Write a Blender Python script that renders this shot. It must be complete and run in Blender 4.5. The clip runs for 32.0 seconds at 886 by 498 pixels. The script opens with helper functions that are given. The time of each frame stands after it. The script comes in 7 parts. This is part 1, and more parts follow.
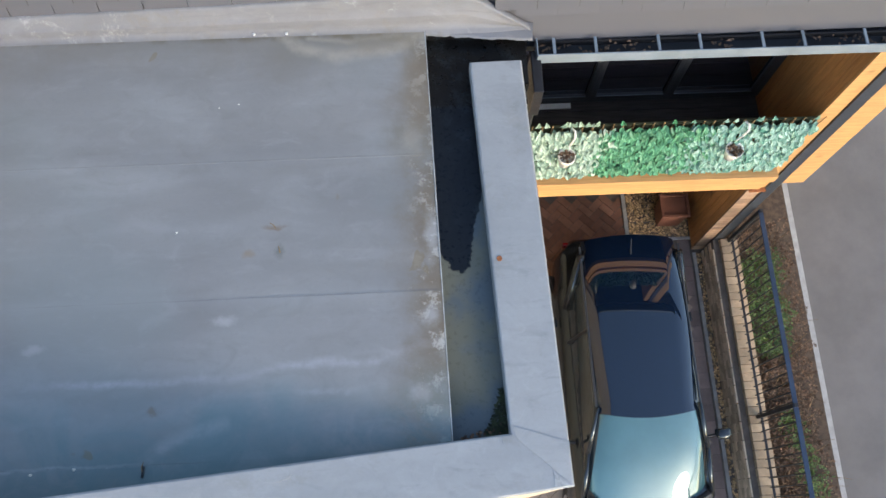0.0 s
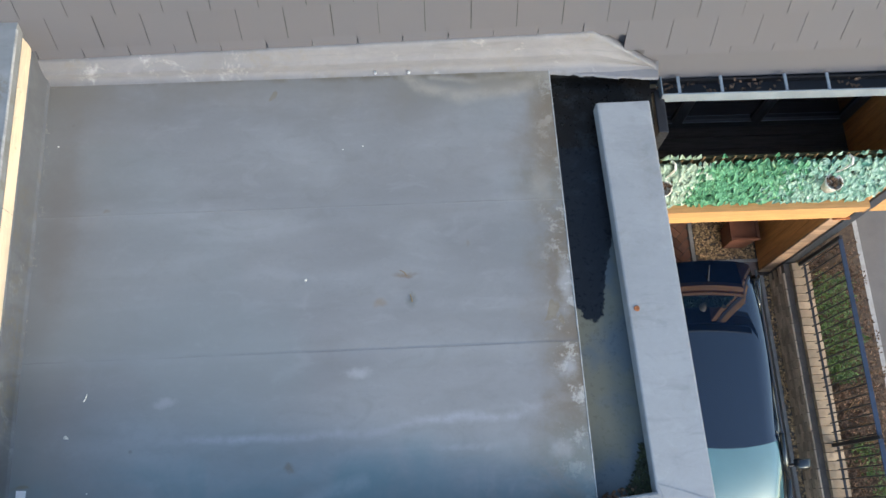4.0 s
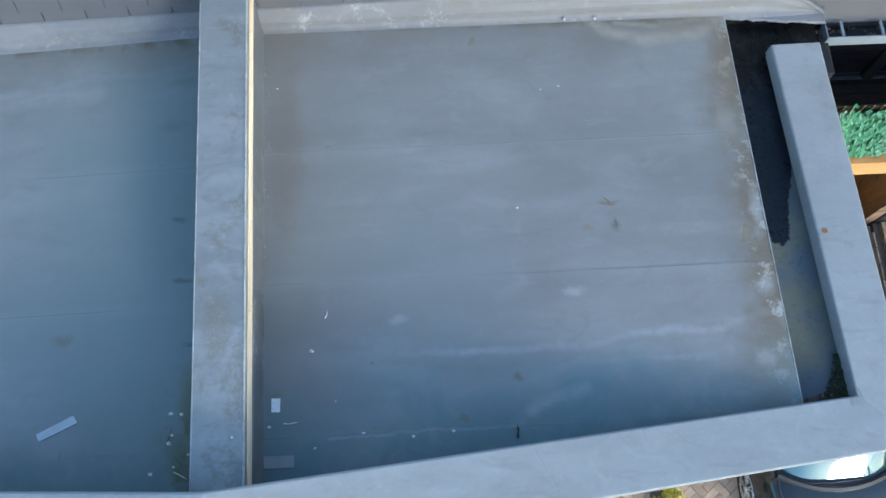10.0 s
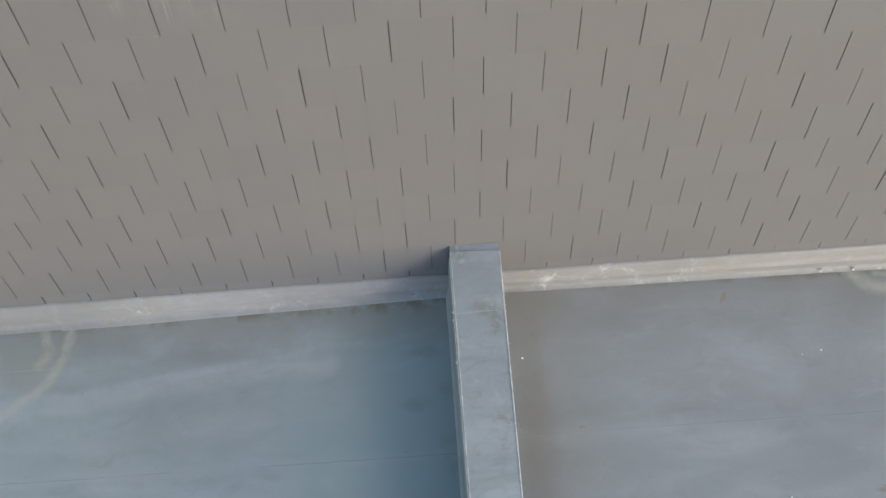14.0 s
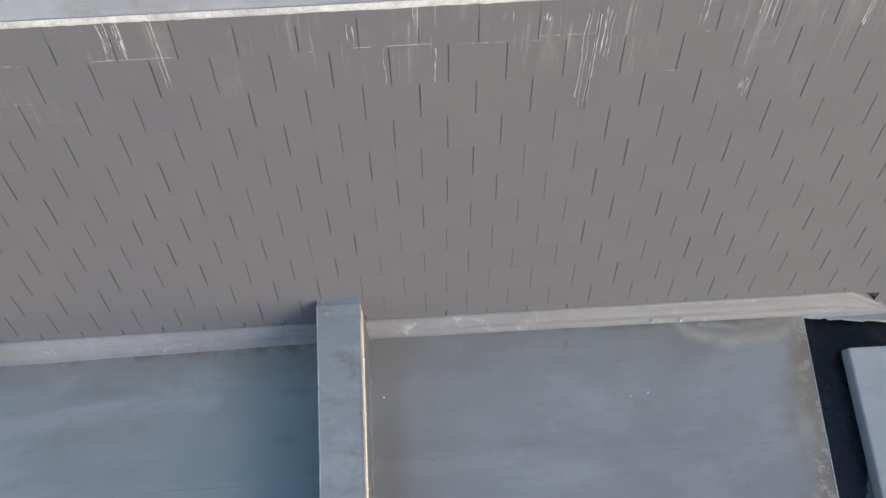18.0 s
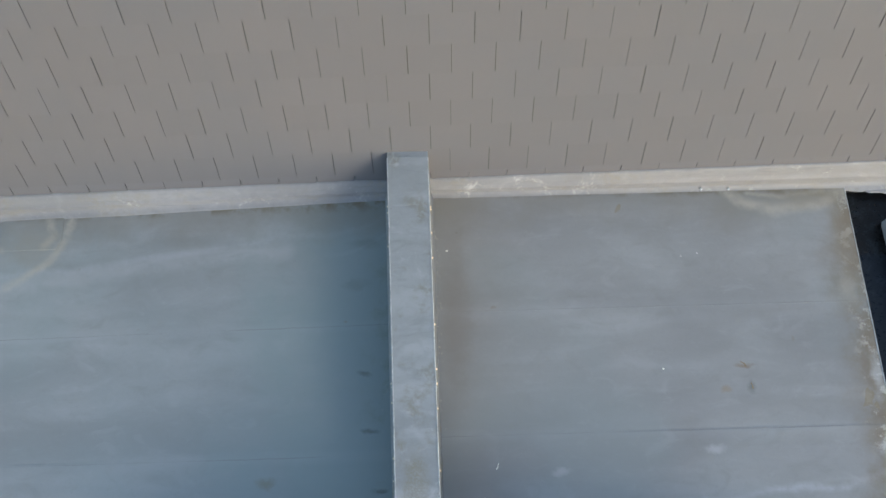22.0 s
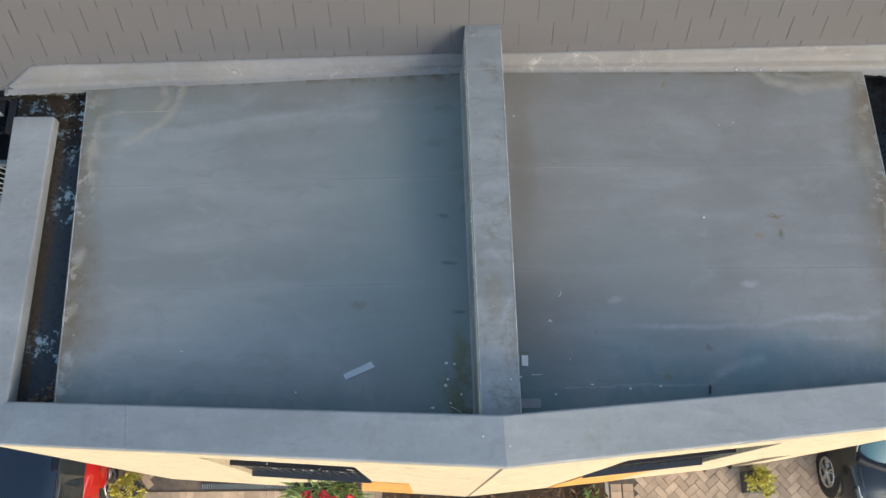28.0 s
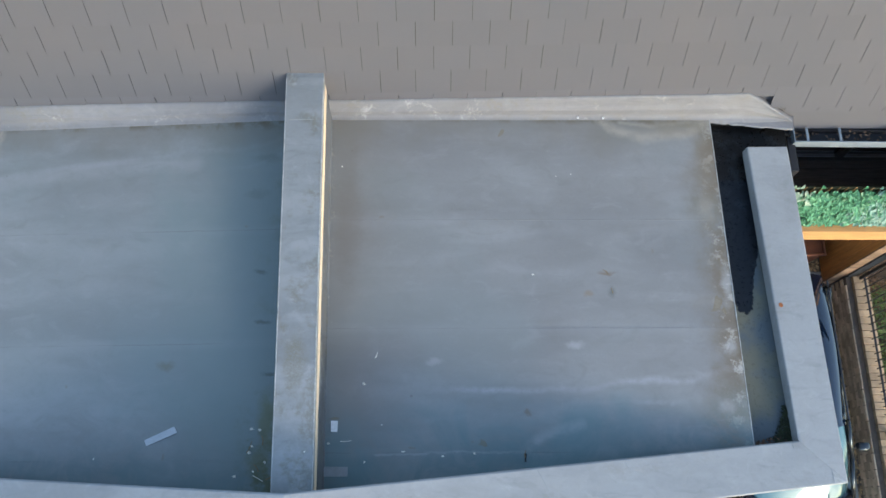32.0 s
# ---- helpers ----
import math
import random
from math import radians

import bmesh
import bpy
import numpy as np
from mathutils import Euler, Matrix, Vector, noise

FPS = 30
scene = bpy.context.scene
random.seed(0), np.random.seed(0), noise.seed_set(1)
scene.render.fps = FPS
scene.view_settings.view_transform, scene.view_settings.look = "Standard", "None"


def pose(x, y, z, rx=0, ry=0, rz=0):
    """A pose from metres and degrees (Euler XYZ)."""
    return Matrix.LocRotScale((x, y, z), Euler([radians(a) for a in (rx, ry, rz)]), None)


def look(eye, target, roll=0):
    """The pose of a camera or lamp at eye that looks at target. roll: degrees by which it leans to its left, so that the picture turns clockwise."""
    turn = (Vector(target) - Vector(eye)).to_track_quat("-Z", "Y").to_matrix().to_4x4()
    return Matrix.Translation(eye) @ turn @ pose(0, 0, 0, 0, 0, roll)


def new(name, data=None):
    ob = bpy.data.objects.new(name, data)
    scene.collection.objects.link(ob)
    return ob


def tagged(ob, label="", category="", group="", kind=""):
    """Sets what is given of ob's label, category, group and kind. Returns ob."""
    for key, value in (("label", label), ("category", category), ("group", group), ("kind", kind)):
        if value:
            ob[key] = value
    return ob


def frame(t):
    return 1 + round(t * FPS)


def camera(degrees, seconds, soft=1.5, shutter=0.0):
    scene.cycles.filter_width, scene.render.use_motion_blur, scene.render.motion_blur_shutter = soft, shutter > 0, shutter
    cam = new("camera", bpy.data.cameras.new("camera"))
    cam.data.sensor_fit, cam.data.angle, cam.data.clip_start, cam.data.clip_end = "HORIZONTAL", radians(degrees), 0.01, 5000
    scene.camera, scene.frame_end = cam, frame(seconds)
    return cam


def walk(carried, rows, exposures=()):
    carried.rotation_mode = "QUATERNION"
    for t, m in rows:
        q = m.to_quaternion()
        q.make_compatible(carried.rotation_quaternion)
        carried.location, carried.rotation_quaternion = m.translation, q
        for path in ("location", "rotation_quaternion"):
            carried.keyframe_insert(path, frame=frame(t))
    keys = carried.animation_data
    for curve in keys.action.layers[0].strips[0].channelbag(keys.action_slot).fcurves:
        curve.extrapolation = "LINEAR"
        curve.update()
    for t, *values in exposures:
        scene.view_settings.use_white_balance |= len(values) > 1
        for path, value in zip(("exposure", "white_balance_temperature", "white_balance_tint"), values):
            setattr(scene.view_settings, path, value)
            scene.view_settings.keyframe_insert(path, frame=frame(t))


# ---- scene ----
cam = camera(56.75, 32.0)
PATH = [
    (0, 3.506, 0.043, 10.726, 18.40, -0.98, -2.69),
    (0.5, 3.244, 0.064, 10.818, 18.35, -0.93, -2.61),
    (1, 3.042, 0.135, 10.890, 18.29, -0.92, -2.54),
    (1.5, 2.904, 0.246, 10.948, 18.27, -0.95, -2.49),
    (2, 2.763, 0.406, 10.976, 18.27, -0.96, -2.52),
    (2.5, 2.591, 0.542, 10.964, 18.25, -0.89, -2.48),
    (4.5, 2.679, 0.306, 10.569, 18.14, -1.00, -2.34),
    (5, 2.583, 0.031, 10.485, 18.20, -0.96, -2.42),
    (5.5, 2.431, -0.250, 10.452, 18.26, -0.96, -2.52),
    (6, 2.225, -0.467, 10.434, 18.33, -0.91, -2.63),
    (6.5, 1.976, -0.615, 10.482, 18.26, -0.91, -2.68),
    (7, 1.745, -0.628, 10.549, 18.23, -0.86, -2.73),
    (7.5, 1.557, -0.536, 10.581, 18.28, -0.89, -2.79),
    (8, 1.452, -0.417, 10.604, 18.22, -0.84, -2.80),
    (8.5, 1.312, -0.288, 10.610, 18.16, -0.78, -2.85),
    (9, 1.260, -0.195, 10.669, 18.12, -0.78, -2.83),
    (9.5, 1.302, -0.154, 10.787, 18.12, -0.82, -2.87),
    (10, 1.252, -0.071, 10.892, 18.11, -0.79, -2.95),
    (10.5, 0.925, 0.078, 10.939, 18.30, -0.86, -3.10),
    (11, 0.365, 0.379, 10.997, 18.30, -1.05, -3.08),
    (11.5, -0.022, 0.702, 11.039, 18.51, -1.04, -3.00),
    (12, -0.078, 0.932, 11.128, 18.31, -0.66, -2.92),
    (12.5, 0.089, 1.107, 11.098, 18.01, -0.33, -2.75),
    (13, 0.174, 1.373, 11.071, 17.72, -0.01, -2.67),
    (13.5, 0.025, 1.644, 11.018, 17.86, -0.10, -2.75),
    (14, -0.284, 1.928, 11.076, 17.89, -0.05, -2.94),
    (14.5, -0.361, 2.187, 11.457, 17.83, -0.34, -2.65),
    (16.5, -0.092, 2.502, 12.210, 17.84, -0.68, -2.56),
    (17, 0.118, 2.463, 12.037, 17.74, -0.73, -2.50),
    (17.5, 0.352, 2.290, 11.935, 17.66, -0.90, -2.50),
    (18, 0.600, 2.068, 11.914, 17.58, -0.97, -2.47),
    (18.5, 0.807, 1.825, 11.943, 17.50, -0.99, -2.45),
    (19, 0.984, 1.491, 11.924, 17.86, -1.02, -1.71),
    (19.5, 1.072, 1.355, 11.893, 18.15, -1.10, -1.71),
    (20, 1.074, 1.312, 11.871, 18.24, -1.20, -1.67),
    (20.5, 0.892, 1.331, 11.862, 18.36, -1.21, -1.65),
    (21, 0.593, 1.307, 11.847, 18.41, -1.06, -1.60),
    (21.5, 0.329, 1.166, 11.881, 18.31, -0.80, -1.41),
    (22, 0.155, 0.843, 11.882, 18.35, -0.62, -1.25),
    (22.5, -0.131, 0.486, 11.843, 18.67, -0.70, -1.26),
    (23, -0.579, 0.213, 11.835, 18.43, -1.13, -1.19),
    (23.5, -0.974, -0.030, 11.855, 18.26, -1.11, -1.07),
    (24, -1.088, -0.142, 11.838, 18.32, -1.05, -0.97),
    (24.5, -1.106, -0.177, 11.839, 18.34, -1.10, -0.91),
    (26.5, -1.253, -0.462, 11.838, 18.66, -0.92, -0.57),
    (27, -1.074, -0.594, 11.880, 18.50, -0.90, -0.49),
    (27.5, -0.746, -0.705, 12.030, 18.72, -0.84, -0.45),
    (28, -0.472, -0.642, 12.328, 18.74, -0.87, -0.43),
    (28.5, -0.300, -0.549, 12.553, 18.79, -0.85, -0.37),
    (29, -0.137, -0.441, 12.641, 18.67, -1.04, -0.41),
    (29.5, -0.031, -0.383, 12.617, 18.63, -1.05, -0.36),
    (30, 0.082, -0.256, 12.616, 18.39, -1.01, -0.29),
    (30.5, 0.309, -0.160, 12.567, 18.49, -1.14, -0.26),
    (31, 0.440, -0.129, 12.471, 18.49, -1.13, -0.22),
    (31.5, 0.637, -0.108, 12.379, 18.34, -1.18, -0.17),
    (32, 1.003, -0.060, 12.291, 18.28, -1.41, -0.25),
]
# stops, kelvin and tint as the film's automatic settings drift
LIGHTING = [
    (0, 1.88, 6500, 11), (2, 1.89, 6400, 11), (5, 1.86, 6450, 8), (6, 1.68, 6300, 10), (7, 1.47, 6350, 8), (8, 1.39, 5750, 3),
    (9, 1.70, 5600, 2), (10, 1.80, 5650, 3), (11, 1.80, 6050, 6), (12, 1.78, 6450, 8), (13, 1.76, 6950, 8), (14, 1.80, 6950, 7),
    (16.5, 1.64, 6950, 9), (18, 1.55, 6500, 11), (19, 1.71, 6700, 9), (20, 1.73, 6600, 9), (23, 1.82, 6900, 5), (24, 1.85, 7100, 8),
    (27, 1.80, 7300, 8), (28, 1.60, 7000, 8), (29, 1.63, 6350, 5), (30, 1.72, 6300, 5), (32, 1.87, 6400, 7),
]
walk(cam, [(t, pose(x, y, z, rx, ry, rz)) for t, x, y, z, rx, ry, rz in PATH], LIGHTING)

# ---- world, sun ----
world = bpy.data.worlds.new("sky")
scene.world = world
world.use_nodes = True
wn = world.node_tree.nodes
sky = wn.new("ShaderNodeTexSky")
SUN_EL, SUN_AZ = 20.0, 148.0   # degrees above the horizon; clockwise from +y
sky.sky_type, sky.sun_disc = "NISHITA", False
sky.sun_elevation, sky.sun_rotation = radians(SUN_EL), radians(SUN_AZ)
world.node_tree.links.new(sky.outputs[0], wn["Background"].inputs[0])
wn["Background"].inputs[1].default_value = 0.15
sun = new("sun", bpy.data.lights.new("sun", "SUN"))
sun.data.energy, sun.data.angle, sun.data.color = 0.64, radians(14.0), (1.0, 0.905, 0.785)
to_sun = Vector((math.sin(radians(SUN_AZ)) * math.cos(radians(SUN_EL)), math.cos(radians(SUN_AZ)) * math.cos(radians(SUN_EL)), math.sin(radians(SUN_EL))))
sun.matrix_world = look(to_sun * 30, (0, 0, 0))
scene.view_settings.exposure = 1.78


# ---- materials ----
class Nodes:
    """A material's node tree, with short calls."""

    def __init__(self, name, rough=0.6, metal=0.0, spec=0.5):
        self.mat = bpy.data.materials.new(name)
        self.mat.use_nodes = True
        self.tree = self.mat.node_tree
        self.bsdf = self.tree.nodes["Principled BSDF"]
        self.bsdf.inputs["Roughness"].default_value = rough
        self.bsdf.inputs["Metallic"].default_value = metal
        self.bsdf.inputs["Specular IOR Level"].default_value = spec
        self.coord = self.tree.nodes.new("ShaderNodeNewGeometry").outputs["Position"]

    def put(self, socket, value):
        if isinstance(value, bpy.types.NodeSocket):
            self.tree.links.new(value, socket)
        elif isinstance(value, (tuple, list)) and len(value) == 3 and socket.type == "RGBA":
            socket.default_value = (*value, 1)
        else:
            socket.default_value = value

    def noise(self, scale, detail=4, rough=0.55, stretch=None, warp=0.0):
        n = self.tree.nodes.new("ShaderNodeTexNoise")
        self.put(n.inputs["Scale"], scale), self.put(n.inputs["Detail"], detail), self.put(n.inputs["Roughness"], rough)
        self.put(n.inputs["Distortion"], warp)
        self.put(n.inputs["Vector"], self.stretched(stretch) if stretch else self.coord)
        return n.outputs["Fac"]

    def stretched(self, by, move=(0, 0, 0)):
        m = self.tree.nodes.new("ShaderNodeMapping")
        m.inputs["Scale"].default_value, m.inputs["Location"].default_value = by, move
        self.put(m.inputs["Vector"], self.coord)
        return m.outputs[0]

    def math(self, op, a, b=0.0, c=0.0, clamp=False):
        n = self.tree.nodes.new("ShaderNodeMath")
        n.operation, n.use_clamp = op, clamp
        self.put(n.inputs[0], a), self.put(n.inputs[1], b), self.put(n.inputs[2], c)
        return n.outputs[0]

    def ramp(self, value, lo, hi, a=0.0, b=1.0):
        n = self.tree.nodes.new("ShaderNodeMapRange")
        n.interpolation_type = "SMOOTHSTEP"
        for i, v in enumerate((value, lo, hi, a, b)):
            self.put(n.inputs[i], v)
        return n.outputs[0]

    def mix(self, fac, a, b, blend="MIX"):
        n = self.tree.nodes.new("ShaderNodeMix")
        n.data_type, n.blend_type = "RGBA", blend
        self.put(n.inputs[0], fac), self.put(n.inputs[6], a), self.put(n.inputs[7], b)
        return n.outputs[2]

    def axis(self, which):
        n = self.tree.nodes.new("ShaderNodeSeparateXYZ")
        self.put(n.inputs[0], self.coord)
        return n.outputs["XYZ".index(which)]

    def random(self):
        return self.tree.nodes.new("ShaderNodeObjectInfo").outputs["Random"]

    def island(self):
        return self.tree.nodes.new("ShaderNodeNewGeometry").outputs["Random Per Island"]

    def bump(self, height, strength=0.3, distance=0.01):
        n = self.tree.nodes.new("ShaderNodeBump")
        n.inputs["Strength"].default_value, n.inputs["Distance"].default_value = strength, distance
        self.put(n.inputs["Height"], height)
        self.put(self.bsdf.inputs["Normal"], n.outputs[0])

    def color(self, value):
        self.put(self.bsdf.inputs["Base Color"], value)
        return self.mat


def plain(name, rgb, rough=0.6, metal=0.0, vary=0.2, scale=6.0, fine=70.0, bump=0.15, spec=0.5, pieces="", stretch=None):
    """A surface with variation at two scales; pieces: 'object' or 'island' also shifts each piece."""
    m = Nodes(name, rough, metal, spec)
    big, small = m.noise(scale, 5, 0.6, stretch), m.noise(fine, 3, 0.6, stretch)
    f = m.math("ADD", m.math("MULTIPLY", big, 0.65), m.math("MULTIPLY", small, 0.35))
    f = m.ramp(f, 0.3, 0.7, 1 - vary, 1 + vary)
    if pieces:
        r = m.random() if pieces == "object" else m.island()
        f = m.math("MULTIPLY", f, m.ramp(r, 0, 1, 1 - vary, 1 + vary))
    dark = tuple(c * 0.0 for c in rgb)
    n = m.tree.nodes.new("ShaderNodeVectorMath")
    n.operation = "SCALE"
    n.inputs[0].default_value = rgb
    m.put(n.inputs["Scale"], f)
    m.put(m.bsdf.inputs["Roughness"], m.ramp(small, 0.3, 0.7, max(0.02, rough - 0.08), min(1, rough + 0.08)))
    if bump:
        m.bump(small, bump, 0.004)
    return m.color(n.outputs[0])


def membrane(name, base, blotch, rough=0.5):
    """Grey roofing membrane: broad swirling drifts along x, soft wisps, blotches, a little fine dirt."""
    m = Nodes(name, rough + 0.08, 0.0, 0.35)
    broad = m.noise(0.8, 3, 0.5, (0.8, 1.5, 1))
    streak = m.noise(0.9, 3, 0.45, (0.50, 1.9, 1), 0.9)
    wisp = m.noise(1.7, 4, 0.5, (0.42, 2.2, 1), 1.2)
    blot = m.noise(4.2, 5, 0.58, (0.75, 1.25, 1), 1.0)
    fine = m.noise(34, 5, 0.65)
    speck = m.noise(110, 2, 0.5)
    c = m.mix(m.ramp(broad, 0.35, 0.65), base, tuple(v * 0.86 for v in base))
    c = m.mix(m.ramp(streak, 0.42, 0.72, 0, 0.62), c, blotch)
    c = m.mix(m.ramp(wisp, 0.50, 0.80, 0, 0.26), c, tuple(v * 1.12 for v in blotch))
    c = m.mix(m.ramp(wisp, 0.48, 0.22, 0, 0.20), c, tuple(v * 0.80 for v in base))
    c = m.mix(m.ramp(blot, 0.50, 0.74, 0, 0.34), c, (base[0] * 0.76, base[1] * 0.74, base[2] * 0.71))
    c = m.mix(m.ramp(blot, 0.46, 0.26, 0, 0.22), c, tuple(v * 1.14 for v in blotch))
    c = m.mix(m.ramp(fine, 0.50, 0.76, 0, 0.13), c, tuple(v * 0.6 for v in base))
    mid = m.noise(13.0, 6, 0.7, (0.7, 1.3, 1), 0.8)
    c = m.mix(m.ramp(mid, 0.50, 0.72, 0, 0.15), c, tuple(v * 0.72 for v in base))
    c = m.mix(m.ramp(mid, 0.46, 0.28, 0, 0.12), c, tuple(v * 1.15 for v in blotch))
    c = m.mix(m.ramp(speck, 0.72, 0.80, 0, 0.18), c, (0.42, 0.42, 0.40))
    dots = m.tree.nodes.new("ShaderNodeTexVoronoi")
    m.put(dots.inputs["Vector"], m.coord), m.put(dots.inputs["Scale"], 2.6)
    dot = m.math("MULTIPLY", m.ramp(dots.outputs["Distance"], 0.020, 0.040, 1.0, 0.0), m.ramp(blot, 0.46, 0.54))
    c = m.mix(m.math("MULTIPLY", dot, 0.45), c, (0.10, 0.085, 0.06))
    m.put(m.bsdf.inputs["Roughness"], m.ramp(streak, 0.3, 0.7, rough, rough + 0.16))
    m.bump(m.math("ADD", m.math("ADD", m.math("MULTIPLY", broad, 0.5), m.math("MULTIPLY", blot, 0.08)), m.math("MULTIPLY", fine, 0.03)), 0.2, 0.02)
    return m, c


def deck_material(name, base, blotch, edge, party, front, lean, back, tidemark, algae_shade, brown, wetness, laps, spots, scums):
    """The flat roof's sheets. edge: x of the outer edge; party: x of the party wall; front, lean: a tide mark; spots: x, y, half-sizes, colour; scums: lines of dried scum, width and strength."""
    m, c = membrane(name, base, blotch)
    x, y = m.axis("X"), m.axis("Y")
    wob = m.math("SUBTRACT", m.noise(1.3, 5, 0.65), 0.5)
    slow = m.math("SUBTRACT", m.noise(0.9, 2.5, 0.45), 0.5)
    wob2 = m.math("SUBTRACT", m.noise(7.0, 5, 0.7), 0.5)
    way = 1.0 if edge > party else -1.0
    # brown silt along the party wall; the left roof's tint also holds wall shade
    d = m.math("MULTIPLY", m.math("SUBTRACT", x, party), way)
    silt = m.ramp(m.math("ADD", d, m.math("MULTIPLY", m.math("ADD", wob, m.math("MULTIPLY", wob2, 0.4)), 0.95)), 0.0, 0.95, 0.66, 0.0)
    c = m.mix(silt, c, brown)
    crumbs = m.math("MULTIPLY", m.ramp(m.math("ADD", d, m.math("MULTIPLY", wob2, 0.22)), 0.0, 0.14, 1.0, 0.0), m.ramp(m.noise(26, 4, 0.7), 0.60, 0.66))
    c = m.mix(m.math("MULTIPLY", crumbs, 0.6), c, (0.40, 0.36, 0.28))
    # rust-brown band and pale lichen along the outer edge
    d = m.math("MULTIPLY", m.math("SUBTRACT", edge, x), way)
    band = m.ramp(m.math("ADD", d, m.math("ADD", m.math("MULTIPLY", wob, 0.65), m.math("MULTIPLY", wob2, 0.25))), 0.0, 0.42, 0.95, 0.0)
    c = m.mix(m.math("MULTIPLY", band, m.ramp(m.noise(6.0, 6, 0.7), 0.30, 0.55, 0.45, 1.0)), c, (0.138, 0.106, 0.068))
    pale = m.math("MULTIPLY", m.ramp(m.math("ADD", d, m.math("MULTIPLY", wob2, 0.25)), 0.0, 0.24, 1.0, 0.0), m.ramp(m.noise(7.5, 7, 0.75), 0.52, 0.60))
    c = m.mix(m.math("MULTIPLY", pale, 0.68), c, (0.41, 0.39, 0.33))
    # thin blue-green algae and painted shade drifting over sheets, thickest by the party wall
    film_shade = m.ramp(m.math("ADD", m.math("MULTIPLY", m.math("SUBTRACT", x, party), way * 0.55), m.math("MULTIPLY", wob, 1.5)), 0.0, 0.8, algae_shade, 0.0)
    c = m.mix(film_shade, c, (0.148, 0.190, 0.183))
    weed = m.math("MULTIPLY", m.ramp(m.math("ADD", m.math("MULTIPLY", m.math("SUBTRACT", x, party), way), m.math("MULTIPLY", wob2, 0.5)), 0.0, 0.30, algae_shade, 0.0), m.ramp(m.noise(3.1, 6, 0.7), 0.50, 0.64))
    c = m.mix(m.math("MULTIPLY", weed, 0.7), c, (0.095, 0.105, 0.055))
    teal = m.ramp(m.noise(0.55, 3, 0.5, None, 0.6), 0.42, 0.66, 0, 0.45)
    c = m.mix(teal, c, tuple(v * k for v, k in zip(base, (0.88, 1.0, 1.01))))
    # dirt line along the back upstand, and a broad brown bloom in front of it
    d = m.math("SUBTRACT", back, y)
    bloom = m.ramp(m.math("ADD", d, m.math("ADD", m.math("MULTIPLY", wob, 0.8), m.math("MULTIPLY", wob2, 0.2))), 0.0, 0.42, 0.55, 0.0)
    c = m.mix(bloom, c, (0.150, 0.136, 0.110))
    line = m.math("MULTIPLY", m.ramp(m.math("ADD", d, m.math("MULTIPLY", wob2, 0.06)), 0.0, 0.10, 1.0, 0.0), m.ramp(m.noise(6.0, 4, 0.6), 0.40, 0.60))
    c = m.mix(m.math("MULTIPLY", line, 0.9), c, (0.105, 0.085, 0.05))
    # dried tide marks: a wavy line over the ponding in front, an arc in the back corner
    along = m.math("SUBTRACT", y, m.math("MULTIPLY", x, lean))
    tide = m.math("ABSOLUTE", m.math("SUBTRACT", along, m.math("ADD", front, m.math("ADD", m.math("MULTIPLY", slow, 0.42), m.math("MULTIPLY", wob, 0.16)))))
    signed = m.math("SUBTRACT", along, m.math("ADD", front, m.math("ADD", m.math("MULTIPLY", slow, 0.42), m.math("MULTIPLY", wob, 0.16))))
    pond = m.math("MULTIPLY", m.math("MULTIPLY", m.ramp(signed, -0.32, 0.02, 1.0, 0.0), m.ramp(x, 2.1, 3.3, 1.0, 0.25)), m.ramp(m.noise(1.7, 4, 0.6, None, 0.8), 0.34, 0.62, 0.25, 1.0))
    c = m.mix(m.math("MULTIPLY", pond, wetness), c, (0.118, 0.183, 0.190))
    grain = m.ramp(m.noise(19.0, 5, 0.7), 0.30, 0.65, 0.35, 1.0)
    shown = m.math("MULTIPLY", m.math("MULTIPLY", m.ramp(m.noise(0.8, 2, 0.5), 0.30, 0.50, 0.35, 1.0), grain), m.ramp(x, 0.9, 1.6) if party > 0 else 1.0)
    c = m.mix(m.math("MULTIPLY", m.ramp(m.math("ADD", tide, m.math("MULTIPLY", m.math("ABSOLUTE", wob2), 0.03)), 0.0, 0.050, tidemark, 0.0), shown), c, (0.40, 0.42, 0.44))
    second = m.math("ABSOLUTE", m.math("ADD", signed, m.math("ADD", 0.20, m.math("MULTIPLY", wob, 0.5))))
    c = m.mix(m.math("MULTIPLY", m.ramp(second, 0.0, 0.035, tidemark * 0.6, 0.0), m.math("MULTIPLY", grain, m.ramp(m.noise(1.1, 2, 0.5), 0.45, 0.60))), c, (0.36, 0.38, 0.39))
    # dirt caught in the laps
    for lap, rise in laps:
        gap = m.math("ABSOLUTE", m.math("SUBTRACT", m.math("ADD", m.math("SUBTRACT", y, m.math("MULTIPLY", x, rise)), m.math("MULTIPLY", wob2, 0.022)), lap))
        c = m.mix(m.math("MULTIPLY", m.ramp(gap, 0.001, 0.0055, 0.40, 0.0), m.ramp(m.noise(1.4, 3, 0.6), 0.40, 0.62, 0.08, 1.0)), c, (0.085, 0.085, 0.080))
        c = m.mix(m.ramp(gap, 0.0, 0.07, 0.09, 0.0), c, (0.30, 0.31, 0.31))
    # dried scum in curved lines: the distance to a chain of short lengths
    def vec(op, p, q=(0, 0, 0)):
        n = m.tree.nodes.new("ShaderNodeVectorMath")
        n.operation = op
        m.put(n.inputs[0], p), m.put(n.inputs[1], q)
        return n

    flat = m.tree.nodes.new("ShaderNodeCombineXYZ")
    m.put(flat.inputs[0], m.math("ADD", x, m.math("ADD", m.math("MULTIPLY", wob2, 0.10), m.math("MULTIPLY", slow, 0.25))))
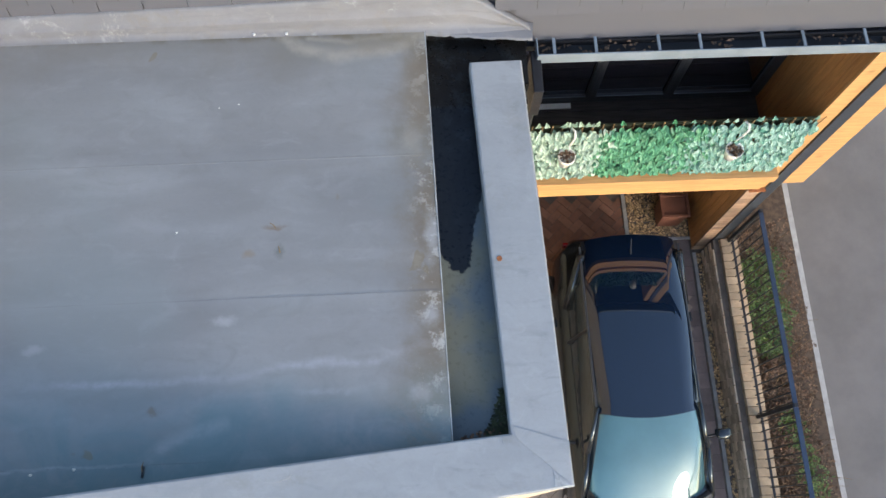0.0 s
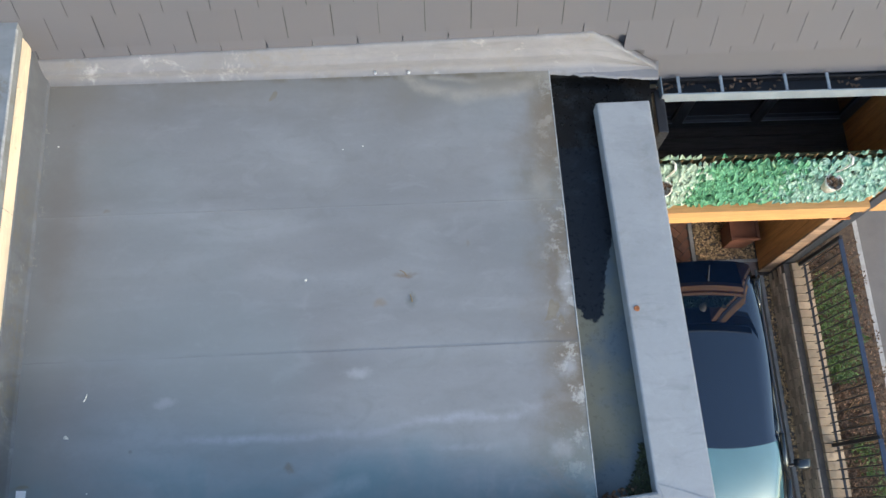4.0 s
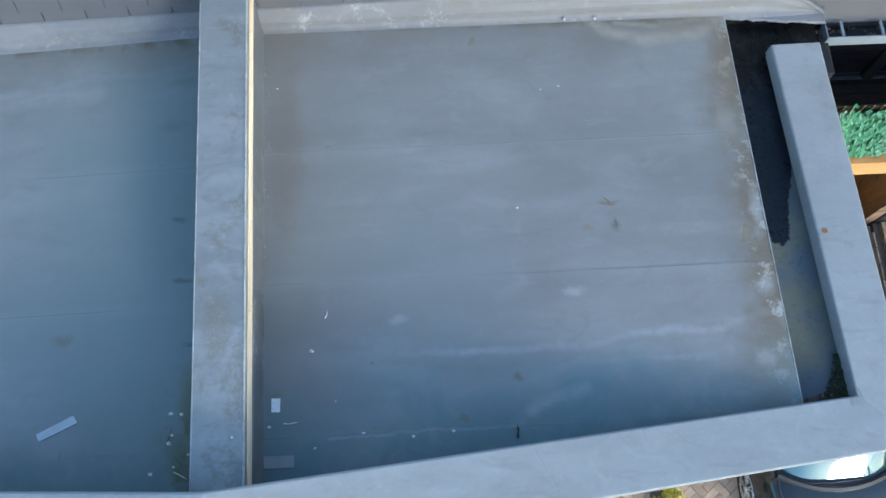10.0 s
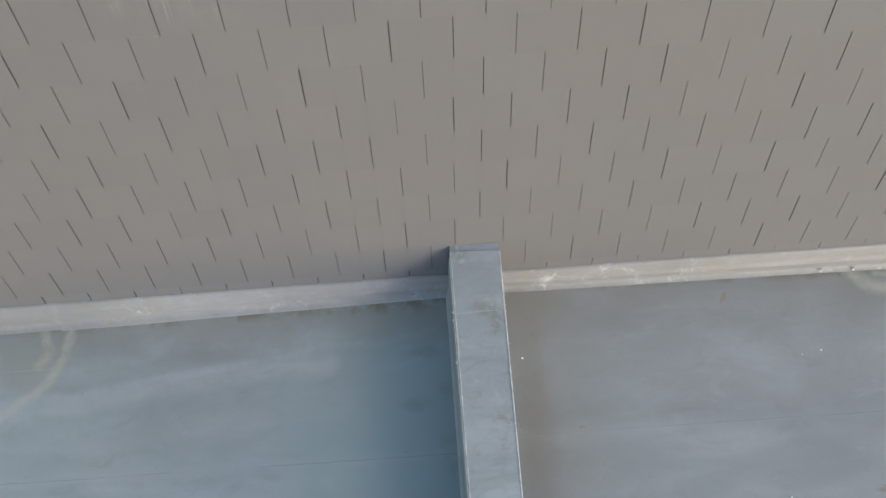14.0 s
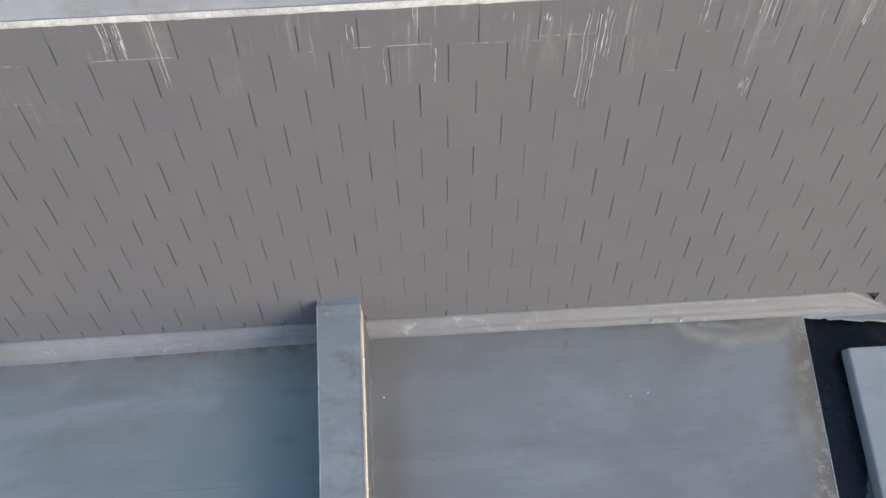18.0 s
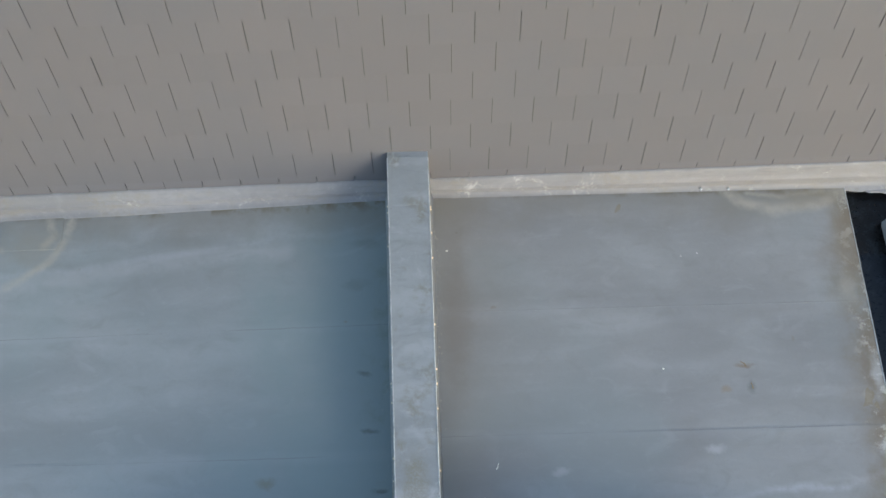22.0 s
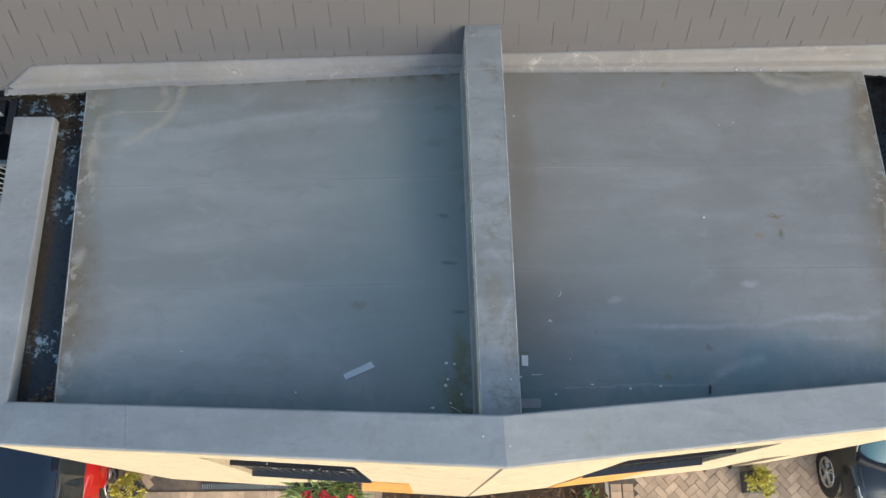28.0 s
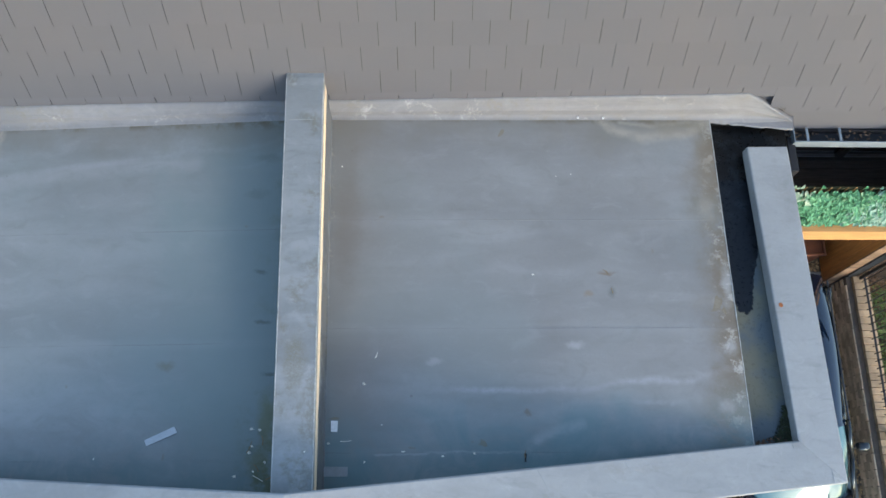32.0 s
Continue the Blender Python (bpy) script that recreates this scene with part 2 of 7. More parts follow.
    m.put(flat.inputs[1], m.math("ADD", y, m.math("ADD", m.math("MULTIPLY", m.math("SUBTRACT", m.noise(5.0, 5, 0.65), 0.5), 0.07), m.math("MULTIPLY", wob, 0.06))))
    flat = flat.outputs[0]
    for width, strength, tint, line in scums:
        near = None
        for p, q in zip(line, line[1:]):
            way_v = Vector((q[0] - p[0], q[1] - p[1], 0))
            rel = vec("SUBTRACT", flat, (p[0], p[1], 0)).outputs[0]
            k = m.math("DIVIDE", vec("DOT_PRODUCT", rel, tuple(way_v)).outputs["Value"], way_v.length_squared, clamp=True)
            along_v = vec("SCALE", tuple(way_v))
            m.put(along_v.inputs["Scale"], k)
            gone = vec("LENGTH", vec("SUBTRACT", rel, along_v.outputs[0]).outputs[0]).outputs["Value"]
            near = gone if near is None else m.math("MINIMUM", near, gone)
        c = m.mix(m.math("MULTIPLY", m.ramp(near, 0.0, width, strength, 0.0), m.ramp(m.noise(5.0, 6, 0.7), 0.28, 0.58, 0.35, 1.0)), c, tint)
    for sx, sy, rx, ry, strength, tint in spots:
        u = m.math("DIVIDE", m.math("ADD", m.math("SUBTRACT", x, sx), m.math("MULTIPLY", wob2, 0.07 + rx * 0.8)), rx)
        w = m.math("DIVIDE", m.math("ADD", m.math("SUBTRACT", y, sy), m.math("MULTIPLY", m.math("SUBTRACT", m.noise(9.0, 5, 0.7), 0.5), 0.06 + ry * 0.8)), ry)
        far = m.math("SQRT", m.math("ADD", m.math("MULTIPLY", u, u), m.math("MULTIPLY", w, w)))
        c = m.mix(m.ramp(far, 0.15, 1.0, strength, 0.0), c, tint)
    # dark teal blotches along the front upstand, olive slime in the corner by the party wall
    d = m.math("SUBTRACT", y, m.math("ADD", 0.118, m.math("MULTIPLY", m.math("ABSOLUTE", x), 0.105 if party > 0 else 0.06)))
    front_blotch = m.math("MULTIPLY", m.ramp(m.math("ADD", d, m.math("MULTIPLY", wob, 0.6)), 0.0, 0.42, 0.55, 0.0), m.ramp(m.noise(3.4, 6, 0.7, None, 0.8), 0.38, 0.60, 0.2, 1.0))
    c = m.mix(front_blotch, c, (0.086, 0.148, 0.155))
    near = m.math("MULTIPLY", m.math("SUBTRACT", x, party), way)
    slimy = m.math("MULTIPLY", m.ramp(m.math("ADD", m.math("MAXIMUM", near, m.math("MULTIPLY", d, 0.45)), m.math("MULTIPLY", wob2, 0.35)), 0.05, 0.34, algae_shade, 0.0), m.ramp(m.noise(8.0, 6, 0.7), 0.40, 0.60))
    c = m.mix(slimy, c, (0.085, 0.092, 0.030))
    # yellow-brown spots
    spot = m.ramp(m.noise(2.7, 3, 0.5, None, 0.4), 0.715, 0.74, 0, 0.5)
    c = m.mix(spot, c, (0.16, 0.12, 0.06))
    return m.color(c)


def simple_membrane(name, base, blotch, rough=0.5, lichen=0.42, drift=(0.5, 2.0, 1.0), patch=None, chalk=0.7):
    m, c = membrane(name, base, blotch, rough)
    smear = m.noise(5.0, 6, 0.7, (1.0, 1.0, 1.0), 1.2)
    c = m.mix(m.ramp(smear, 0.50, 0.72, 0, 0.20), c, tuple(v * 0.62 for v in base))
    c = m.mix(m.ramp(smear, 0.44, 0.28, 0, 0.22), c, tuple(min(1, v * 1.25) for v in blotch))
    moss = m.math("MULTIPLY", m.ramp(m.noise(2.3, 5, 0.65), 0.50, 0.62), m.ramp(m.noise(19, 6, 0.75), 0.40, 0.60))
    c = m.mix(m.math("MULTIPLY", moss, lichen), c, (0.14, 0.120, 0.075))
    bare = m.math("MULTIPLY", m.ramp(m.noise(3.3, 5, 0.7, None, 0.5), 0.56, 0.68), m.ramp(m.noise(24, 5, 0.7), 0.38, 0.60))
    c = m.mix(m.math("MULTIPLY", bare, lichen * chalk), c, (0.38, 0.385, 0.365))
    drag = m.ramp(m.noise(6.0, 5, 0.6, drift, 1.0), 0.54, 0.74, 0, 0.36)
    c = m.mix(drag, c, tuple(v * 0.62 for v in base))
    if patch:
        dx, dy = m.math("SUBTRACT", m.axis("X"), patch[0]), m.math("SUBTRACT", m.axis("Y"), patch[1])
        r = m.math("SQRT", m.math("ADD", m.math("POWER", m.math("MULTIPLY", dx, 1.5), 2.0), m.math("POWER", m.math("MULTIPLY", dy, patch[2]), 2.0)))
        r = m.math("ADD", r, m.math("MULTIPLY", m.math("SUBTRACT", m.noise(14, 6, 0.75), 0.5), 0.22))
        c = m.mix(m.math("MULTIPLY", m.ramp(r, 0.07, 0.17, patch[3], 0.0), m.ramp(m.noise(70, 4, 0.7), 0.35, 0.6, 0.35, 1.0)), c, (0.145, 0.125, 0.075))
    return m.color(c)


DARK_SPOT, RUST, CHALK, SCUM = (0.070, 0.075, 0.060), (0.135, 0.085, 0.045), (0.34, 0.345, 0.335), (0.33, 0.305, 0.245)
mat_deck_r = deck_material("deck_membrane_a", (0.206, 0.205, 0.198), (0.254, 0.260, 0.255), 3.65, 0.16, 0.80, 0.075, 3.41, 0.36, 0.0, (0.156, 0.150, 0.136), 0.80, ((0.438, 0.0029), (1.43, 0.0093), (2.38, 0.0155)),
    ((2.57, 1.93, 0.10, 0.028, 0.6, RUST), (2.61, 1.76, 0.04, 0.07, 0.45, DARK_SPOT), (1.853, 0.748, 0.045, 0.035, 0.5, RUST), (2.40, 1.743, 0.06, 0.04, 0.5, (0.20, 0.14, 0.08)), (2.27, 1.31, 0.10, 0.05, 0.5, CHALK), (1.10, 1.16, 0.09, 0.04, 0.4, CHALK), (3.50, 2.55, 0.11, 0.20, 0.40, (0.30, 0.28, 0.23)), (3.60, 1.85, 0.07, 0.25, 0.55, CHALK), (3.57, 1.30, 0.09, 0.12, 0.6, CHALK), (3.50, 0.80, 0.10, 0.10, 0.4, CHALK), (3.25, 3.33, 0.45, 0.16, 0.5, (0.17, 0.145, 0.105)), (3.55, 2.9, 0.16, 0.5, 0.5, (0.16, 0.13, 0.09)), (0.36, 2.4, 0.18, 0.9, 0.4, (0.13, 0.11, 0.09))),
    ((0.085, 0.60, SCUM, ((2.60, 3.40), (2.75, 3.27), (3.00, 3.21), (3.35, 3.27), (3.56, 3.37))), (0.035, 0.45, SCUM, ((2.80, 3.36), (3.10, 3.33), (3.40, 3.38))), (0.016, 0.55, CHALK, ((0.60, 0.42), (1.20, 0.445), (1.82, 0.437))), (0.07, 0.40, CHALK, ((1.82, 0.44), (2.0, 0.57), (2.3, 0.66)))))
# the last two teal spots paint more of the party wall's shade
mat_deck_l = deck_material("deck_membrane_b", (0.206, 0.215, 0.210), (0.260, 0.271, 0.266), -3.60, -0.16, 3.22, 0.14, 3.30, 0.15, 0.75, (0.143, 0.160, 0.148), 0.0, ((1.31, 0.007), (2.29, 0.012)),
    ((-0.35, 1.91, 0.09, 0.030, 0.75, DARK_SPOT), (-0.30, 1.485, 0.09, 0.030, 0.75, DARK_SPOT), (-0.234, 1.06, 0.08, 0.030, 0.75, DARK_SPOT), (-0.42, 2.62, 0.16, 0.07, 0.28, DARK_SPOT), (-0.36, 2.95, 0.18, 0.06, 0.28, DARK_SPOT), (-0.22, 0.70, 0.10, 0.32, 0.65, (0.115, 0.115, 0.040)), (-0.26, 0.35, 0.12, 0.20, 0.65, (0.105, 0.105, 0.035)), (-1.07, 1.13, 0.10, 0.06, 0.55, (0.13, 0.115, 0.075)), (-3.05, 3.02, 0.40, 0.28, 0.5, (0.195, 0.180, 0.145)), (-3.50, 1.60, 0.07, 0.13, 0.6, SCUM), (-3.50, 2.62, 0.09, 0.14, 0.55, SCUM), (-3.48, 0.70, 0.06, 0.10, 0.55, CHALK), (-3.50, 1.12, 0.06, 0.09, 0.45, SCUM), (-0.35, 2.3, 0.62, 1.2, 0.20, (0.105, 0.150, 0.155)), (-0.25, 1.3, 0.60, 1.3, 0.18, (0.105, 0.145, 0.150))),
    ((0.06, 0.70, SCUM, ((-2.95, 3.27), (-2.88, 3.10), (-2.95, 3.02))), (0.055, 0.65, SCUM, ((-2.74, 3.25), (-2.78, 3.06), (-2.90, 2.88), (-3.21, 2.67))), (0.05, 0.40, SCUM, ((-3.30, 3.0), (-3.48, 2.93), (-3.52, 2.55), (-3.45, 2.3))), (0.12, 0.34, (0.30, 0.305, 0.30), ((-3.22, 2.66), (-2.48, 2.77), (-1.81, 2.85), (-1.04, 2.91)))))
mat_coping = simple_membrane("coping_membrane", (0.258, 0.267, 0.267), (0.316, 0.325, 0.323), 0.5, 0.16)
mat_ridge = simple_membrane("ridge_membrane", (0.238, 0.232, 0.224), (0.292, 0.286, 0.276), 0.5, 0.35, (1.0, 0.45, 1.0), (-0.04, 4.77, 1.0, 0.85))
mat_party = simple_membrane("party_membrane", (0.214, 0.224, 0.222), (0.290, 0.300, 0.296), 0.5, 0.52, patch=(0.04, 1.08, 0.55, 0.50))
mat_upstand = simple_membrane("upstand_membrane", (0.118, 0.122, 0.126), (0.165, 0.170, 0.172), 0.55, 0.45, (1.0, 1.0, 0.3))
mat_flash = simple_membrane("flashing_membrane", (0.146, 0.148, 0.154), (0.196, 0.198, 0.205), 0.55, 0.30, (0.35, 3.0, 3.0), chalk=1.6)
def upper_material():
    """Wet upper roofs: grey membrane under brown and olive silt, with pale dried runs."""
    m, c = membrane("upper_membrane", (0.185, 0.188, 0.172), (0.262, 0.262, 0.240), 0.36)
    x, y = m.axis("X"), m.axis("Y")
    ragged = m.math("SUBTRACT", m.noise(2.2, 6, 0.65, None, 0.8), 0.5)
    left = m.ramp(x, -0.1, 0.1, 1.0, 0.0)
    olive = m.math("MULTIPLY", left, m.ramp(m.math("ADD", m.math("MULTIPLY", x, -1.0), m.math("MULTIPLY", ragged, 1.3)), 0.25, 0.95, 0.85, 0.0))
    c = m.mix(olive, c, (0.090, 0.088, 0.055))
    band = m.math("MULTIPLY", left, m.ramp(m.math("ADD", y, m.math("MULTIPLY", ragged, 0.35)), 4.98, 5.12, 0.0, 0.75))
    c = m.mix(band, c, (0.125, 0.100, 0.072))
    pale = m.ramp(m.noise(3.0, 5, 0.6, (1.6, 0.5, 1.0), 0.5), 0.52, 0.70, 0, 0.5)
    c = m.mix(pale, c, (0.27, 0.285, 0.285))
    return m.color(c)


mat_upper = upper_material()
mat_edge = plain("worn_membrane_edge", (0.29, 0.295, 0.285), 0.6, vary=0.35, scale=8, fine=40, bump=0.4)
mat_crust = plain("lime_crust", (0.33, 0.33, 0.32), 0.8, vary=0.35, scale=9, fine=60, bump=0.6)


def gutter_material():
    """A roof gutter lined with membrane: black wet slime with a ragged end, then thin grey-green silt."""
    m = Nodes("gutter_lining", 0.35, 0.0, 0.22)
    y = m.axis("Y")
    wob = m.math("SUBTRACT", m.noise(3.0, 6, 0.7), 0.5)
    fine = m.noise(26, 5, 0.7)
    lobe = m.math("MINIMUM", m.math("MULTIPLY", m.math("POWER", m.math("DIVIDE", m.math("SUBTRACT", m.axis("X"), 3.76), 0.15), 2.0), 0.36), 0.9)
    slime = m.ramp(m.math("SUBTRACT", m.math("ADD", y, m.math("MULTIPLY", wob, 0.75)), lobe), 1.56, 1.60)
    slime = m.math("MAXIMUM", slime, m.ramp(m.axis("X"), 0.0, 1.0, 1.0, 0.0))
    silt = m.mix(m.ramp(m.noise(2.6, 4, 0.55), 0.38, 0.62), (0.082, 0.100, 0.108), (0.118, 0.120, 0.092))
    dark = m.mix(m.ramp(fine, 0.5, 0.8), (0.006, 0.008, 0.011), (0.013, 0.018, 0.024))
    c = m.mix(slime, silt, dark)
    c = m.mix(m.ramp(y, 2.83, 2.87), c, (0.006, 0.0055, 0.005))
    lich = m.math("MULTIPLY", m.ramp(m.noise(11, 7, 0.82), 0.535, 0.56), m.math("MAXIMUM", m.math("MULTIPLY", m.ramp(m.math("ADD", y, wob), 2.45, 2.75), m.ramp(m.noise(5.0, 4, 0.6), 0.36, 0.50)), m.ramp(m.noise(1.6, 3, 0.55), 0.54, 0.60, 0, 0.9)))
    c = m.mix(m.math("MULTIPLY", lich, m.ramp(m.axis("X"), -2, 2, 0.9, 0.03)), c, (0.26, 0.36, 0.40))
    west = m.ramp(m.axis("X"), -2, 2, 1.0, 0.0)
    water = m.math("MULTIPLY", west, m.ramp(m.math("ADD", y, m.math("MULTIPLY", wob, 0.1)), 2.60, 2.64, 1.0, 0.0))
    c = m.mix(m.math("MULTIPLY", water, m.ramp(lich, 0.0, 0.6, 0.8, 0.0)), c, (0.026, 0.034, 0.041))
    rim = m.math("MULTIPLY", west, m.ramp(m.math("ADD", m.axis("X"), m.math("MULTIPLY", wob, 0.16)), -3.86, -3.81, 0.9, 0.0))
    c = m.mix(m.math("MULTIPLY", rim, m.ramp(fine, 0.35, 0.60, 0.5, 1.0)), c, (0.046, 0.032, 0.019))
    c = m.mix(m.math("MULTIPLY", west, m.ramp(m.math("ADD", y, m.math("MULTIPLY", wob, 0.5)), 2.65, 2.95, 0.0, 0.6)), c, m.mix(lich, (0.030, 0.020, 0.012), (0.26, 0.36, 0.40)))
    m.put(m.bsdf.inputs["Roughness"], m.ramp(fine, 0.3, 0.7, 0.22, 0.5))
    m.bump(fine, 0.08, 0.006)
    return m.color(c)


mat_gutter = gutter_material()


def slate_material():
    m = Nodes("fibre_slate", 0.7, 0.0, 0.3)
    tone = m.ramp(m.random(), 0, 1, 0.982, 1.018)
    isl = m.ramp(m.island(), 0, 1, 0.982, 1.018)
    big, fine = m.noise(1.1, 4, 0.6), m.noise(60, 4, 0.6)
    run = m.noise(42.0, 4, 0.65, (1.0, 0.035, 0.035), 0.12)
    c = m.mix(m.ramp(big, 0.35, 0.65), (0.0815, 0.0801, 0.0861), (0.0775, 0.0784, 0.0864))
    n = m.tree.nodes.new("ShaderNodeVectorMath")
    n.operation = "SCALE"
    m.put(n.inputs[0], c), m.put(n.inputs["Scale"], m.math("MULTIPLY", tone, isl))
    c = n.outputs[0]
    # lime run-off below the top edge
    z = m.axis("Z")
    top = m.ramp(m.math("ADD", z, m.math("MULTIPLY", m.noise(2.3, 3, 0.5), 1.0)), 8.25, 8.95)
    cluster = m.ramp(m.noise(2.1, 4, 0.6), 0.46, 0.62)
    lime = m.math("MULTIPLY", m.math("MULTIPLY", top, cluster), m.ramp(run, 0.58, 0.66))
    c = m.mix(m.math("MULTIPLY", lime, 0.30), c, (0.27, 0.265, 0.255))
    smear = m.math("MULTIPLY", m.math("MULTIPLY", top, cluster), m.ramp(m.noise(9.0, 5, 0.6, (1.0, 0.25, 0.25)), 0.45, 0.70, 0, 0.35))
    c = m.mix(smear, c, (0.17, 0.167, 0.160))
    # lime caught along the lower edges of the upper courses
    step = m.math("FRACT", m.math("ADD", m.math("DIVIDE", m.math("SUBTRACT", m.math("SUBTRACT", z, m.math("MULTIPLY", m.axis("X"), 0.017)), 8.253), 0.2343), 20.0))
    drip = m.math("MULTIPLY", m.ramp(step, 0.012, 0.035, 1.0, 0.0), m.math("MULTIPLY", m.ramp(m.noise(1.7, 4, 0.6), 0.54, 0.66), m.ramp(m.noise(23, 4, 0.7), 0.46, 0.64)))
    c = m.mix(m.math("MULTIPLY", drip, m.ramp(z, 7.3, 8.2, 0.0, 0.7)), c, (0.30, 0.295, 0.28))
    m.bump(fine, 0.12, 0.003)
    return m.color(c)


mat_slate = slate_material()
mat_lime = plain("lime_streak", (0.30, 0.30, 0.30), 0.85, vary=0.35, scale=15, fine=90, bump=0.2)


def brick_wall_material():
    m = Nodes("cream_brick", 0.8)
    n = m.tree.nodes.new("ShaderNodeTexBrick")
    # courses run along the wall: x across, z up
    s = m.tree.nodes.new("ShaderNodeCombineXYZ")
    m.put(s.inputs[0], m.math("ADD", m.axis("X"), m.axis("Y"))), m.put(s.inputs[1], m.axis("Z"))
    m.put(n.inputs["Vector"], s.outputs[0])
    n.inputs["Scale"].default_value, n.inputs["Mortar Size"].default_value = 1.0, 0.006
    n.inputs["Brick Width"].default_value, n.inputs["Row Height"].default_value = 0.225, 0.075
    n.inputs["Color1"].default_value, n.inputs["Color2"].default_value = (0.55, 0.470, 0.34, 1), (0.48, 0.40, 0.285, 1)
    n.inputs["Mortar"].default_value = (0.50, 0.43, 0.33, 1)
    fine = m.noise(40, 5, 0.65)
    dash = m.noise(7.0, 4, 0.6, (1.0, 1.0, 5.0))
    c = m.mix(m.ramp(fine, 0.5, 0.75, 0, 0.3), n.outputs["Color"], (0.36, 0.27, 0.17))
    c = m.mix(m.ramp(dash, 0.57, 0.66, 0, 0.9), c, (0.22, 0.135, 0.07))
    c = m.mix(m.ramp(dash, 0.40, 0.30, 0, 0.45), c, (0.62, 0.54, 0.42))
    m.bump(m.math("ADD", m.math("MULTIPLY", n.outputs["Fac"], -0.8), m.math("MULTIPLY", fine, 0.5)), 0.5, 0.008)
    return m.color(c)


mat_brick = brick_wall_material()
mat_render = plain("cream_render", (0.74, 0.64, 0.48), 0.8, vary=0.12, scale=5, bump=0.3)
mat_cream_band = plain("cream_timber_batten", (0.76, 0.60, 0.41), 0.75, vary=0.2, scale=7, bump=0.3, stretch=(1.0, 0.15, 1.0))


def timber(name, rgb, grain=(14, 14, 1.2), vary=0.28, rough=0.55):
    m = Nodes(name, rough)
    g = m.noise(3.0, 6, 0.6, grain, 0.5)
    fine = m.noise(30, 4, 0.6, grain)
    c = m.mix(m.ramp(g, 0.35, 0.65), tuple(v * (1 + vary) for v in rgb), tuple(v * (1 - vary) for v in rgb))
    knots = m.ramp(m.noise(2.2, 2, 0.4), 0.70, 0.74, 0, 0.6)
    c = m.mix(knots, c, tuple(v * 0.4 for v in rgb))
    r = m.ramp(m.random(), 0, 1, 0.88, 1.12)
    n = m.tree.nodes.new("ShaderNodeVectorMath")
    n.operation = "SCALE"
    m.put(n.inputs[0], c), m.put(n.inputs["Scale"], r)
    m.bump(fine, 0.2, 0.003)
    return m.color(n.outputs[0])


mat_cedar = timber("oiled_cedar", (0.43, 0.195, 0.062), vary=0.14)
mat_beam = timber("orange_beam", (0.50, 0.275, 0.105), (1.2, 14, 14), 0.12)
mat_panel = timber("orange_panel", (0.62, 0.33, 0.10), (1.2, 14, 14))
mat_decking = timber("dark_decking", (0.055, 0.048, 0.045), (1.2, 14, 14))
mat_anthracite = plain("anthracite_metal", (0.045, 0.052, 0.062), 0.4, 0.3, vary=0.15, scale=5, bump=0.05)
mat_gutter_grey = plain("grey_gutter_metal", (0.20, 0.235, 0.26), 0.4, 0.2, vary=0.18, scale=4, bump=0.05)
mat_black = plain("black_metal", (0.018, 0.018, 0.02), 0.45, 0.2, vary=0.2, bump=0.05)
mat_mesh = plain("black_mesh", (0.008, 0.008, 0.009), 0.95, vary=0.2, bump=0.05, spec=0.05)
mat_rail = plain("blue_black_rail", (0.03, 0.045, 0.075), 0.35, 0.3, vary=0.2, bump=0.05)
mat_asphalt = plain("asphalt", (0.140, 0.126, 0.114), 0.85, vary=0.18, scale=1.5, fine=140, bump=0.4)
mat_kerb = plain("concrete_kerb", (0.34, 0.325, 0.30), 0.8, vary=0.2, scale=8, bump=0.3)
mat_soil = plain("mulch_soil", (0.070, 0.046, 0.029), 0.95, vary=0.5, scale=12, fine=90, bump=0.9)
mat_ground = plain("rough_ground", (0.10, 0.09, 0.06), 0.95, vary=0.3, scale=0.5, fine=20, bump=0.4)
mat_sand = plain("joint_sand", (0.13, 0.105, 0.085), 0.95, vary=0.25, scale=10, bump=0.4)
mat_paver = plain("block_paver", (0.425, 0.326, 0.240), 0.82, vary=0.17, scale=6, fine=110, bump=0.4, pieces="object")
mat_paver_red = plain("red_paver", (0.27, 0.130, 0.080), 0.8, vary=0.22, scale=6, fine=110, bump=0.4, pieces="object")
mat_paver_grey = plain("grey_brown_paver", (0.23, 0.17, 0.145), 0.8, vary=0.17, scale=6, fine=110, bump=0.4, pieces="object")
mat_setts = plain("block_setts", (0.425, 0.326, 0.240), 0.82, vary=0.17, scale=6, fine=110, bump=0.4, pieces="island")
mat_setts_red = plain("red_setts", (0.27, 0.130, 0.080), 0.8, vary=0.22, scale=6, fine=110, bump=0.4, pieces="island")
mat_setts_grey = plain("grey_brown_setts", (0.23, 0.17, 0.145), 0.8, vary=0.17, scale=6, fine=110, bump=0.4, pieces="island")
mat_gravel = plain("golden_gravel", (0.46, 0.31, 0.16), 0.8, vary=0.45, scale=20, bump=0.2, pieces="island")
mat_block = plain("buff_wall_block", (0.50, 0.38, 0.26), 0.85, vary=0.25, scale=8, bump=0.5, pieces="object")
mat_fin_brick = plain("brown_brick", (0.26, 0.165, 0.10), 0.85, vary=0.25, scale=8, bump=0.5, pieces="object")
mat_cap = plain("buff_coping_brick", (0.385, 0.280, 0.175), 0.85, vary=0.2, scale=8, bump=0.4, pieces="object")
mat_terracotta = plain("terracotta_planter", (0.17, 0.065, 0.036), 0.6, vary=0.2, scale=6, bump=0.2)
mat_pot = plain("white_pot", (0.68, 0.66, 0.60), 0.5, vary=0.15, scale=10, bump=0.1)
mat_darkpot = plain("slate_pot", (0.05, 0.052, 0.055), 0.6, vary=0.2, bump=0.2)
mat_frame = plain("window_frame", (0.035, 0.038, 0.042), 0.4, vary=0.15, bump=0.05)
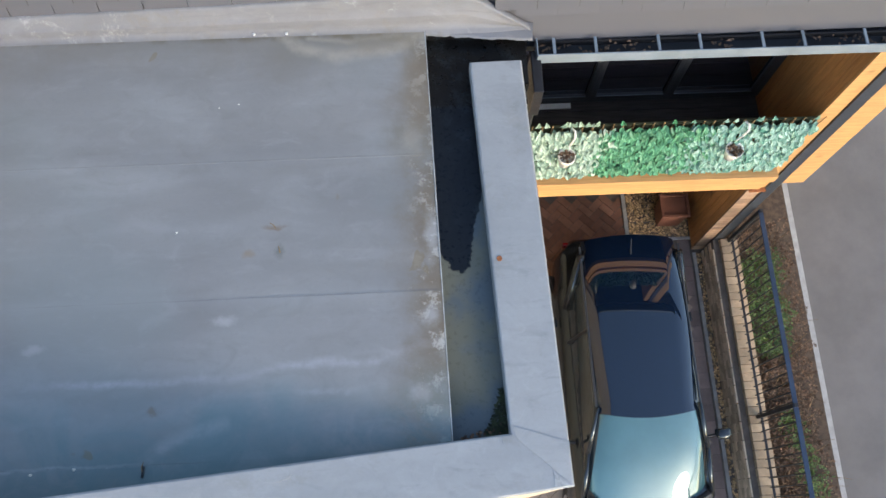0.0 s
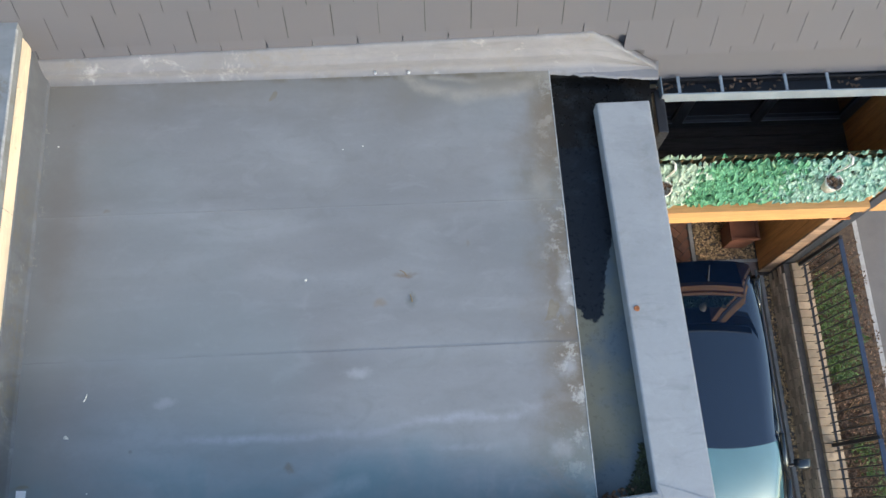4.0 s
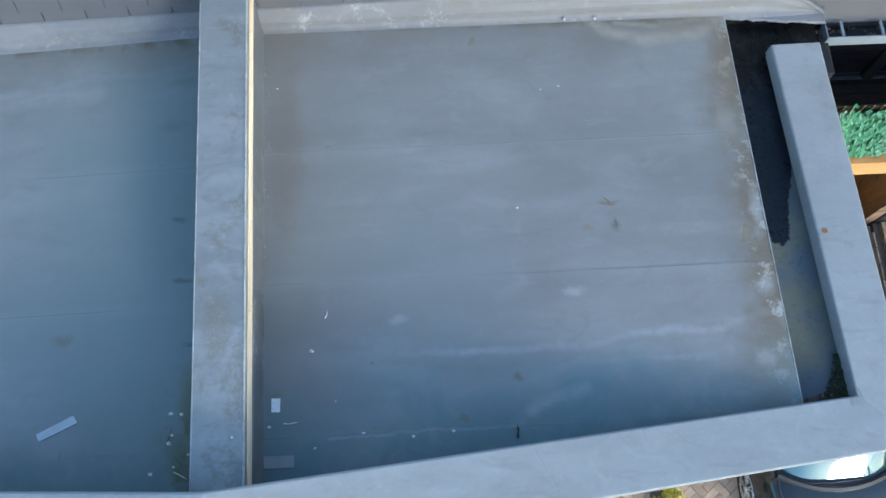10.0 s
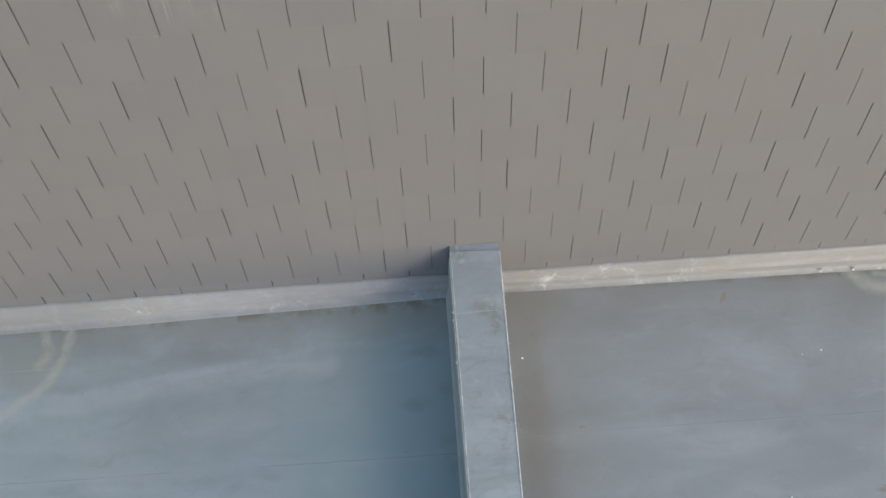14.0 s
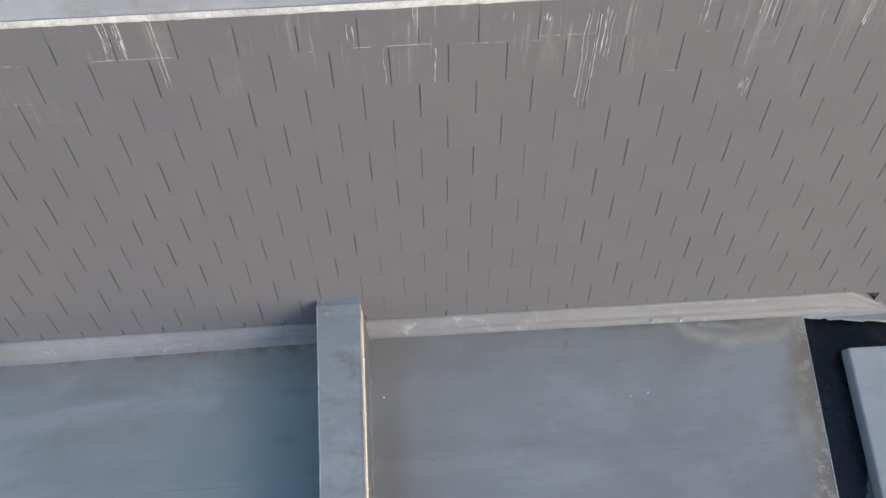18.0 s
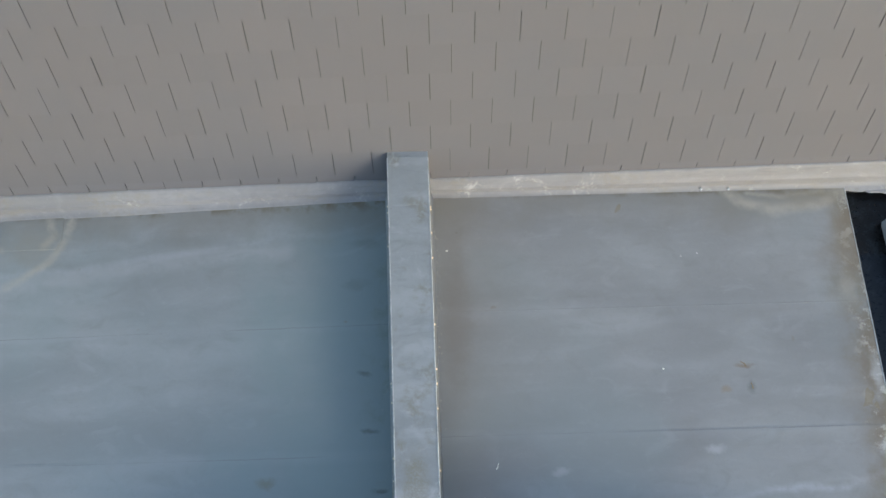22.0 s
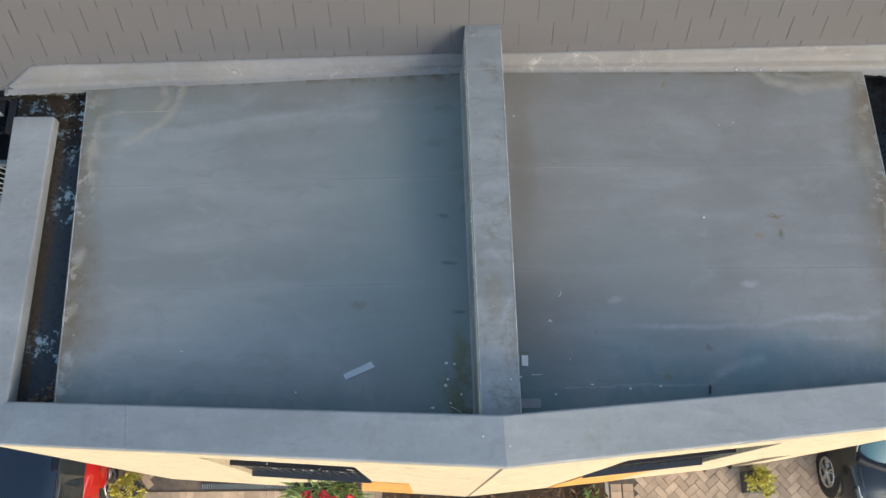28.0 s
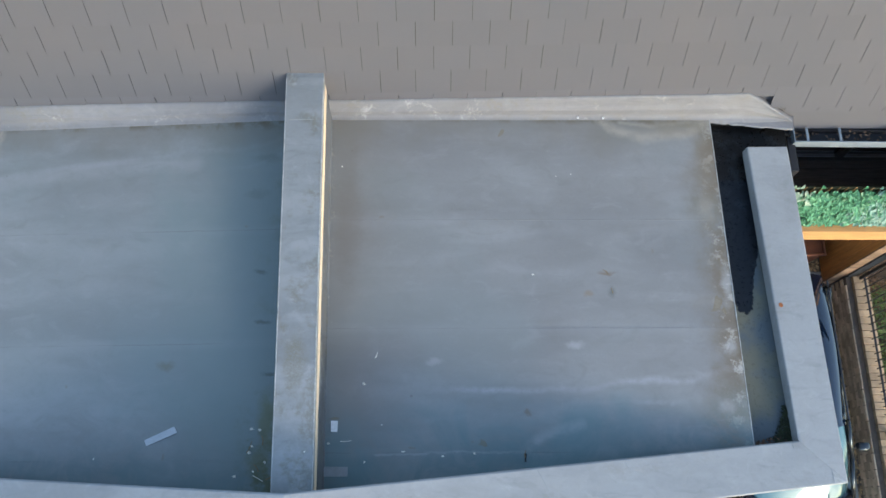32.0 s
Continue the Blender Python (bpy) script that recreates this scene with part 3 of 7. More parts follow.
mat_white = plain("white_plastic", (0.72, 0.72, 0.70), 0.45, vary=0.1, bump=0.05)
# near-black for rooms and cores, and for shade coloured onto the carport wall
mat_inside_shade = plain("dark_interior", (0.03, 0.028, 0.03), 0.8, vary=0.3, bump=0.0)
mat_tyre = plain("tyre_rubber", (0.02, 0.02, 0.02), 0.75, vary=0.2, bump=0.2)
mat_rim = plain("alloy", (0.55, 0.56, 0.57), 0.3, 0.9, vary=0.1, bump=0.03)
mat_rust = plain("rust_spot", (0.26, 0.09, 0.03), 0.9, vary=0.4, scale=40, bump=0.5)
mat_bits = plain("pale_grit", (0.62, 0.60, 0.52), 0.8, vary=0.25, scale=30, bump=0.4)
mat_twig = plain("dry_twig", (0.20, 0.13, 0.06), 0.85, vary=0.3, scale=30, bump=0.4)
mat_tape = plain("grey_tape", (0.40, 0.42, 0.43), 0.45, vary=0.12, scale=12, bump=0.1)
mat_tag = plain("white_tag", (0.66, 0.66, 0.64), 0.5, vary=0.12, scale=30, bump=0.1)
mat_yellow = plain("yellow_plastic", (0.75, 0.45, 0.04), 0.5, vary=0.15, bump=0.05)


def paint(name, rgb, flake=0.3):
    m = Nodes(name, 0.22, flake)
    m.put(m.bsdf.inputs["Coat Weight"], 1.0), m.put(m.bsdf.inputs["Coat Roughness"], 0.03), m.put(m.bsdf.inputs["Coat IOR"], 1.7), m.put(m.bsdf.inputs["Specular IOR Level"], 0.08)
    dust = m.noise(3.0, 5, 0.6)
    return m.color(m.mix(m.ramp(dust, 0.4, 0.7, 0, 0.3), rgb, tuple(v * 1.25 + 0.004 for v in rgb)))


mat_car_grey = paint("grey_car_paint", (0.012, 0.013, 0.015), 0.1)
body_paint = mat_car_grey.node_tree.nodes["Principled BSDF"].inputs
body_paint["Specular Tint"].default_value, body_paint["Coat Weight"].default_value = (0.70, 0.90, 1.0, 1.0), 0.22
body_paint["Specular IOR Level"].default_value = 0.55
mat_car_red = paint("red_car_paint", (0.42, 0.012, 0.012), 0.1)


def glazing(name, rgb, rough=0.03, coat=1.0):
    m = Nodes(name, rough, 0.0, 0.9 if coat > 0.5 else 0.5)
    m.put(m.bsdf.inputs["Coat Weight"], coat), m.put(m.bsdf.inputs["Coat Roughness"], 0.01), m.put(m.bsdf.inputs["Coat IOR"], 1.6)
    smear = m.noise(2.5, 4, 0.6)
    return m.color(m.mix(smear, rgb, tuple(v * 1.6 for v in rgb)))


mat_carglass = glazing("tinted_car_glass", (0.014, 0.020, 0.024), 0.03, 0.35)
mat_screen = glazing("green_tinted_windscreen", (0.030, 0.070, 0.078), 0.03, 0.12)
mat_screen.node_tree.nodes["Principled BSDF"].inputs["Specular Tint"].default_value = (0.72, 0.95, 1.0, 1.0)
mat_screen.node_tree.nodes["Principled BSDF"].inputs["Specular IOR Level"].default_value = 1.0
mat_roof_glass = glazing("tinted_glass_roof", (0.0022, 0.0060, 0.0150), 0.02, 0.50)
mat_pane = glazing("dark_pane", (0.010, 0.010, 0.014))


def leaf_material(name, a, b, rough=0.5, pieces="island"):
    m = Nodes(name, rough)
    r = m.island() if pieces == "island" else m.random()
    c = m.mix(r, a, b)
    c = m.mix(m.ramp(m.noise(50, 3, 0.5), 0.4, 0.7, 0, 0.3), c, tuple(v * 0.6 for v in a))
    m.put(m.bsdf.inputs["Transmission Weight"], 0.0)
    return m.color(c)


mat_ivy_green = leaf_material("green_plastic_leaf", (0.022, 0.13, 0.062), (0.10, 0.31, 0.175))
mat_ivy_pale = leaf_material("faded_plastic_leaf", (0.15, 0.26, 0.20), (0.40, 0.50, 0.41))
mat_ivy_blue = leaf_material("bluish_plastic_leaf", (0.06, 0.20, 0.15), (0.31, 0.46, 0.39))
mat_hedge = leaf_material("hedge_leaf", (0.022, 0.060, 0.010), (0.13, 0.20, 0.040))
mat_brownleaf = leaf_material("dead_leaf", (0.050, 0.030, 0.018), (0.21, 0.125, 0.072), 0.8)
mat_yellowleaf = leaf_material("yellow_shrub_leaf", (0.30, 0.28, 0.03), (0.62, 0.56, 0.10))
mat_spider = leaf_material("pale_striped_leaf", (0.10, 0.20, 0.05), (0.34, 0.42, 0.16))
mat_redflower = leaf_material("red_petal", (0.45, 0.01, 0.02), (0.70, 0.05, 0.08))
mat_darkmoss = leaf_material("dark_moss_leaf", (0.008, 0.012, 0.004), (0.03, 0.04, 0.012), 0.8)


# ---- mesh helpers ----
def part(name, bm, material, parent=None, label="", smooth=False):
    """Links a bmesh as one mesh object under a thing or part."""
    me = bpy.data.meshes.new(name)
    bmesh.ops.recalc_face_normals(bm, faces=bm.faces)
    if smooth:
        for f in bm.faces:
            f.smooth = True
    bm.to_mesh(me)
    bm.free()
    me.materials.append(material)
    ob = new(name, me)
    if parent is not None:
        ob.parent = parent
    if label:
        ob["label"] = label
    return ob


def thing(name, label, category, group="", kind="", at=(0, 0, 0)):
    ob = new(name)
    ob.location = at
    return tagged(ob, label, category, group, kind)


def B():
    return bmesh.new()


def prism(bm, poly, z0, z1, bevel=0.0):
    """A column over a plan polygon; z0 and z1 are numbers or one number a corner."""
    n = len(poly)
    lo = z0 if isinstance(z0, (list, tuple)) else [z0] * n
    hi = z1 if isinstance(z1, (list, tuple)) else [z1] * n
    a = [bm.verts.new((p[0], p[1], z)) for p, z in zip(poly, lo)]
    b = [bm.verts.new((p[0], p[1], z)) for p, z in zip(poly, hi)]
    faces = [bm.faces.new(a[::-1]), bm.faces.new(b)]
    faces += [bm.faces.new((a[i], a[(i + 1) % n], b[(i + 1) % n], b[i])) for i in range(n)]
    if bevel:
        edges = list({e for f in faces for e in f.edges})
        bmesh.ops.bevel(bm, geom=edges, offset=bevel, segments=2, affect="EDGES", profile=0.6)
    return bm


def box(bm, x0, x1, y0, y1, z0, z1, bevel=0.0):
    return prism(bm, [(x0, y0), (x1, y0), (x1, y1), (x0, y1)], z0, z1, bevel)


def rod(bm, a, b, r, sides=8, r2=None):
    """A round bar from a to b."""
    a, b = Vector(a), Vector(b)
    axis = (b - a).normalized()
    u = axis.orthogonal().normalized()
    v = axis.cross(u)
    r2 = r if r2 is None else r2
    lo = [bm.verts.new(a + (u * math.cos(k) + v * math.sin(k)) * r) for k in (2 * math.pi * i / sides for i in range(sides))]
    hi = [bm.verts.new(b + (u * math.cos(k) + v * math.sin(k)) * r2) for k in (2 * math.pi * i / sides for i in range(sides))]
    bm.faces.new(lo[::-1]), bm.faces.new(hi)
    for i in range(sides):
        bm.faces.new((lo[i], lo[(i + 1) % sides], hi[(i + 1) % sides], hi[i]))
    return bm


def sweep(bm, profile, path):
    """A strip: profile points (offsets given by a function of the path point) along a path of (x, y, z)."""
    rows = [[bm.verts.new(q) for q in profile(p)] for p in path]
    for r, s in zip(rows, rows[1:]):
        for i in range(len(r) - 1):
            bm.faces.new((r[i], r[i + 1], s[i + 1], s[i]))
    return rows


def lathe(bm, rings, centre, sides=20, axis="z"):
    """A turned shape from (radius, height) pairs."""
    rows = []
    for r, h in rings:
        ring = []
        for i in range(sides):
            k = 2 * math.pi * i / sides
            c, s = r * math.cos(k), r * math.sin(k)
            q = {"z": (c, s, h), "x": (h, c, s), "y": (c, h, s)}[axis]
            ring.append(bm.verts.new(Vector(centre) + Vector(q)))
        rows.append(ring)
    for a, b in zip(rows, rows[1:]):
        for i in range(sides):
            bm.faces.new((a[i], a[(i + 1) % sides], b[(i + 1) % sides], b[i]))
    bm.faces.new(rows[0][::-1]), bm.faces.new(rows[-1])
    return bm


def loft(bm, rings, close=True, caps=True):
    rows = [[bm.verts.new(p) for p in ring] for ring in rings]
    n = len(rows[0])
    for r, s in zip(rows, rows[1:]):
        for i in range(n if close else n - 1):
            bm.faces.new((r[i], r[(i + 1) % n], s[(i + 1) % n], s[i]))
    if caps:
        bm.faces.new(rows[0][::-1]), bm.faces.new(rows[-1])
    return rows


def tube(bm, pts, r, sides=8):
    """One bent round bar through the points."""
    pts = [Vector(p) for p in pts]
    rings = []
    for i, p in enumerate(pts):
        way = (pts[min(i + 1, len(pts) - 1)] - pts[max(i - 1, 0)]).normalized()
        u = way.cross(Vector((0, 0, 1))).normalized()
        v = u.cross(way)
        rings.append([p + (u * math.cos(a) + v * math.sin(a)) * r for a in (2 * math.pi * k / sides for k in range(sides))])
    return loft(bm, rings)


def leaf(bm, at, way, up, length, width, fold=0.25):
    """One leaf: an oval, pointed blade folded along its rib, of six faces."""
    way, up = Vector(way).normalized(), Vector(up).normalized()
    side = way.cross(up).normalized()
    up = side.cross(way)
    at = Vector(at)
    base, tip = bm.verts.new(at), bm.verts.new(at + way * length - up * length * 0.16)
    mid = bm.verts.new(at + way * length * 0.55)
    for s in (1, -1):
        a = bm.verts.new(at + way * length * 0.22 + side * (s * width * 0.42) + up * width * fold)
        b = bm.verts.new(at + way * length * 0.60 + side * (s * width * 0.46) + up * width * fold * 0.8)
        bm.faces.new((base, mid, a)), bm.faces.new((a, mid, b)), bm.faces.new((mid, tip, b))

# ---- structure: plan points (x, y, z) of the front block ----
APEX_IN, APEX_OUT = (0.053, 0.118, 6.382), (0.074, -0.254, 6.382)
R_IN_F, R_OUT_F = (4.031, 0.534, 5.611), (4.400, 0.204, 5.590)
R_IN_B, R_OUT_B = (3.926, 3.124, 5.616), (4.300, 3.131, 5.616)
L_IN_F, L_OUT_F = (-3.899, 0.354, 5.575), (-4.205, 0.025, 5.563)
L_IN_B, L_OUT_B = (-3.916, 2.956, 5.526), (-4.290, 2.955, 5.526)
COPE = 0.11   # depth of the folded edge of a coping


def mix(a, b, k):
    return tuple(p + (q - p) * k for p, q in zip(a, b))


def structure(ob, label, category):
    return tagged(ob, label, category, kind="structure")


# ground, road, drive
bm = B()
box(bm, -400, 400, -400, 400, -0.9, -0.40)
structure(part("ground", bm, mat_ground), "rough brown open ground reaching to the horizon", "ground")
bm = B()
prism(bm, [(8.90, -40), (16, -40), (16, 40), (8.98, 40)], -0.42, -0.33)
road = structure(part("road", bm, mat_asphalt), "grey worn asphalt road beside a concrete kerb", "road")
bm = B()
box(bm, -9.0, 7.46, -9.0, 4.6, -0.40, -0.012)
drive = structure(part("pavement", bm, mat_sand), "block-paved drive in brown herringbone setts", "pavement")

# the front wall of the two houses, in two leaves that meet at a blunt angle, with openings
WIN_R = (1.215, 2.568, 2.937, 5.177)      # x0, x1, z0, z1
PANEL_R = (1.20, 2.12, 0.30, 2.925)
DOOR_R = (3.592, 3.952, 0.0, 2.113)
WIN_L = (-2.43, -1.109, 2.937, 5.177)


def front_y(x):
    """The outer face of the front wall."""
    if x >= 0.07:
        return -0.232 + (x - 0.07) * (0.204 + 0.232) / (4.33)
    return -0.232 + (0.07 - x) * (0.045 + 0.232) / 4.27


def parapet_z(x):
    """The level of the front coping."""
    return 6.382 - (x - 0.06) * 0.1782 if x > 0.06 else 6.382 - (0.06 - x) * 0.1925


def front_wall(name, xs, holes, label):
    """A 0.3 m thick wall from x to x, pierced by holes (x0, x1, z0, z1)."""
    bm = B()
    cuts_x = sorted({*xs, *(h[0] for h in holes), *(h[1] for h in holes)})
    cuts_z = sorted({0.0, *(h[2] for h in holes), *(h[3] for h in holes)})
    for x0, x1 in zip(cuts_x, cuts_x[1:]):
        top = [parapet_z(x0) - COPE + 0.01, parapet_z(x1) - COPE + 0.01]
        levels = cuts_z + [None]
        for z0, z1 in zip(levels, levels[1:]):
            mx, mz = (x0 + x1) / 2, (z0 + (z1 if z1 else 5.4)) / 2
            if any(h[0] < mx < h[1] and h[2] < mz < h[3] for h in holes):
                continue
            hi = [z1] * 4 if z1 is not None else [top[0], top[1], top[1], top[0]]
            prism(bm, [(x0, front_y(x0)), (x1, front_y(x1)), (x1, front_y(x1) + 0.3), (x0, front_y(x0) + 0.3)], [z0] * 4, hi)
    bmesh.ops.remove_doubles(bm, verts=bm.verts, dist=1e-4)
    return structure(part(name, bm, mat_brick), label, "wall")


front_wall("wall_front_1", (0.085, 4.36), (WIN_R, DOOR_R), "sunlit cream brick front wall with a tall window")
front_wall("wall_front_2", (-4.17, 0.055), (WIN_L,), "sunlit cream brick front wall with a tall window")
bm = B()
prism(bm, [(0.055, front_y(0.055) + 0.006), (0.085, front_y(0.085) + 0.006), (0.085, 0.05), (0.055, 0.05)], 0, 6.27)
structure(part("trim", bm, mat_sand), "dark movement joint between two brick walls", "trim")
# side walls
bm = B()
prism(bm, [(4.36, 0.20), (4.36 - 0.28, 0.50), (3.97, 3.30), (4.26, 3.30)], 0, 5.44)
structure(part("wall_side_1", bm, mat_brick), "cream brick side wall beside a parking bay", "wall")
bm = B()
prism(bm, [(-4.17, 0.05), (-3.90, 0.34), (-3.93, 3.1), (-4.24, 3.1)], 0, 5.38)
structure(part("wall_side_2", bm, mat_brick), "cream brick side wall beside a parking bay", "wall")


# copings: membrane folded over the wall heads
def coping(name, quads, label, material=None):
    """Quads of four (x, y, z) corners a, b, c, d; each becomes a cap with soft, folded edges along a-b and d-c, slightly uneven."""
    bm = B()
    for a, b, c, d in quads:
        rows = []
        n = 24
        for k in range(n + 1):
            f = k / n
            p, q = Vector(mix(a, b, f)), Vector(mix(d, c, f))
            w = (q - p).normalized()
            drop = Vector((0, 0, -COPE))
            dent = Vector((0, 0, 0.0025 * noise.noise(Vector((f * 9, a[0], a[1])))))
            out = [p + drop, p + Vector((0, 0, -0.014)), p + w * 0.005 + Vector((0, 0, -0.004)), p + w * 0.016, p + (q - p) * 0.35 + dent, p + (q - p) * 0.7 - dent, q - w * 0.016, q - w * 0.005 + Vector((0, 0, -0.004)), q + Vector((0, 0, -0.014)), q + drop]
            rows.append([bm.verts.new(v) for v in out])
        for r, s in zip(rows, rows[1:]):
            for i in range(len(r) - 1):
                bm.faces.new((r[i], s[i], s[i + 1], r[i + 1]))
        bm.faces.new(rows[0]), bm.faces.new(rows[-1][::-1])
    return structure(part(name, bm, material or mat_coping), label, "coping")


APEX_M_OUT, APEX_M_IN = APEX_OUT, APEX_IN
coping("parapet_1", [(APEX_OUT, R_OUT_F, R_IN_F, APEX_IN)], "grey membrane coping on a rising front parapet")
LJ_IN, LJ_OUT = mix(L_IN_F, APEX_IN, 0.262), mix(L_OUT_F, APEX_OUT, 0.325)
coping("parapet_2", [(LJ_OUT, APEX_OUT, APEX_IN, LJ_IN)], "grey membrane coping on a rising front parapet")
coping("parapet_3", [(L_OUT_F, (LJ_OUT[0] - 0.0015, LJ_OUT[1], LJ_OUT[2] + 0.002), (LJ_IN[0] - 0.0015, LJ_IN[1], LJ_IN[2] + 0.002), L_IN_F)], "grey membrane coping lapped at a dark joint")
coping("parapet_4", [(R_OUT_F, R_OUT_B, R_IN_B, R_IN_F)], "grey membrane coping with a mitred front corner")
coping("parapet_5", [(L_IN_F, L_IN_B, L_OUT_B, L_OUT_F)], "pale grey membrane coping with a mitred front corner")
# upstand bodies under the side copings and behind the front copings
bm = B()
prism(bm, [(R_IN_F[0] + 0.012, R_IN_F[1] - 0.1), (4.36, 0.30), (4.27, 3.11), (R_IN_B[0] + 0.012, 3.11)], 5.30, 5.52)
structure(part("parapet_6", bm, mat_coping), "grey membrane upstand under a coping", "parapet")
bm = B()
prism(bm, [(-4.17, 0.12), (L_IN_F[0] - 0.012, 0.3), (L_IN_B[0] - 0.012, 2.945), (-4.26, 2.945)], 5.22, 5.44)
structure(part("parapet_7", bm, mat_coping), "grey membrane upstand under a coping", "parapet")
bm = B()
prism(bm, [(0.06, front_y(0.06) + 0.31), (4.05, front_y(4.05) + 0.31), (4.03, 0.515), (0.06, 0.105)], [5.2] * 4, [6.27, 5.53, 5.53, 6.27])
prism(bm, [(-3.92, front_y(-3.92) + 0.31), (0.06, front_y(0.06) + 0.31), (0.06, 0.105), (-3.9, 0.335)], [5.2] * 4, [5.50, 6.27, 6.27, 5.50])
structure(part("parapet_8", bm, mat_party), "grey membrane upstand behind a front parapet", "parapet")

# party wall between the two roofs: rendered sides, membrane upstands, membrane cap
PB, PF = 3.505, 0.115
PXB, PXF = (-0.158, 0.162), (-0.086, 0.219)
bm = B()
prism(bm, [(PXF[0], PF), (PXF[1], PF), (PXB[1], PB), (PXB[0], PB)], 6.045, 6.125, 0.012)
structure(part("parapet_9", bm, mat_party), "weathered grey membrane cap on a party wall", "coping")
bm = B()
prism(bm, [(PXF[0] + 0.004, PF + 0.002), (PXF[1] - 0.004, PF + 0.002), (PXB[1] - 0.004, 3.575), (PXB[0] + 0.004, 3.575)], 5.2, 6.046)
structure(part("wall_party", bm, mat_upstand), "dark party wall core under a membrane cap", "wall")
for side, name in ((1, "trim_1"), (-1, "trim_2")):
    bm = B()
    xf, xb = (PXF[1] - 0.004, PXB[1] - 0.004) if side > 0 else (PXF[0] + 0.004, PXB[0] + 0.004)
    deck = 5.66 if side > 0 else 5.70
    prof = [(0.0, 5.2), (0.042, 5.2), (0.042, deck), (0.022, deck + 0.04), (0.012, deck + 0.20), (0.010, 5.908 if side > 0 else 5.966), (0.0, 5.918 if side > 0 else 5.976)]

    def outline(p, prof=prof, side=side):
        return [(p[0] + side * d, p[1], z) for d, z in prof]

    rows = sweep(bm, outline, [(xf, PF + 0.004, 0), (mix((xf,), (xb,), 0.5)[0], (PF + PB) / 2, 0), (xb, PB - 0.012, 0)])
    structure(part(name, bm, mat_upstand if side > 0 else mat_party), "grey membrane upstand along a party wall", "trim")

# bright timber battens that clamp the upstands under the cap, with gritty lumps on their edges
for side, name in ((1, "trim_25"), (-1, "trim_26")):
    bm = B()
    xf, xb = (PXF[1] - 0.004, PXB[1] - 0.004) if side > 0 else (PXF[0] + 0.004, PXB[0] + 0.004)
    lengths = (PF + 0.006, 1.22, 2.31, PB - 0.02)
    for y0, y1 in zip(lengths, lengths[1:]):
        a = xf + (xb - xf) * (y0 - PF) / (PB - PF)
        b = xf + (xb - xf) * (y1 - PF) / (PB - PF)
        out = 0.006
        q = [(a, y0 + 0.002), (a + side * out, y0 + 0.002), (b + side * out, y1 - 0.002), (b, y1 - 0.002)]
        prism(bm, q if side > 0 else q[::-1], 5.922 if side > 0 else 5.980, 6.043, 0.003)
    for k in range(9):
        y = random.uniform(0.3, 3.4)
        x = xf + (xb - xf) * (y - PF) / (PB - PF) + side * 0.006
        lathe(bm, [(0.010, -0.006), (0.008, 0.004), (0.003, 0.008)], (x, y, random.uniform(5.96, 6.04)), 6)
    structure(part(name, bm, mat_cream_band), "sunlit bare timber batten under a membrane cap", "trim")

bm = B()
prism(bm, [(PXB[0] + 0.003, PB - 0.006), (PXB[1] - 0.003, PB - 0.006), (PXB[1] - 0.003, 3.572), (PXB[0] + 0.003, 3.568)], 6.0, [6.1245, 6.1245, 6.122, 6.122])
structure(part("trim_22", bm, mat_party), "pale turned-up end of a membrane cap", "trim")

# pale strips painting light caught on the cap's folded edges, and shallow wrinkles across it
for side, name in ((1, "trim_16"), (-1, "trim_17")):
    bm = B()
    k = 1 if side > 0 else 0
    rows = []
    for i in range(46):
        f = i / 45
        x, y = PXF[k] + (PXB[k] - PXF[k]) * f - side * 0.006, PF + 0.01 + (PB - PF - 0.02) * f
        w = 0.0045 + 0.0035 * noise.noise(Vector((y * 6, side, 0))) + 0.002 * noise.noise(Vector((y * 21, side, 4)))
        rows.append([bm.verts.new(q) for q in ((x - side * w, y, 6.1245), (x - side * w * 0.5, y, 6.1285), (x + side * w * 0.7, y, 6.1275), (x + side * (0.0075), y, 6.112))])
    for r, s in zip(rows, rows[1:]):
        for i in range(3):
            bm.faces.new((r[i], s[i], s[i + 1], r[i + 1]))
    structure(part(name, bm, mat_edge, smooth=True), "folded edge of a membrane cap, its caught light painted pale", "trim")
bm = B()
for i in range(17):
    y = random.uniform(0.4, 3.45)
    f = (y - PF) / (PB - PF)
    side = random.choice((-1, -1, 1))
    xe = (PXF[0] + (PXB[0] - PXF[0]) * f + 0.012) if side < 0 else (PXF[1] + (PXB[1] - PXF[1]) * f - 0.012)
    n = random.uniform(0.03, 0.10)
    rod(bm, (xe, y, 6.1225), (xe - side * n, y + random.uniform(-0.03, 0.03), 6.1235), 0.0030, 5, 0.0012)
structure(part("trim_18", bm, mat_sand), "short wrinkles in a membrane cap", "trim")


# lap patches on the copings
def cope_patch(name, pts, lift, material, label):
    bm = B()
    prism(bm, [(p[0], p[1]) for p in pts], [p[2] - 0.02 for p in pts], [p[2] + lift for p in pts], 0.0012)
    return structure(part(name, bm, material), label, "membrane patch")


cope_patch("trim_10", [(-0.150, 3.10, 6.125), (0.156, 3.11, 6.125), (0.158, 3.503, 6.125), (-0.155, 3.503, 6.125)], 0.002, mat_party, "membrane end piece on a party cap")
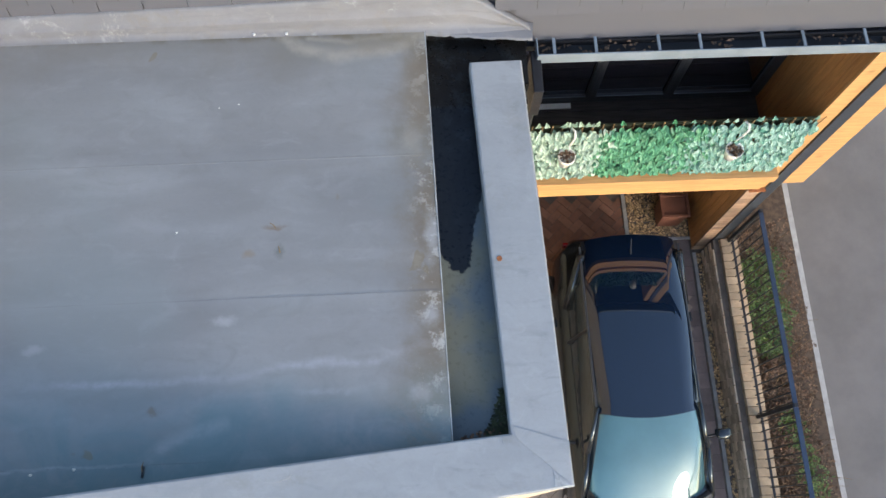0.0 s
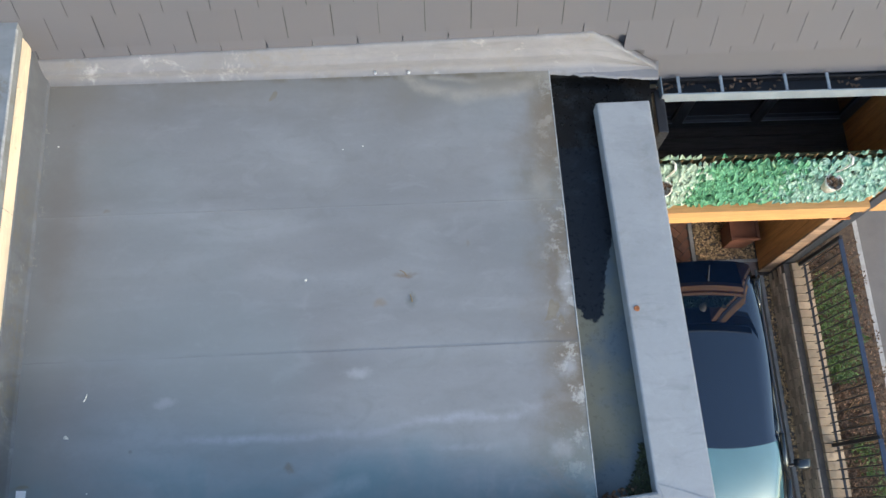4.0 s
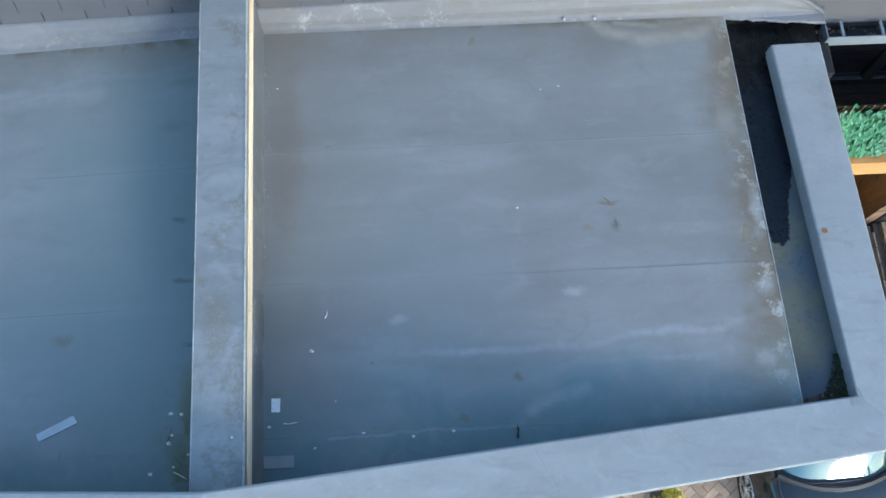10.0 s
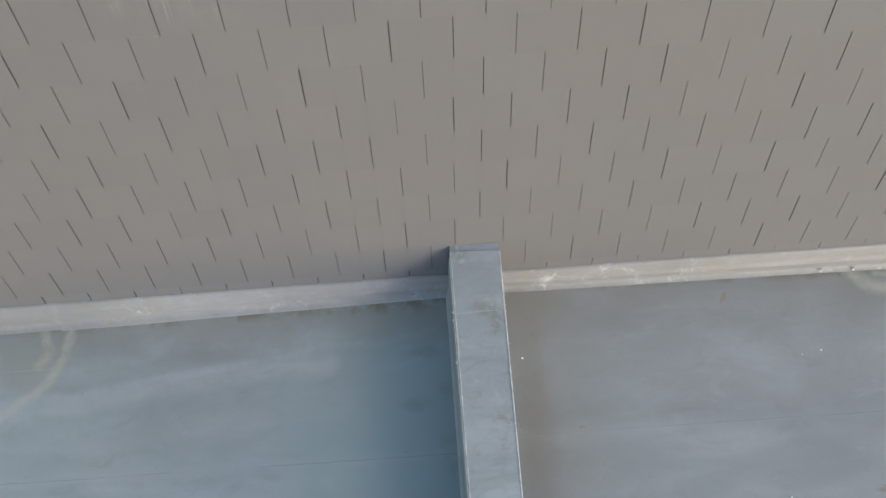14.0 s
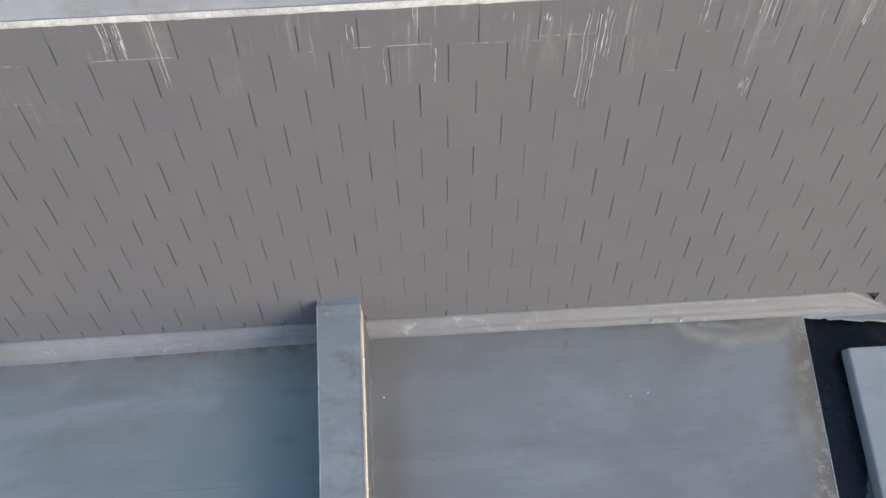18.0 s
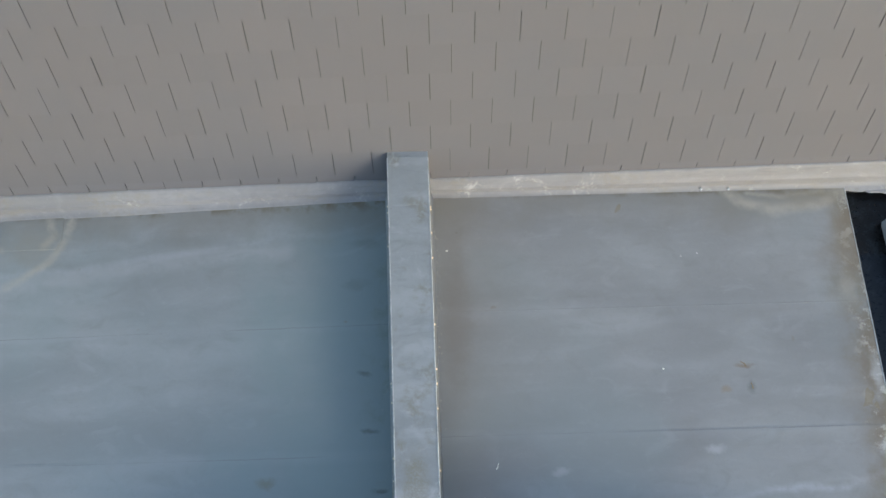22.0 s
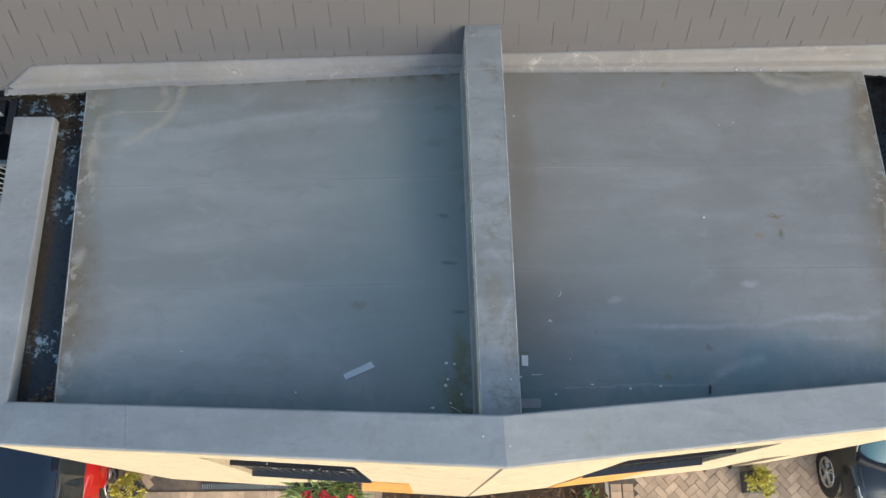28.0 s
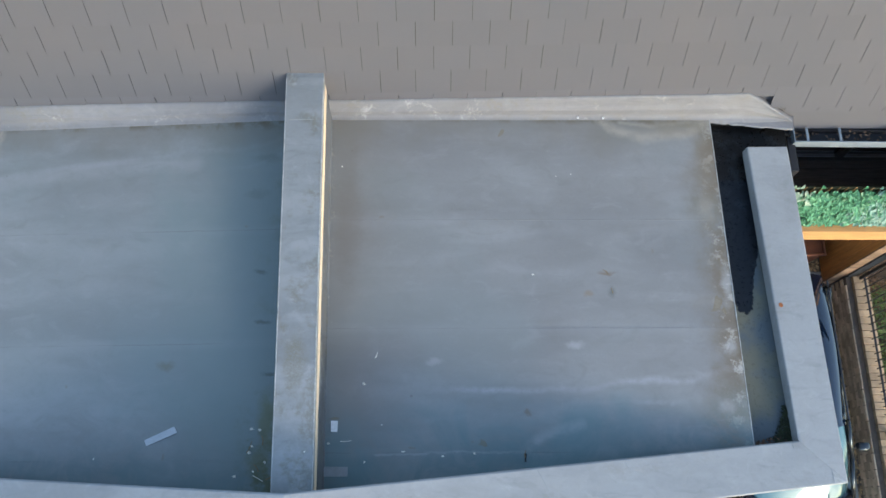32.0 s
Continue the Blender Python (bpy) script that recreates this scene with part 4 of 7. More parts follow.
for k, (f0, f1) in enumerate(((0.452, 0.490), (0.012, 0.035))):
    a, b = mix(APEX_OUT, R_OUT_F, f0), mix(APEX_OUT, R_OUT_F, f1)
    c, d = mix(APEX_IN, R_IN_F, f1), mix(APEX_IN, R_IN_F, f0)
    cope_patch("trim_%d" % (11 + k), [mix(a, d, 0.03), mix(b, c, 0.03), mix(b, c, 0.97), mix(a, d, 0.97)], 0.0012, mat_coping, "thin lap strip across a membrane coping")
for name, pts in (("trim_13", ((0.668, 0.955), (0.646, 0.975), (0.624, 0.955), (0.619, 0.84), (0.623, 0.765), (0.632, 0.742), (0.648, 0.748), (0.661, 0.80), (0.667, 0.87))), ("trim_27", ((0.996, 0.03), (0.997, 0.30), (0.990, 0.22), (0.974, 0.03))), ("trim_28", ((0.996, 0.90), (0.995, 0.962), (0.982, 0.962), (0.972, 0.83)))):
    cope_patch(name, [mix(mix(APEX_OUT, R_OUT_F, f), mix(APEX_IN, R_IN_F, f), g) for f, g in pts][::-1], 0.003, mat_edge if name == "trim_27" else mat_coping, "rounded membrane patch on a coping")
a, d = mix(R_OUT_F, R_OUT_B, 0.09), mix(R_IN_F, R_IN_B, 0.02)
cope_patch("trim_14", [mix(R_OUT_F, R_IN_F, 0.10), a, mix(a, d, 0.95), mix(R_OUT_F, R_IN_F, 0.9)], 0.003, mat_coping, "membrane corner patch on a coping")
a, d = mix(L_OUT_F, LJ_OUT, 0.27), mix(L_IN_F, LJ_IN, 0.06)
cope_patch("trim_15", [mix(L_OUT_F, L_IN_F, 0.10), mix(L_OUT_F, L_IN_F, 0.9), mix(d, a, 0.04), mix(a, d, 0.04)][::-1], 0.003, mat_coping, "membrane corner patch on a coping")


# roof decks: a sloping body, and on it lapped membrane sheets
def deck_z(x):
    return 5.681 - 0.0229 * x if x > 0 else 5.712 + 0.0485 * x


def roof_deck(name, inner, outer_f, outer_b, back_in, back_out, seams, label, material):
    """inner: (x at the front, x at the back); outer: x at front and back; seams: y of the laps at the party wall."""
    bm = B()
    low = 5.38
    xi_f, xi_b = inner
    yf = 0.0
    front = lambda x: front_y(x) + 0.315
    poly = [(xi_f, front(xi_f)), (outer_f, front(outer_f)), (outer_b, back_out), (xi_b, back_in)]
    if outer_f < xi_f:
        poly = poly[::-1]
    prism(bm, poly, [low] * 4, [deck_z(p[0]) - 0.012 for p in poly])
    ob = structure(part(name, bm, mat_party), label, "flat roof")
    laps = [yf] + list(seams) + [None]
    for i, (a, b) in enumerate(zip(laps, laps[1:])):
        bm = B()
        n = 14
        grid = []
        lift = 0.0018 * (i % 2)
        for k in range(n + 1):
            f = k / n
            xf, xb = xi_f + (outer_f - xi_f) * f, xi_b + (outer_b - xi_b) * f
            col = []
            back = back_in + (back_out - back_in) * f
            y1 = back if b is None else b + (back_out - back_in) * f * (b / back_in) + (0.006 if i % 2 else 0.0)
            y0 = front(xf) if i == 0 else a + (back_out - back_in) * f * (a / back_in) - (0.006 if i % 2 else 0.0)
            m = 8
            for j in range(m + 1):
                y = y0 + (y1 - y0) * j / m
                x = xf + (xb - xf) * (y / back)
                w = 0.006 * noise.noise(Vector((x * 1.1, y * 2.2, 3 + i))) + 0.003 * noise.noise(Vector((x * 4, y * 5, i)))
                col.append(bm.verts.new((x, y, deck_z(x) + lift + w * (0 < j < m) * 0.6)))
            grid.append(col)
        for c, d in zip(grid, grid[1:]):
            for j in range(8):
                bm.faces.new((c[j], d[j], d[j + 1], c[j + 1]))
        edge = [e for e in bm.edges if e.is_boundary]
        ext = bmesh.ops.extrude_edge_only(bm, edges=edge)
        for v in (g for g in ext["geom"] if isinstance(g, bmesh.types.BMVert)):
            v.co.z -= 0.008 + lift
        part("membrane_sheet", bm, material, ob, smooth=False)
    return ob


SEAM_R, SEAM_L = (0.438, 1.43, 2.38), (0.40, 1.31, 2.29)
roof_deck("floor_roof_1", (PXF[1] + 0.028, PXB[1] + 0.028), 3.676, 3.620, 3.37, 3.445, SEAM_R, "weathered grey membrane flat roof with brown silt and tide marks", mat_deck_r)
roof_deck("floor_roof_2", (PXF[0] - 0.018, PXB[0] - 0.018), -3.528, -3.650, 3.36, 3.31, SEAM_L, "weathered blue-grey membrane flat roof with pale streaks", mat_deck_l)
# pale worn rims of the decks over the gutters
for name, xf, xb, yb, side in (("trim_23", 3.676, 3.620, 3.44, 1), ("trim_24", -3.528, -3.650, 3.30, -1)):
    bm = B()
    rows = []
    for i in range(50):
        f = i / 49
        x, y = xf + (xb - xf) * f, front_y(xf) + 0.33 + (yb - front_y(xf) - 0.33) * f
        w = 0.006 + 0.004 * noise.noise(Vector((y * 5, side, 1))) + 0.003 * noise.noise(Vector((y * 19, side, 2)))
        z = deck_z(x)
        rows.append([bm.verts.new(q) for q in ((x - side * w, y, z), (x - side * w * 0.4, y, z + 0.005), (x + side * 0.003, y, z + 0.003), (x + side * 0.004, y, z - 0.02))])
    for r, t in zip(rows, rows[1:]):
        for i in range(3):
            bm.faces.new((r[i], t[i], t[i + 1], r[i + 1]))
    structure(part(name, bm, mat_edge), "pale worn rim of a roof membrane", "trim")
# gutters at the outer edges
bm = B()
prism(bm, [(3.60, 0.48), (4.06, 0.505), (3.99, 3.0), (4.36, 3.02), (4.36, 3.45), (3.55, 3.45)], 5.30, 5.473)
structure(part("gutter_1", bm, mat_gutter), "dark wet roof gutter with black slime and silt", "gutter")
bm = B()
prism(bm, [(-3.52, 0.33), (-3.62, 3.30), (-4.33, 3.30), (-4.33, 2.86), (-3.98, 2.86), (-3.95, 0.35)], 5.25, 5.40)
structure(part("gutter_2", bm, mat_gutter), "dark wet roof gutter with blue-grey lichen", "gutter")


# flashing against the slates: a rounded fillet with a ragged top
def slate_y(z, x):
    """The plane on which the slates lie."""
    return 4.379 + (z - 8.463) * 0.352 + 0.011 * x


def flashing(name, x0, x1, base, deck, top, turn, end_z, label):
    """Along a deck's back edge from the party wall to x1. base: y at both ends; deck, top: levels at x0 and at turn, where the top edge starts to fall to end_z."""
    bm = B()
    n = 60
    rows = []
    for k in range(n + 1):
        f = k / n
        x = x0 + (x1 - x0) * f
        g = min(1.0, (x - x0) / (turn - x0))
        y, z, hi = base[0] + (base[1] - base[0]) * f, deck[0] + (deck[1] - deck[0]) * f, top[0] + (top[1] - top[0]) * g
        if f * abs(x1 - x0) > abs(turn - x0):
            c = (x - turn) / (x1 - turn)
            hi = top[1] + (end_z - top[1]) * c
        w = 0.005 * noise.noise(Vector((x * 3, 0, 0))) + 0.003 * noise.noise(Vector((x * 11, 5, 0)))
        hi += w
        ys = slate_y(hi, x) - 0.022
        out = [(x, y - 0.03, z - 0.004), (x, y - 0.008, z + 0.010), (x, y + 0.02 + w, z + 0.022)]
        out += [(x, y + (ys - y) * 0.26, z + (hi - z) * 0.26 + w), (x, y + (ys - y) * 0.31, z + (hi - z) * 0.44), (x, y + (ys - y) * 0.36 + w, z + (hi - z) * 0.50), (x, y + (ys - y) * 0.47 - w, z + (hi - z) * 0.52), (x, y + (ys - y) * 0.60 - w, z + (hi - z) * 0.72), (x, y + (ys - y) * 0.80, z + (hi - z) * 0.87)]
        out += [(x, ys - 0.010, hi - 0.012), (x, ys + 0.002, hi), (x, ys + 0.05, hi - 0.01)]
        rows.append([bm.verts.new(q) for q in out])
    for r, s in zip(rows, rows[1:]):
        for i in range(len(r) - 1):
            bm.faces.new((r[i], s[i], s[i + 1], r[i + 1]))
    return structure(part(name, bm, mat_flash, smooth=True), label, "flashing")


flashing("trim_3", 0.150, 4.385, (3.350, 3.425), (5.675, 5.575), (5.839, 5.909), 3.90, 5.60, "pale weathered membrane flashing below a slate roof")
flashing("trim_4", -0.145, -4.385, (3.335, 3.240), (5.705, 5.510), (5.842, 5.745), -4.10, 5.54, "pale weathered membrane flashing below a slate roof")


def apron(name, poly, levels, label):
    """A membrane apron with a ragged lower edge over a gutter's head."""
    bm = B()
    (a, b, c, d) = poly
    n = 40
    rows = []
    for k in range(n + 1):
        f = k / n
        p, q = mix(a, b, f), mix(d, c, f)
        z = levels[0] + (levels[1] - levels[0]) * f
        y = p[1] + 0.02 * noise.noise(Vector((p[0] * 7, 1, 0))) + 0.012 * noise.noise(Vector((p[0] * 23, 1, 0)))
        rows.append([bm.verts.new(v) for v in ((p[0], y + 0.004, z - 0.022), (p[0], y - 0.002, z - 0.010), (p[0], y + 0.010, z), (q[0], q[1], z + 0.018))])
    for r, s in zip(rows, rows[1:]):
        for i in range(3):
            bm.faces.new((r[i], s[i], s[i + 1], r[i + 1]))
    ob = structure(part(name, bm, mat_flash), label, "flashing")
    back = B()
    box(back, min(a[0], b[0]) + 0.01, max(a[0], b[0]) - 0.01, max(a[1], b[1]) + 0.022, max(c[1], d[1]), 5.2, min(levels) - 0.022)
    part("slimy_backing", back, mat_gutter, ob)
    return ob


apron("trim_5", [(3.63, 3.385), (4.40, 3.325), (4.41, 3.46), (3.63, 3.48)], (5.580, 5.568), "pale membrane apron over a gutter head")
apron("trim_6", [(-4.42, 3.195), (-3.64, 3.225), (-3.64, 3.33), (-4.42, 3.30)], (5.505, 5.515), "pale membrane apron over a gutter head")

# the steep slate roof: a backing sheet, the top parapet and the roofs behind it
SLATE_W, SLATE_Z, FIRST_Z, SLATE_TILT, SLATE_X = 0.3027, 0.2343, 8.253, 0.017, 0.0313
bm = B()
prism(bm, [(-12, slate_y(5.42, -12) + 0.05), (12, slate_y(5.42, 12) + 0.05), (12, slate_y(5.42, 12) + 0.25), (-12, slate_y(5.42, -12) + 0.25)], 5.42, 5.44)
for v in list(bm.verts)[4:]:
    v.co.z, v.co.y = 8.45, v.co.y + 0.352 * 3.03
main_roof = structure(part("roof", bm, mat_slate), "steep grey slate roof with thin dark joints", "roof")


def ridge_y(x):
    return 4.377 + 0.0178 * x


def ridge_z(x):
    """How far the ridge coping rises along the slates."""
    return SLATE_TILT * x


bm = B()
rows = []
for k in range(73):
    x = -9 + k * 0.25
    y, z = ridge_y(x), ridge_z(x)
    w = 0.004 * noise.noise(Vector((x * 2.3, 1, 0)))
    out = ((0.03, 8.45), (-0.004, 8.494), (0.0 + w, 8.508), (0.03 + w, 8.524), (0.07, 8.541), (0.098, 8.552), (0.112, 8.556), (0.200, 8.559 + w), (0.282, 8.553), (0.290, 8.545), (0.292, 8.2))
    rows.append([bm.verts.new((x, y + d, h + z)) for d, h in out])
for r, s in zip(rows, rows[1:]):
    for i in range(len(r) - 1):
        bm.faces.new((r[i], s[i], s[i + 1], r[i + 1]))
structure(part("parapet_10", bm, mat_ridge), "grey membrane coping along the top of a slate roof", "coping")
bm = B()
rows = []
for k in range(361):
    x = -4.5 + k * 0.025
    y, z = ridge_y(x), ridge_z(x)
    w = 0.5 + 0.5 * noise.noise(Vector((x * 3.1, 2, 0))) + 0.5 * noise.noise(Vector((x * 19, 5, 0)))
    rows.append([bm.verts.new(q) for q in ((x, y + 0.01, 8.484 + z), (x, y - 0.010 - 0.004 * w, 8.486 + z - 0.008 * w), (x, y - 0.011 - 0.003 * w, 8.498 + z), (x, y + 0.004, 8.512 + z + 0.006 * w))])
for r, q in zip(rows, rows[1:]):
    for i in range(3):
        bm.faces.new((r[i], q[i], q[i + 1], r[i + 1]))
structure(part("trim_7", bm, mat_crust), "white lime crust along a drip edge", "trim")
bm = B()
prism(bm, [(-0.221, ridge_y(0) + 0.25), (0.136, ridge_y(0) + 0.25), (0.136, 9.5), (-0.221, 9.5)], 8.2, 8.554, 0.004)
structure(part("parapet_11", bm, mat_ridge), "grey membrane party coping on the upper roof", "coping")
bm = B()
box(bm, -9, -0.21, 4.45, 9.5, 8.2, 8.485)
structure(part("floor_roof_3", bm, mat_upper), "wet grey upper flat roof with brown staining", "flat roof")
bm = B()
box(bm, 0.13, 9, 4.45, 9.5, 8.2, 8.478)
structure(part("floor_roof_4", bm, mat_upper), "wet grey upper flat roof", "flat roof")
# the body of the houses behind the slates and the balconies
bm = B()
box(bm, -9, 9.2, 4.98, 9.4, 0.0, 8.19)
structure(part("wall_back", bm, mat_render), "plain rendered body of the houses", "wall")
bm = B()
prism(bm, [(-3.9, 0.5), (4.0, 0.6), (4.0, 4.97), (-3.9, 4.97)], 0.0, 5.19)
structure(part("wall_core", bm, mat_render), "plain core of the front block", "wall")
# rounded corner patches where the upper party coping meets the ridge coping
for name, x, way in (("trim_19", -0.175, 1), ("trim_20", 0.090, -1)):
    bm = B()
    y0 = ridge_y(0) + 0.268
    pts = [(x - way * 0.035, y0), (x + way * 0.085, y0)]
    pts += [(x + way * (0.085 - 0.05 * math.sin(a)) , y0 + 0.05 + 0.07 * (1 - math.cos(a))) for a in (0.0, 0.4, 0.8, 1.2, 1.5)] + [(x - way * 0.035, y0 + 0.125)]
    prism(bm, pts if way > 0 else pts[::-1], 8.545, 8.5585)
    structure(part(name, bm, mat_ridge), "rounded membrane corner patch on a coping", "membrane patch")
bm = B()
for k in range(60):
    x = -4.5 + k * 0.15
    rod(bm, (x, ridge_y(x) + 0.111, 8.5565 + ridge_z(x)), (x + 0.15, ridge_y(x + 0.15) + 0.111, 8.5565 + ridge_z(x + 0.15)), 0.0016, 5)
structure(part("trim_21", bm, mat_anthracite), "dirty lap line along a ridge coping", "trim")

# ---- balcony wing beside the front block ----
def board(bm, x0, x1, y0, y1, z0, z1):
    return box(bm, x0, x1, y0, y1, z0, z1, 0.004)


def eaves_gutter(name, x0, x1, y, label):
    """A box gutter with brackets and leaf litter, on the eaves."""
    g = thing(name, label, "gutter")
    bm = B()
    box(bm, x0, x1, y, y + 0.012, 5.375, 5.484, 0.003)
    part("front_face", bm, mat_gutter_grey, g)
    bm = B()
    box(bm, x0, x1, y + 0.012, y + 0.15, 5.375, 5.385)
    box(bm, x0, x1, y + 0.138, y + 0.15, 5.385, 5.44)
    part("trough", bm, mat_black, g, "black trough")
    bm = B()
    box(bm, x0, x0 + 0.01, y, y + 0.15, 5.375, 5.484, 0.002)
    part("stop_end", bm, mat_gutter_grey, g)
    k = 0
    lo, hi = min(x0, x1), max(x0, x1)
    x = lo + 0.12
    while x < hi:
        bm = B()
        box(bm, x, x + 0.022, y + 0.01, y + 0.15, 5.468, 5.480, 0.002)
        part("bracket", bm, mat_gutter_grey, g)
        x += 0.31 + 0.16 * (k % 2)
        k += 1
    bm = B()
    for i in range(260):
        p = (random.uniform(lo, hi), y + random.uniform(0.03, 0.13), 5.39 + random.uniform(0, 0.045))
        if noise.noise(Vector((p[0] * 1.7, 4, 0))) < -0.05:
            continue
        leaf(bm, p, (random.uniform(-1, 1), random.uniform(-1, 1), random.uniform(-0.3, 0.6)), (0, 0, 1), random.uniform(0.02, 0.05), 0.02)
    tagged(part("leaf_litter", bm, mat_brownleaf, g, "dead brown leaves"), kind="stuff")
    return g


eaves_gutter("eaves_gutter", 4.44, 9.2, 3.244, "grey metal box gutter holding dead leaves")
eaves_gutter("eaves_gutter", -9.0, -4.46, 3.04, "grey metal box gutter holding dead leaves")


def hopper(x, y, label):
    h = thing("rain_hopper", label, "downpipe")
    bm = B()
    prism(bm, [(x, y), (x + 0.075, y), (x + 0.075, y + 0.34), (x, y + 0.34)], [5.05, 5.05, 5.08, 5.08], 5.42, 0.01)
    part("box", bm, mat_black, h)
    bm = B()
    rod(bm, (x + 0.038, y + 0.10, 0.1), (x + 0.038, y + 0.10, 5.06), 0.032, 12)
    part("pipe", bm, mat_black, h)


hopper(4.40, 2.98, "black rainwater hopper under a parapet end")
hopper(-4.405, 2.86, "black rainwater hopper under a parapet end")


def patio_doors(name, x0, x1, y, z0, z1, mullions, label):
    d = thing(name, label, "door")
    bm = B()
    for a, b in ((x0, x0 + 0.07), (x1 - 0.07, x1)):
        box(bm, a, b, y - 0.05, y + 0.05, z0, z1, 0.006)
    box(bm, x0 + 0.07, x1 - 0.07, y - 0.05, y + 0.05, z1 - 0.08, z1, 0.006)
    box(bm, x0 + 0.07, x1 - 0.07, y - 0.055, y + 0.05, z0, z0 + 0.07, 0.006)
    part("frame", bm, mat_frame, d)
    cuts = [x0 + 0.07] + list(mullions) + [x1 - 0.07]
    for i, (a, b) in enumerate(zip(cuts, cuts[1:])):
        bm = B()
        for p, q in ((a, a + 0.055), (b - 0.055, b)):
            box(bm, p, q, y - 0.065, y + 0.02, z0 + 0.07, z1 - 0.08, 0.006)
        box(bm, a + 0.055, b - 0.055, y - 0.065, y + 0.02, z0 + 0.07, z0 + 0.15, 0.006)
        box(bm, a + 0.055, b - 0.055, y - 0.065, y + 0.02, z1 - 0.15, z1 - 0.08, 0.006)
        leafp = part("leaf", bm, mat_frame, d)
        bm = B()
        box(bm, a + 0.055, b - 0.055, y - 0.03, y - 0.022, z0 + 0.15, z1 - 0.15)
        part("pane", bm, mat_pane, leafp, "dark reflecting glass")
        bm = B()
        box(bm, a + 0.055, b - 0.055, y - 0.072, y - 0.066, z0 + 0.148, z0 + 0.156)
        part("bead", bm, mat_gutter_grey, leafp)
    bm = B()
    box(bm, x0, x0 + (x1 - x0) * 0.30, y - 0.13, y - 0.07, z0 + 0.0, z0 + 0.025, 0.003)
    part("threshold", bm, mat_white, d, "white threshold strip")
    return d


# near-black colour stands in for the shade under the balcony
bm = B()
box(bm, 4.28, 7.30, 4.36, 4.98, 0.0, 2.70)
structure(part("wall_carport_1", bm, mat_inside_shade), "wall below a balcony, shade put into its near-black colour", "wall")
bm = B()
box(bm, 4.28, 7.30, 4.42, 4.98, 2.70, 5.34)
structure(part("wall_balcony_1", bm, mat_inside_shade), "dark wall behind patio doors", "wall")
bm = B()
box(bm, 4.28, 7.58, 3.40, 4.98, 5.30, 5.36)
structure(part("ceiling_1", bm, mat_anthracite), "dark soffit under the eaves", "ceiling")
patio_doors("patio_door", 4.34, 7.28, 4.34, 2.80, 5.28, (5.42, 6.26), "dark framed patio doors onto a balcony")
bm = B()
box(bm, 4.28, 7.28, 3.40, 4.40, 2.62, 2.76)
balcony_floor = structure(part("floor_balcony_1", bm, mat_anthracite), "dark decked balcony floor", "floor")
for i in range(6):
    bm = B()
    board(bm, 4.30, 7.27, 3.46 + i * 0.145, 3.46 + i * 0.145 + 0.138, 2.762, 2.785)
    part("decking_board", bm, mat_decking, balcony_floor)

# timber beam carrying the balcony
beam = thing("balcony_beam", "orange stained timber beam below an ivy screen", "beam")
bm = B()
box(bm, 4.30, 7.29, 3.27, 3.395, 2.79, 2.93, 0.008)
part("top_rail", bm, mat_beam, beam)
bm = B()
box(bm, 4.30, 7.25, 3.31, 3.39, 2.52, 2.785, 0.006)
part("fascia", bm, mat_beam, beam)

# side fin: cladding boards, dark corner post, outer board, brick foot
fin = structure(part("wall_fin_1", box(B(), 7.32, 7.575, 3.475, 4.98, 0.0, 5.36), mat_inside_shade), "timber clad side wall of a balcony", "wall")
y = 3.475
while y < 4.95:
    bm = B()
    board(bm, 7.295, 7.318, y, min(y + 0.118, 4.95), 0.02, 5.30)
    part("cladding_board", bm, mat_cedar, fin)
    y += 0.123
bm = B()
board(bm, 7.285, 7.449, 3.445, 3.472, 2.22, 5.42)
part("front_board", bm, mat_beam, fin)
bm = B()
box(bm, 7.452, 7.580, 3.425, 3.472, 0.0, 5.42, 0.004)
part("corner_post", bm, mat_anthracite, fin, "dark grey metal corner post")
bm = B()
board(bm, 7.584, 7.840, 3.445, 3.475, 2.33, 5.42)
part("outer_board", bm, mat_beam, fin)
bm = B()
box(bm, 7.578, 7.835, 3.476, 4.98, 2.33, 5.36)
part("outer_cladding", bm, mat_cedar, fin)
for i in range(29):
    bm = B()
    box(bm, 7.285, 7.448, 3.446, 3.473, i * 0.075 + 0.005, i * 0.075 + 0.070, 0.003)
    part("brick", bm, mat_fin_brick, fin)
bm = B()
box(bm, 7.27, 7.46, 3.40, 3.474, 2.19, 2.215, 0.004)
part("drip_cap", bm, mat_rust, fin, "brown metal drip cap")


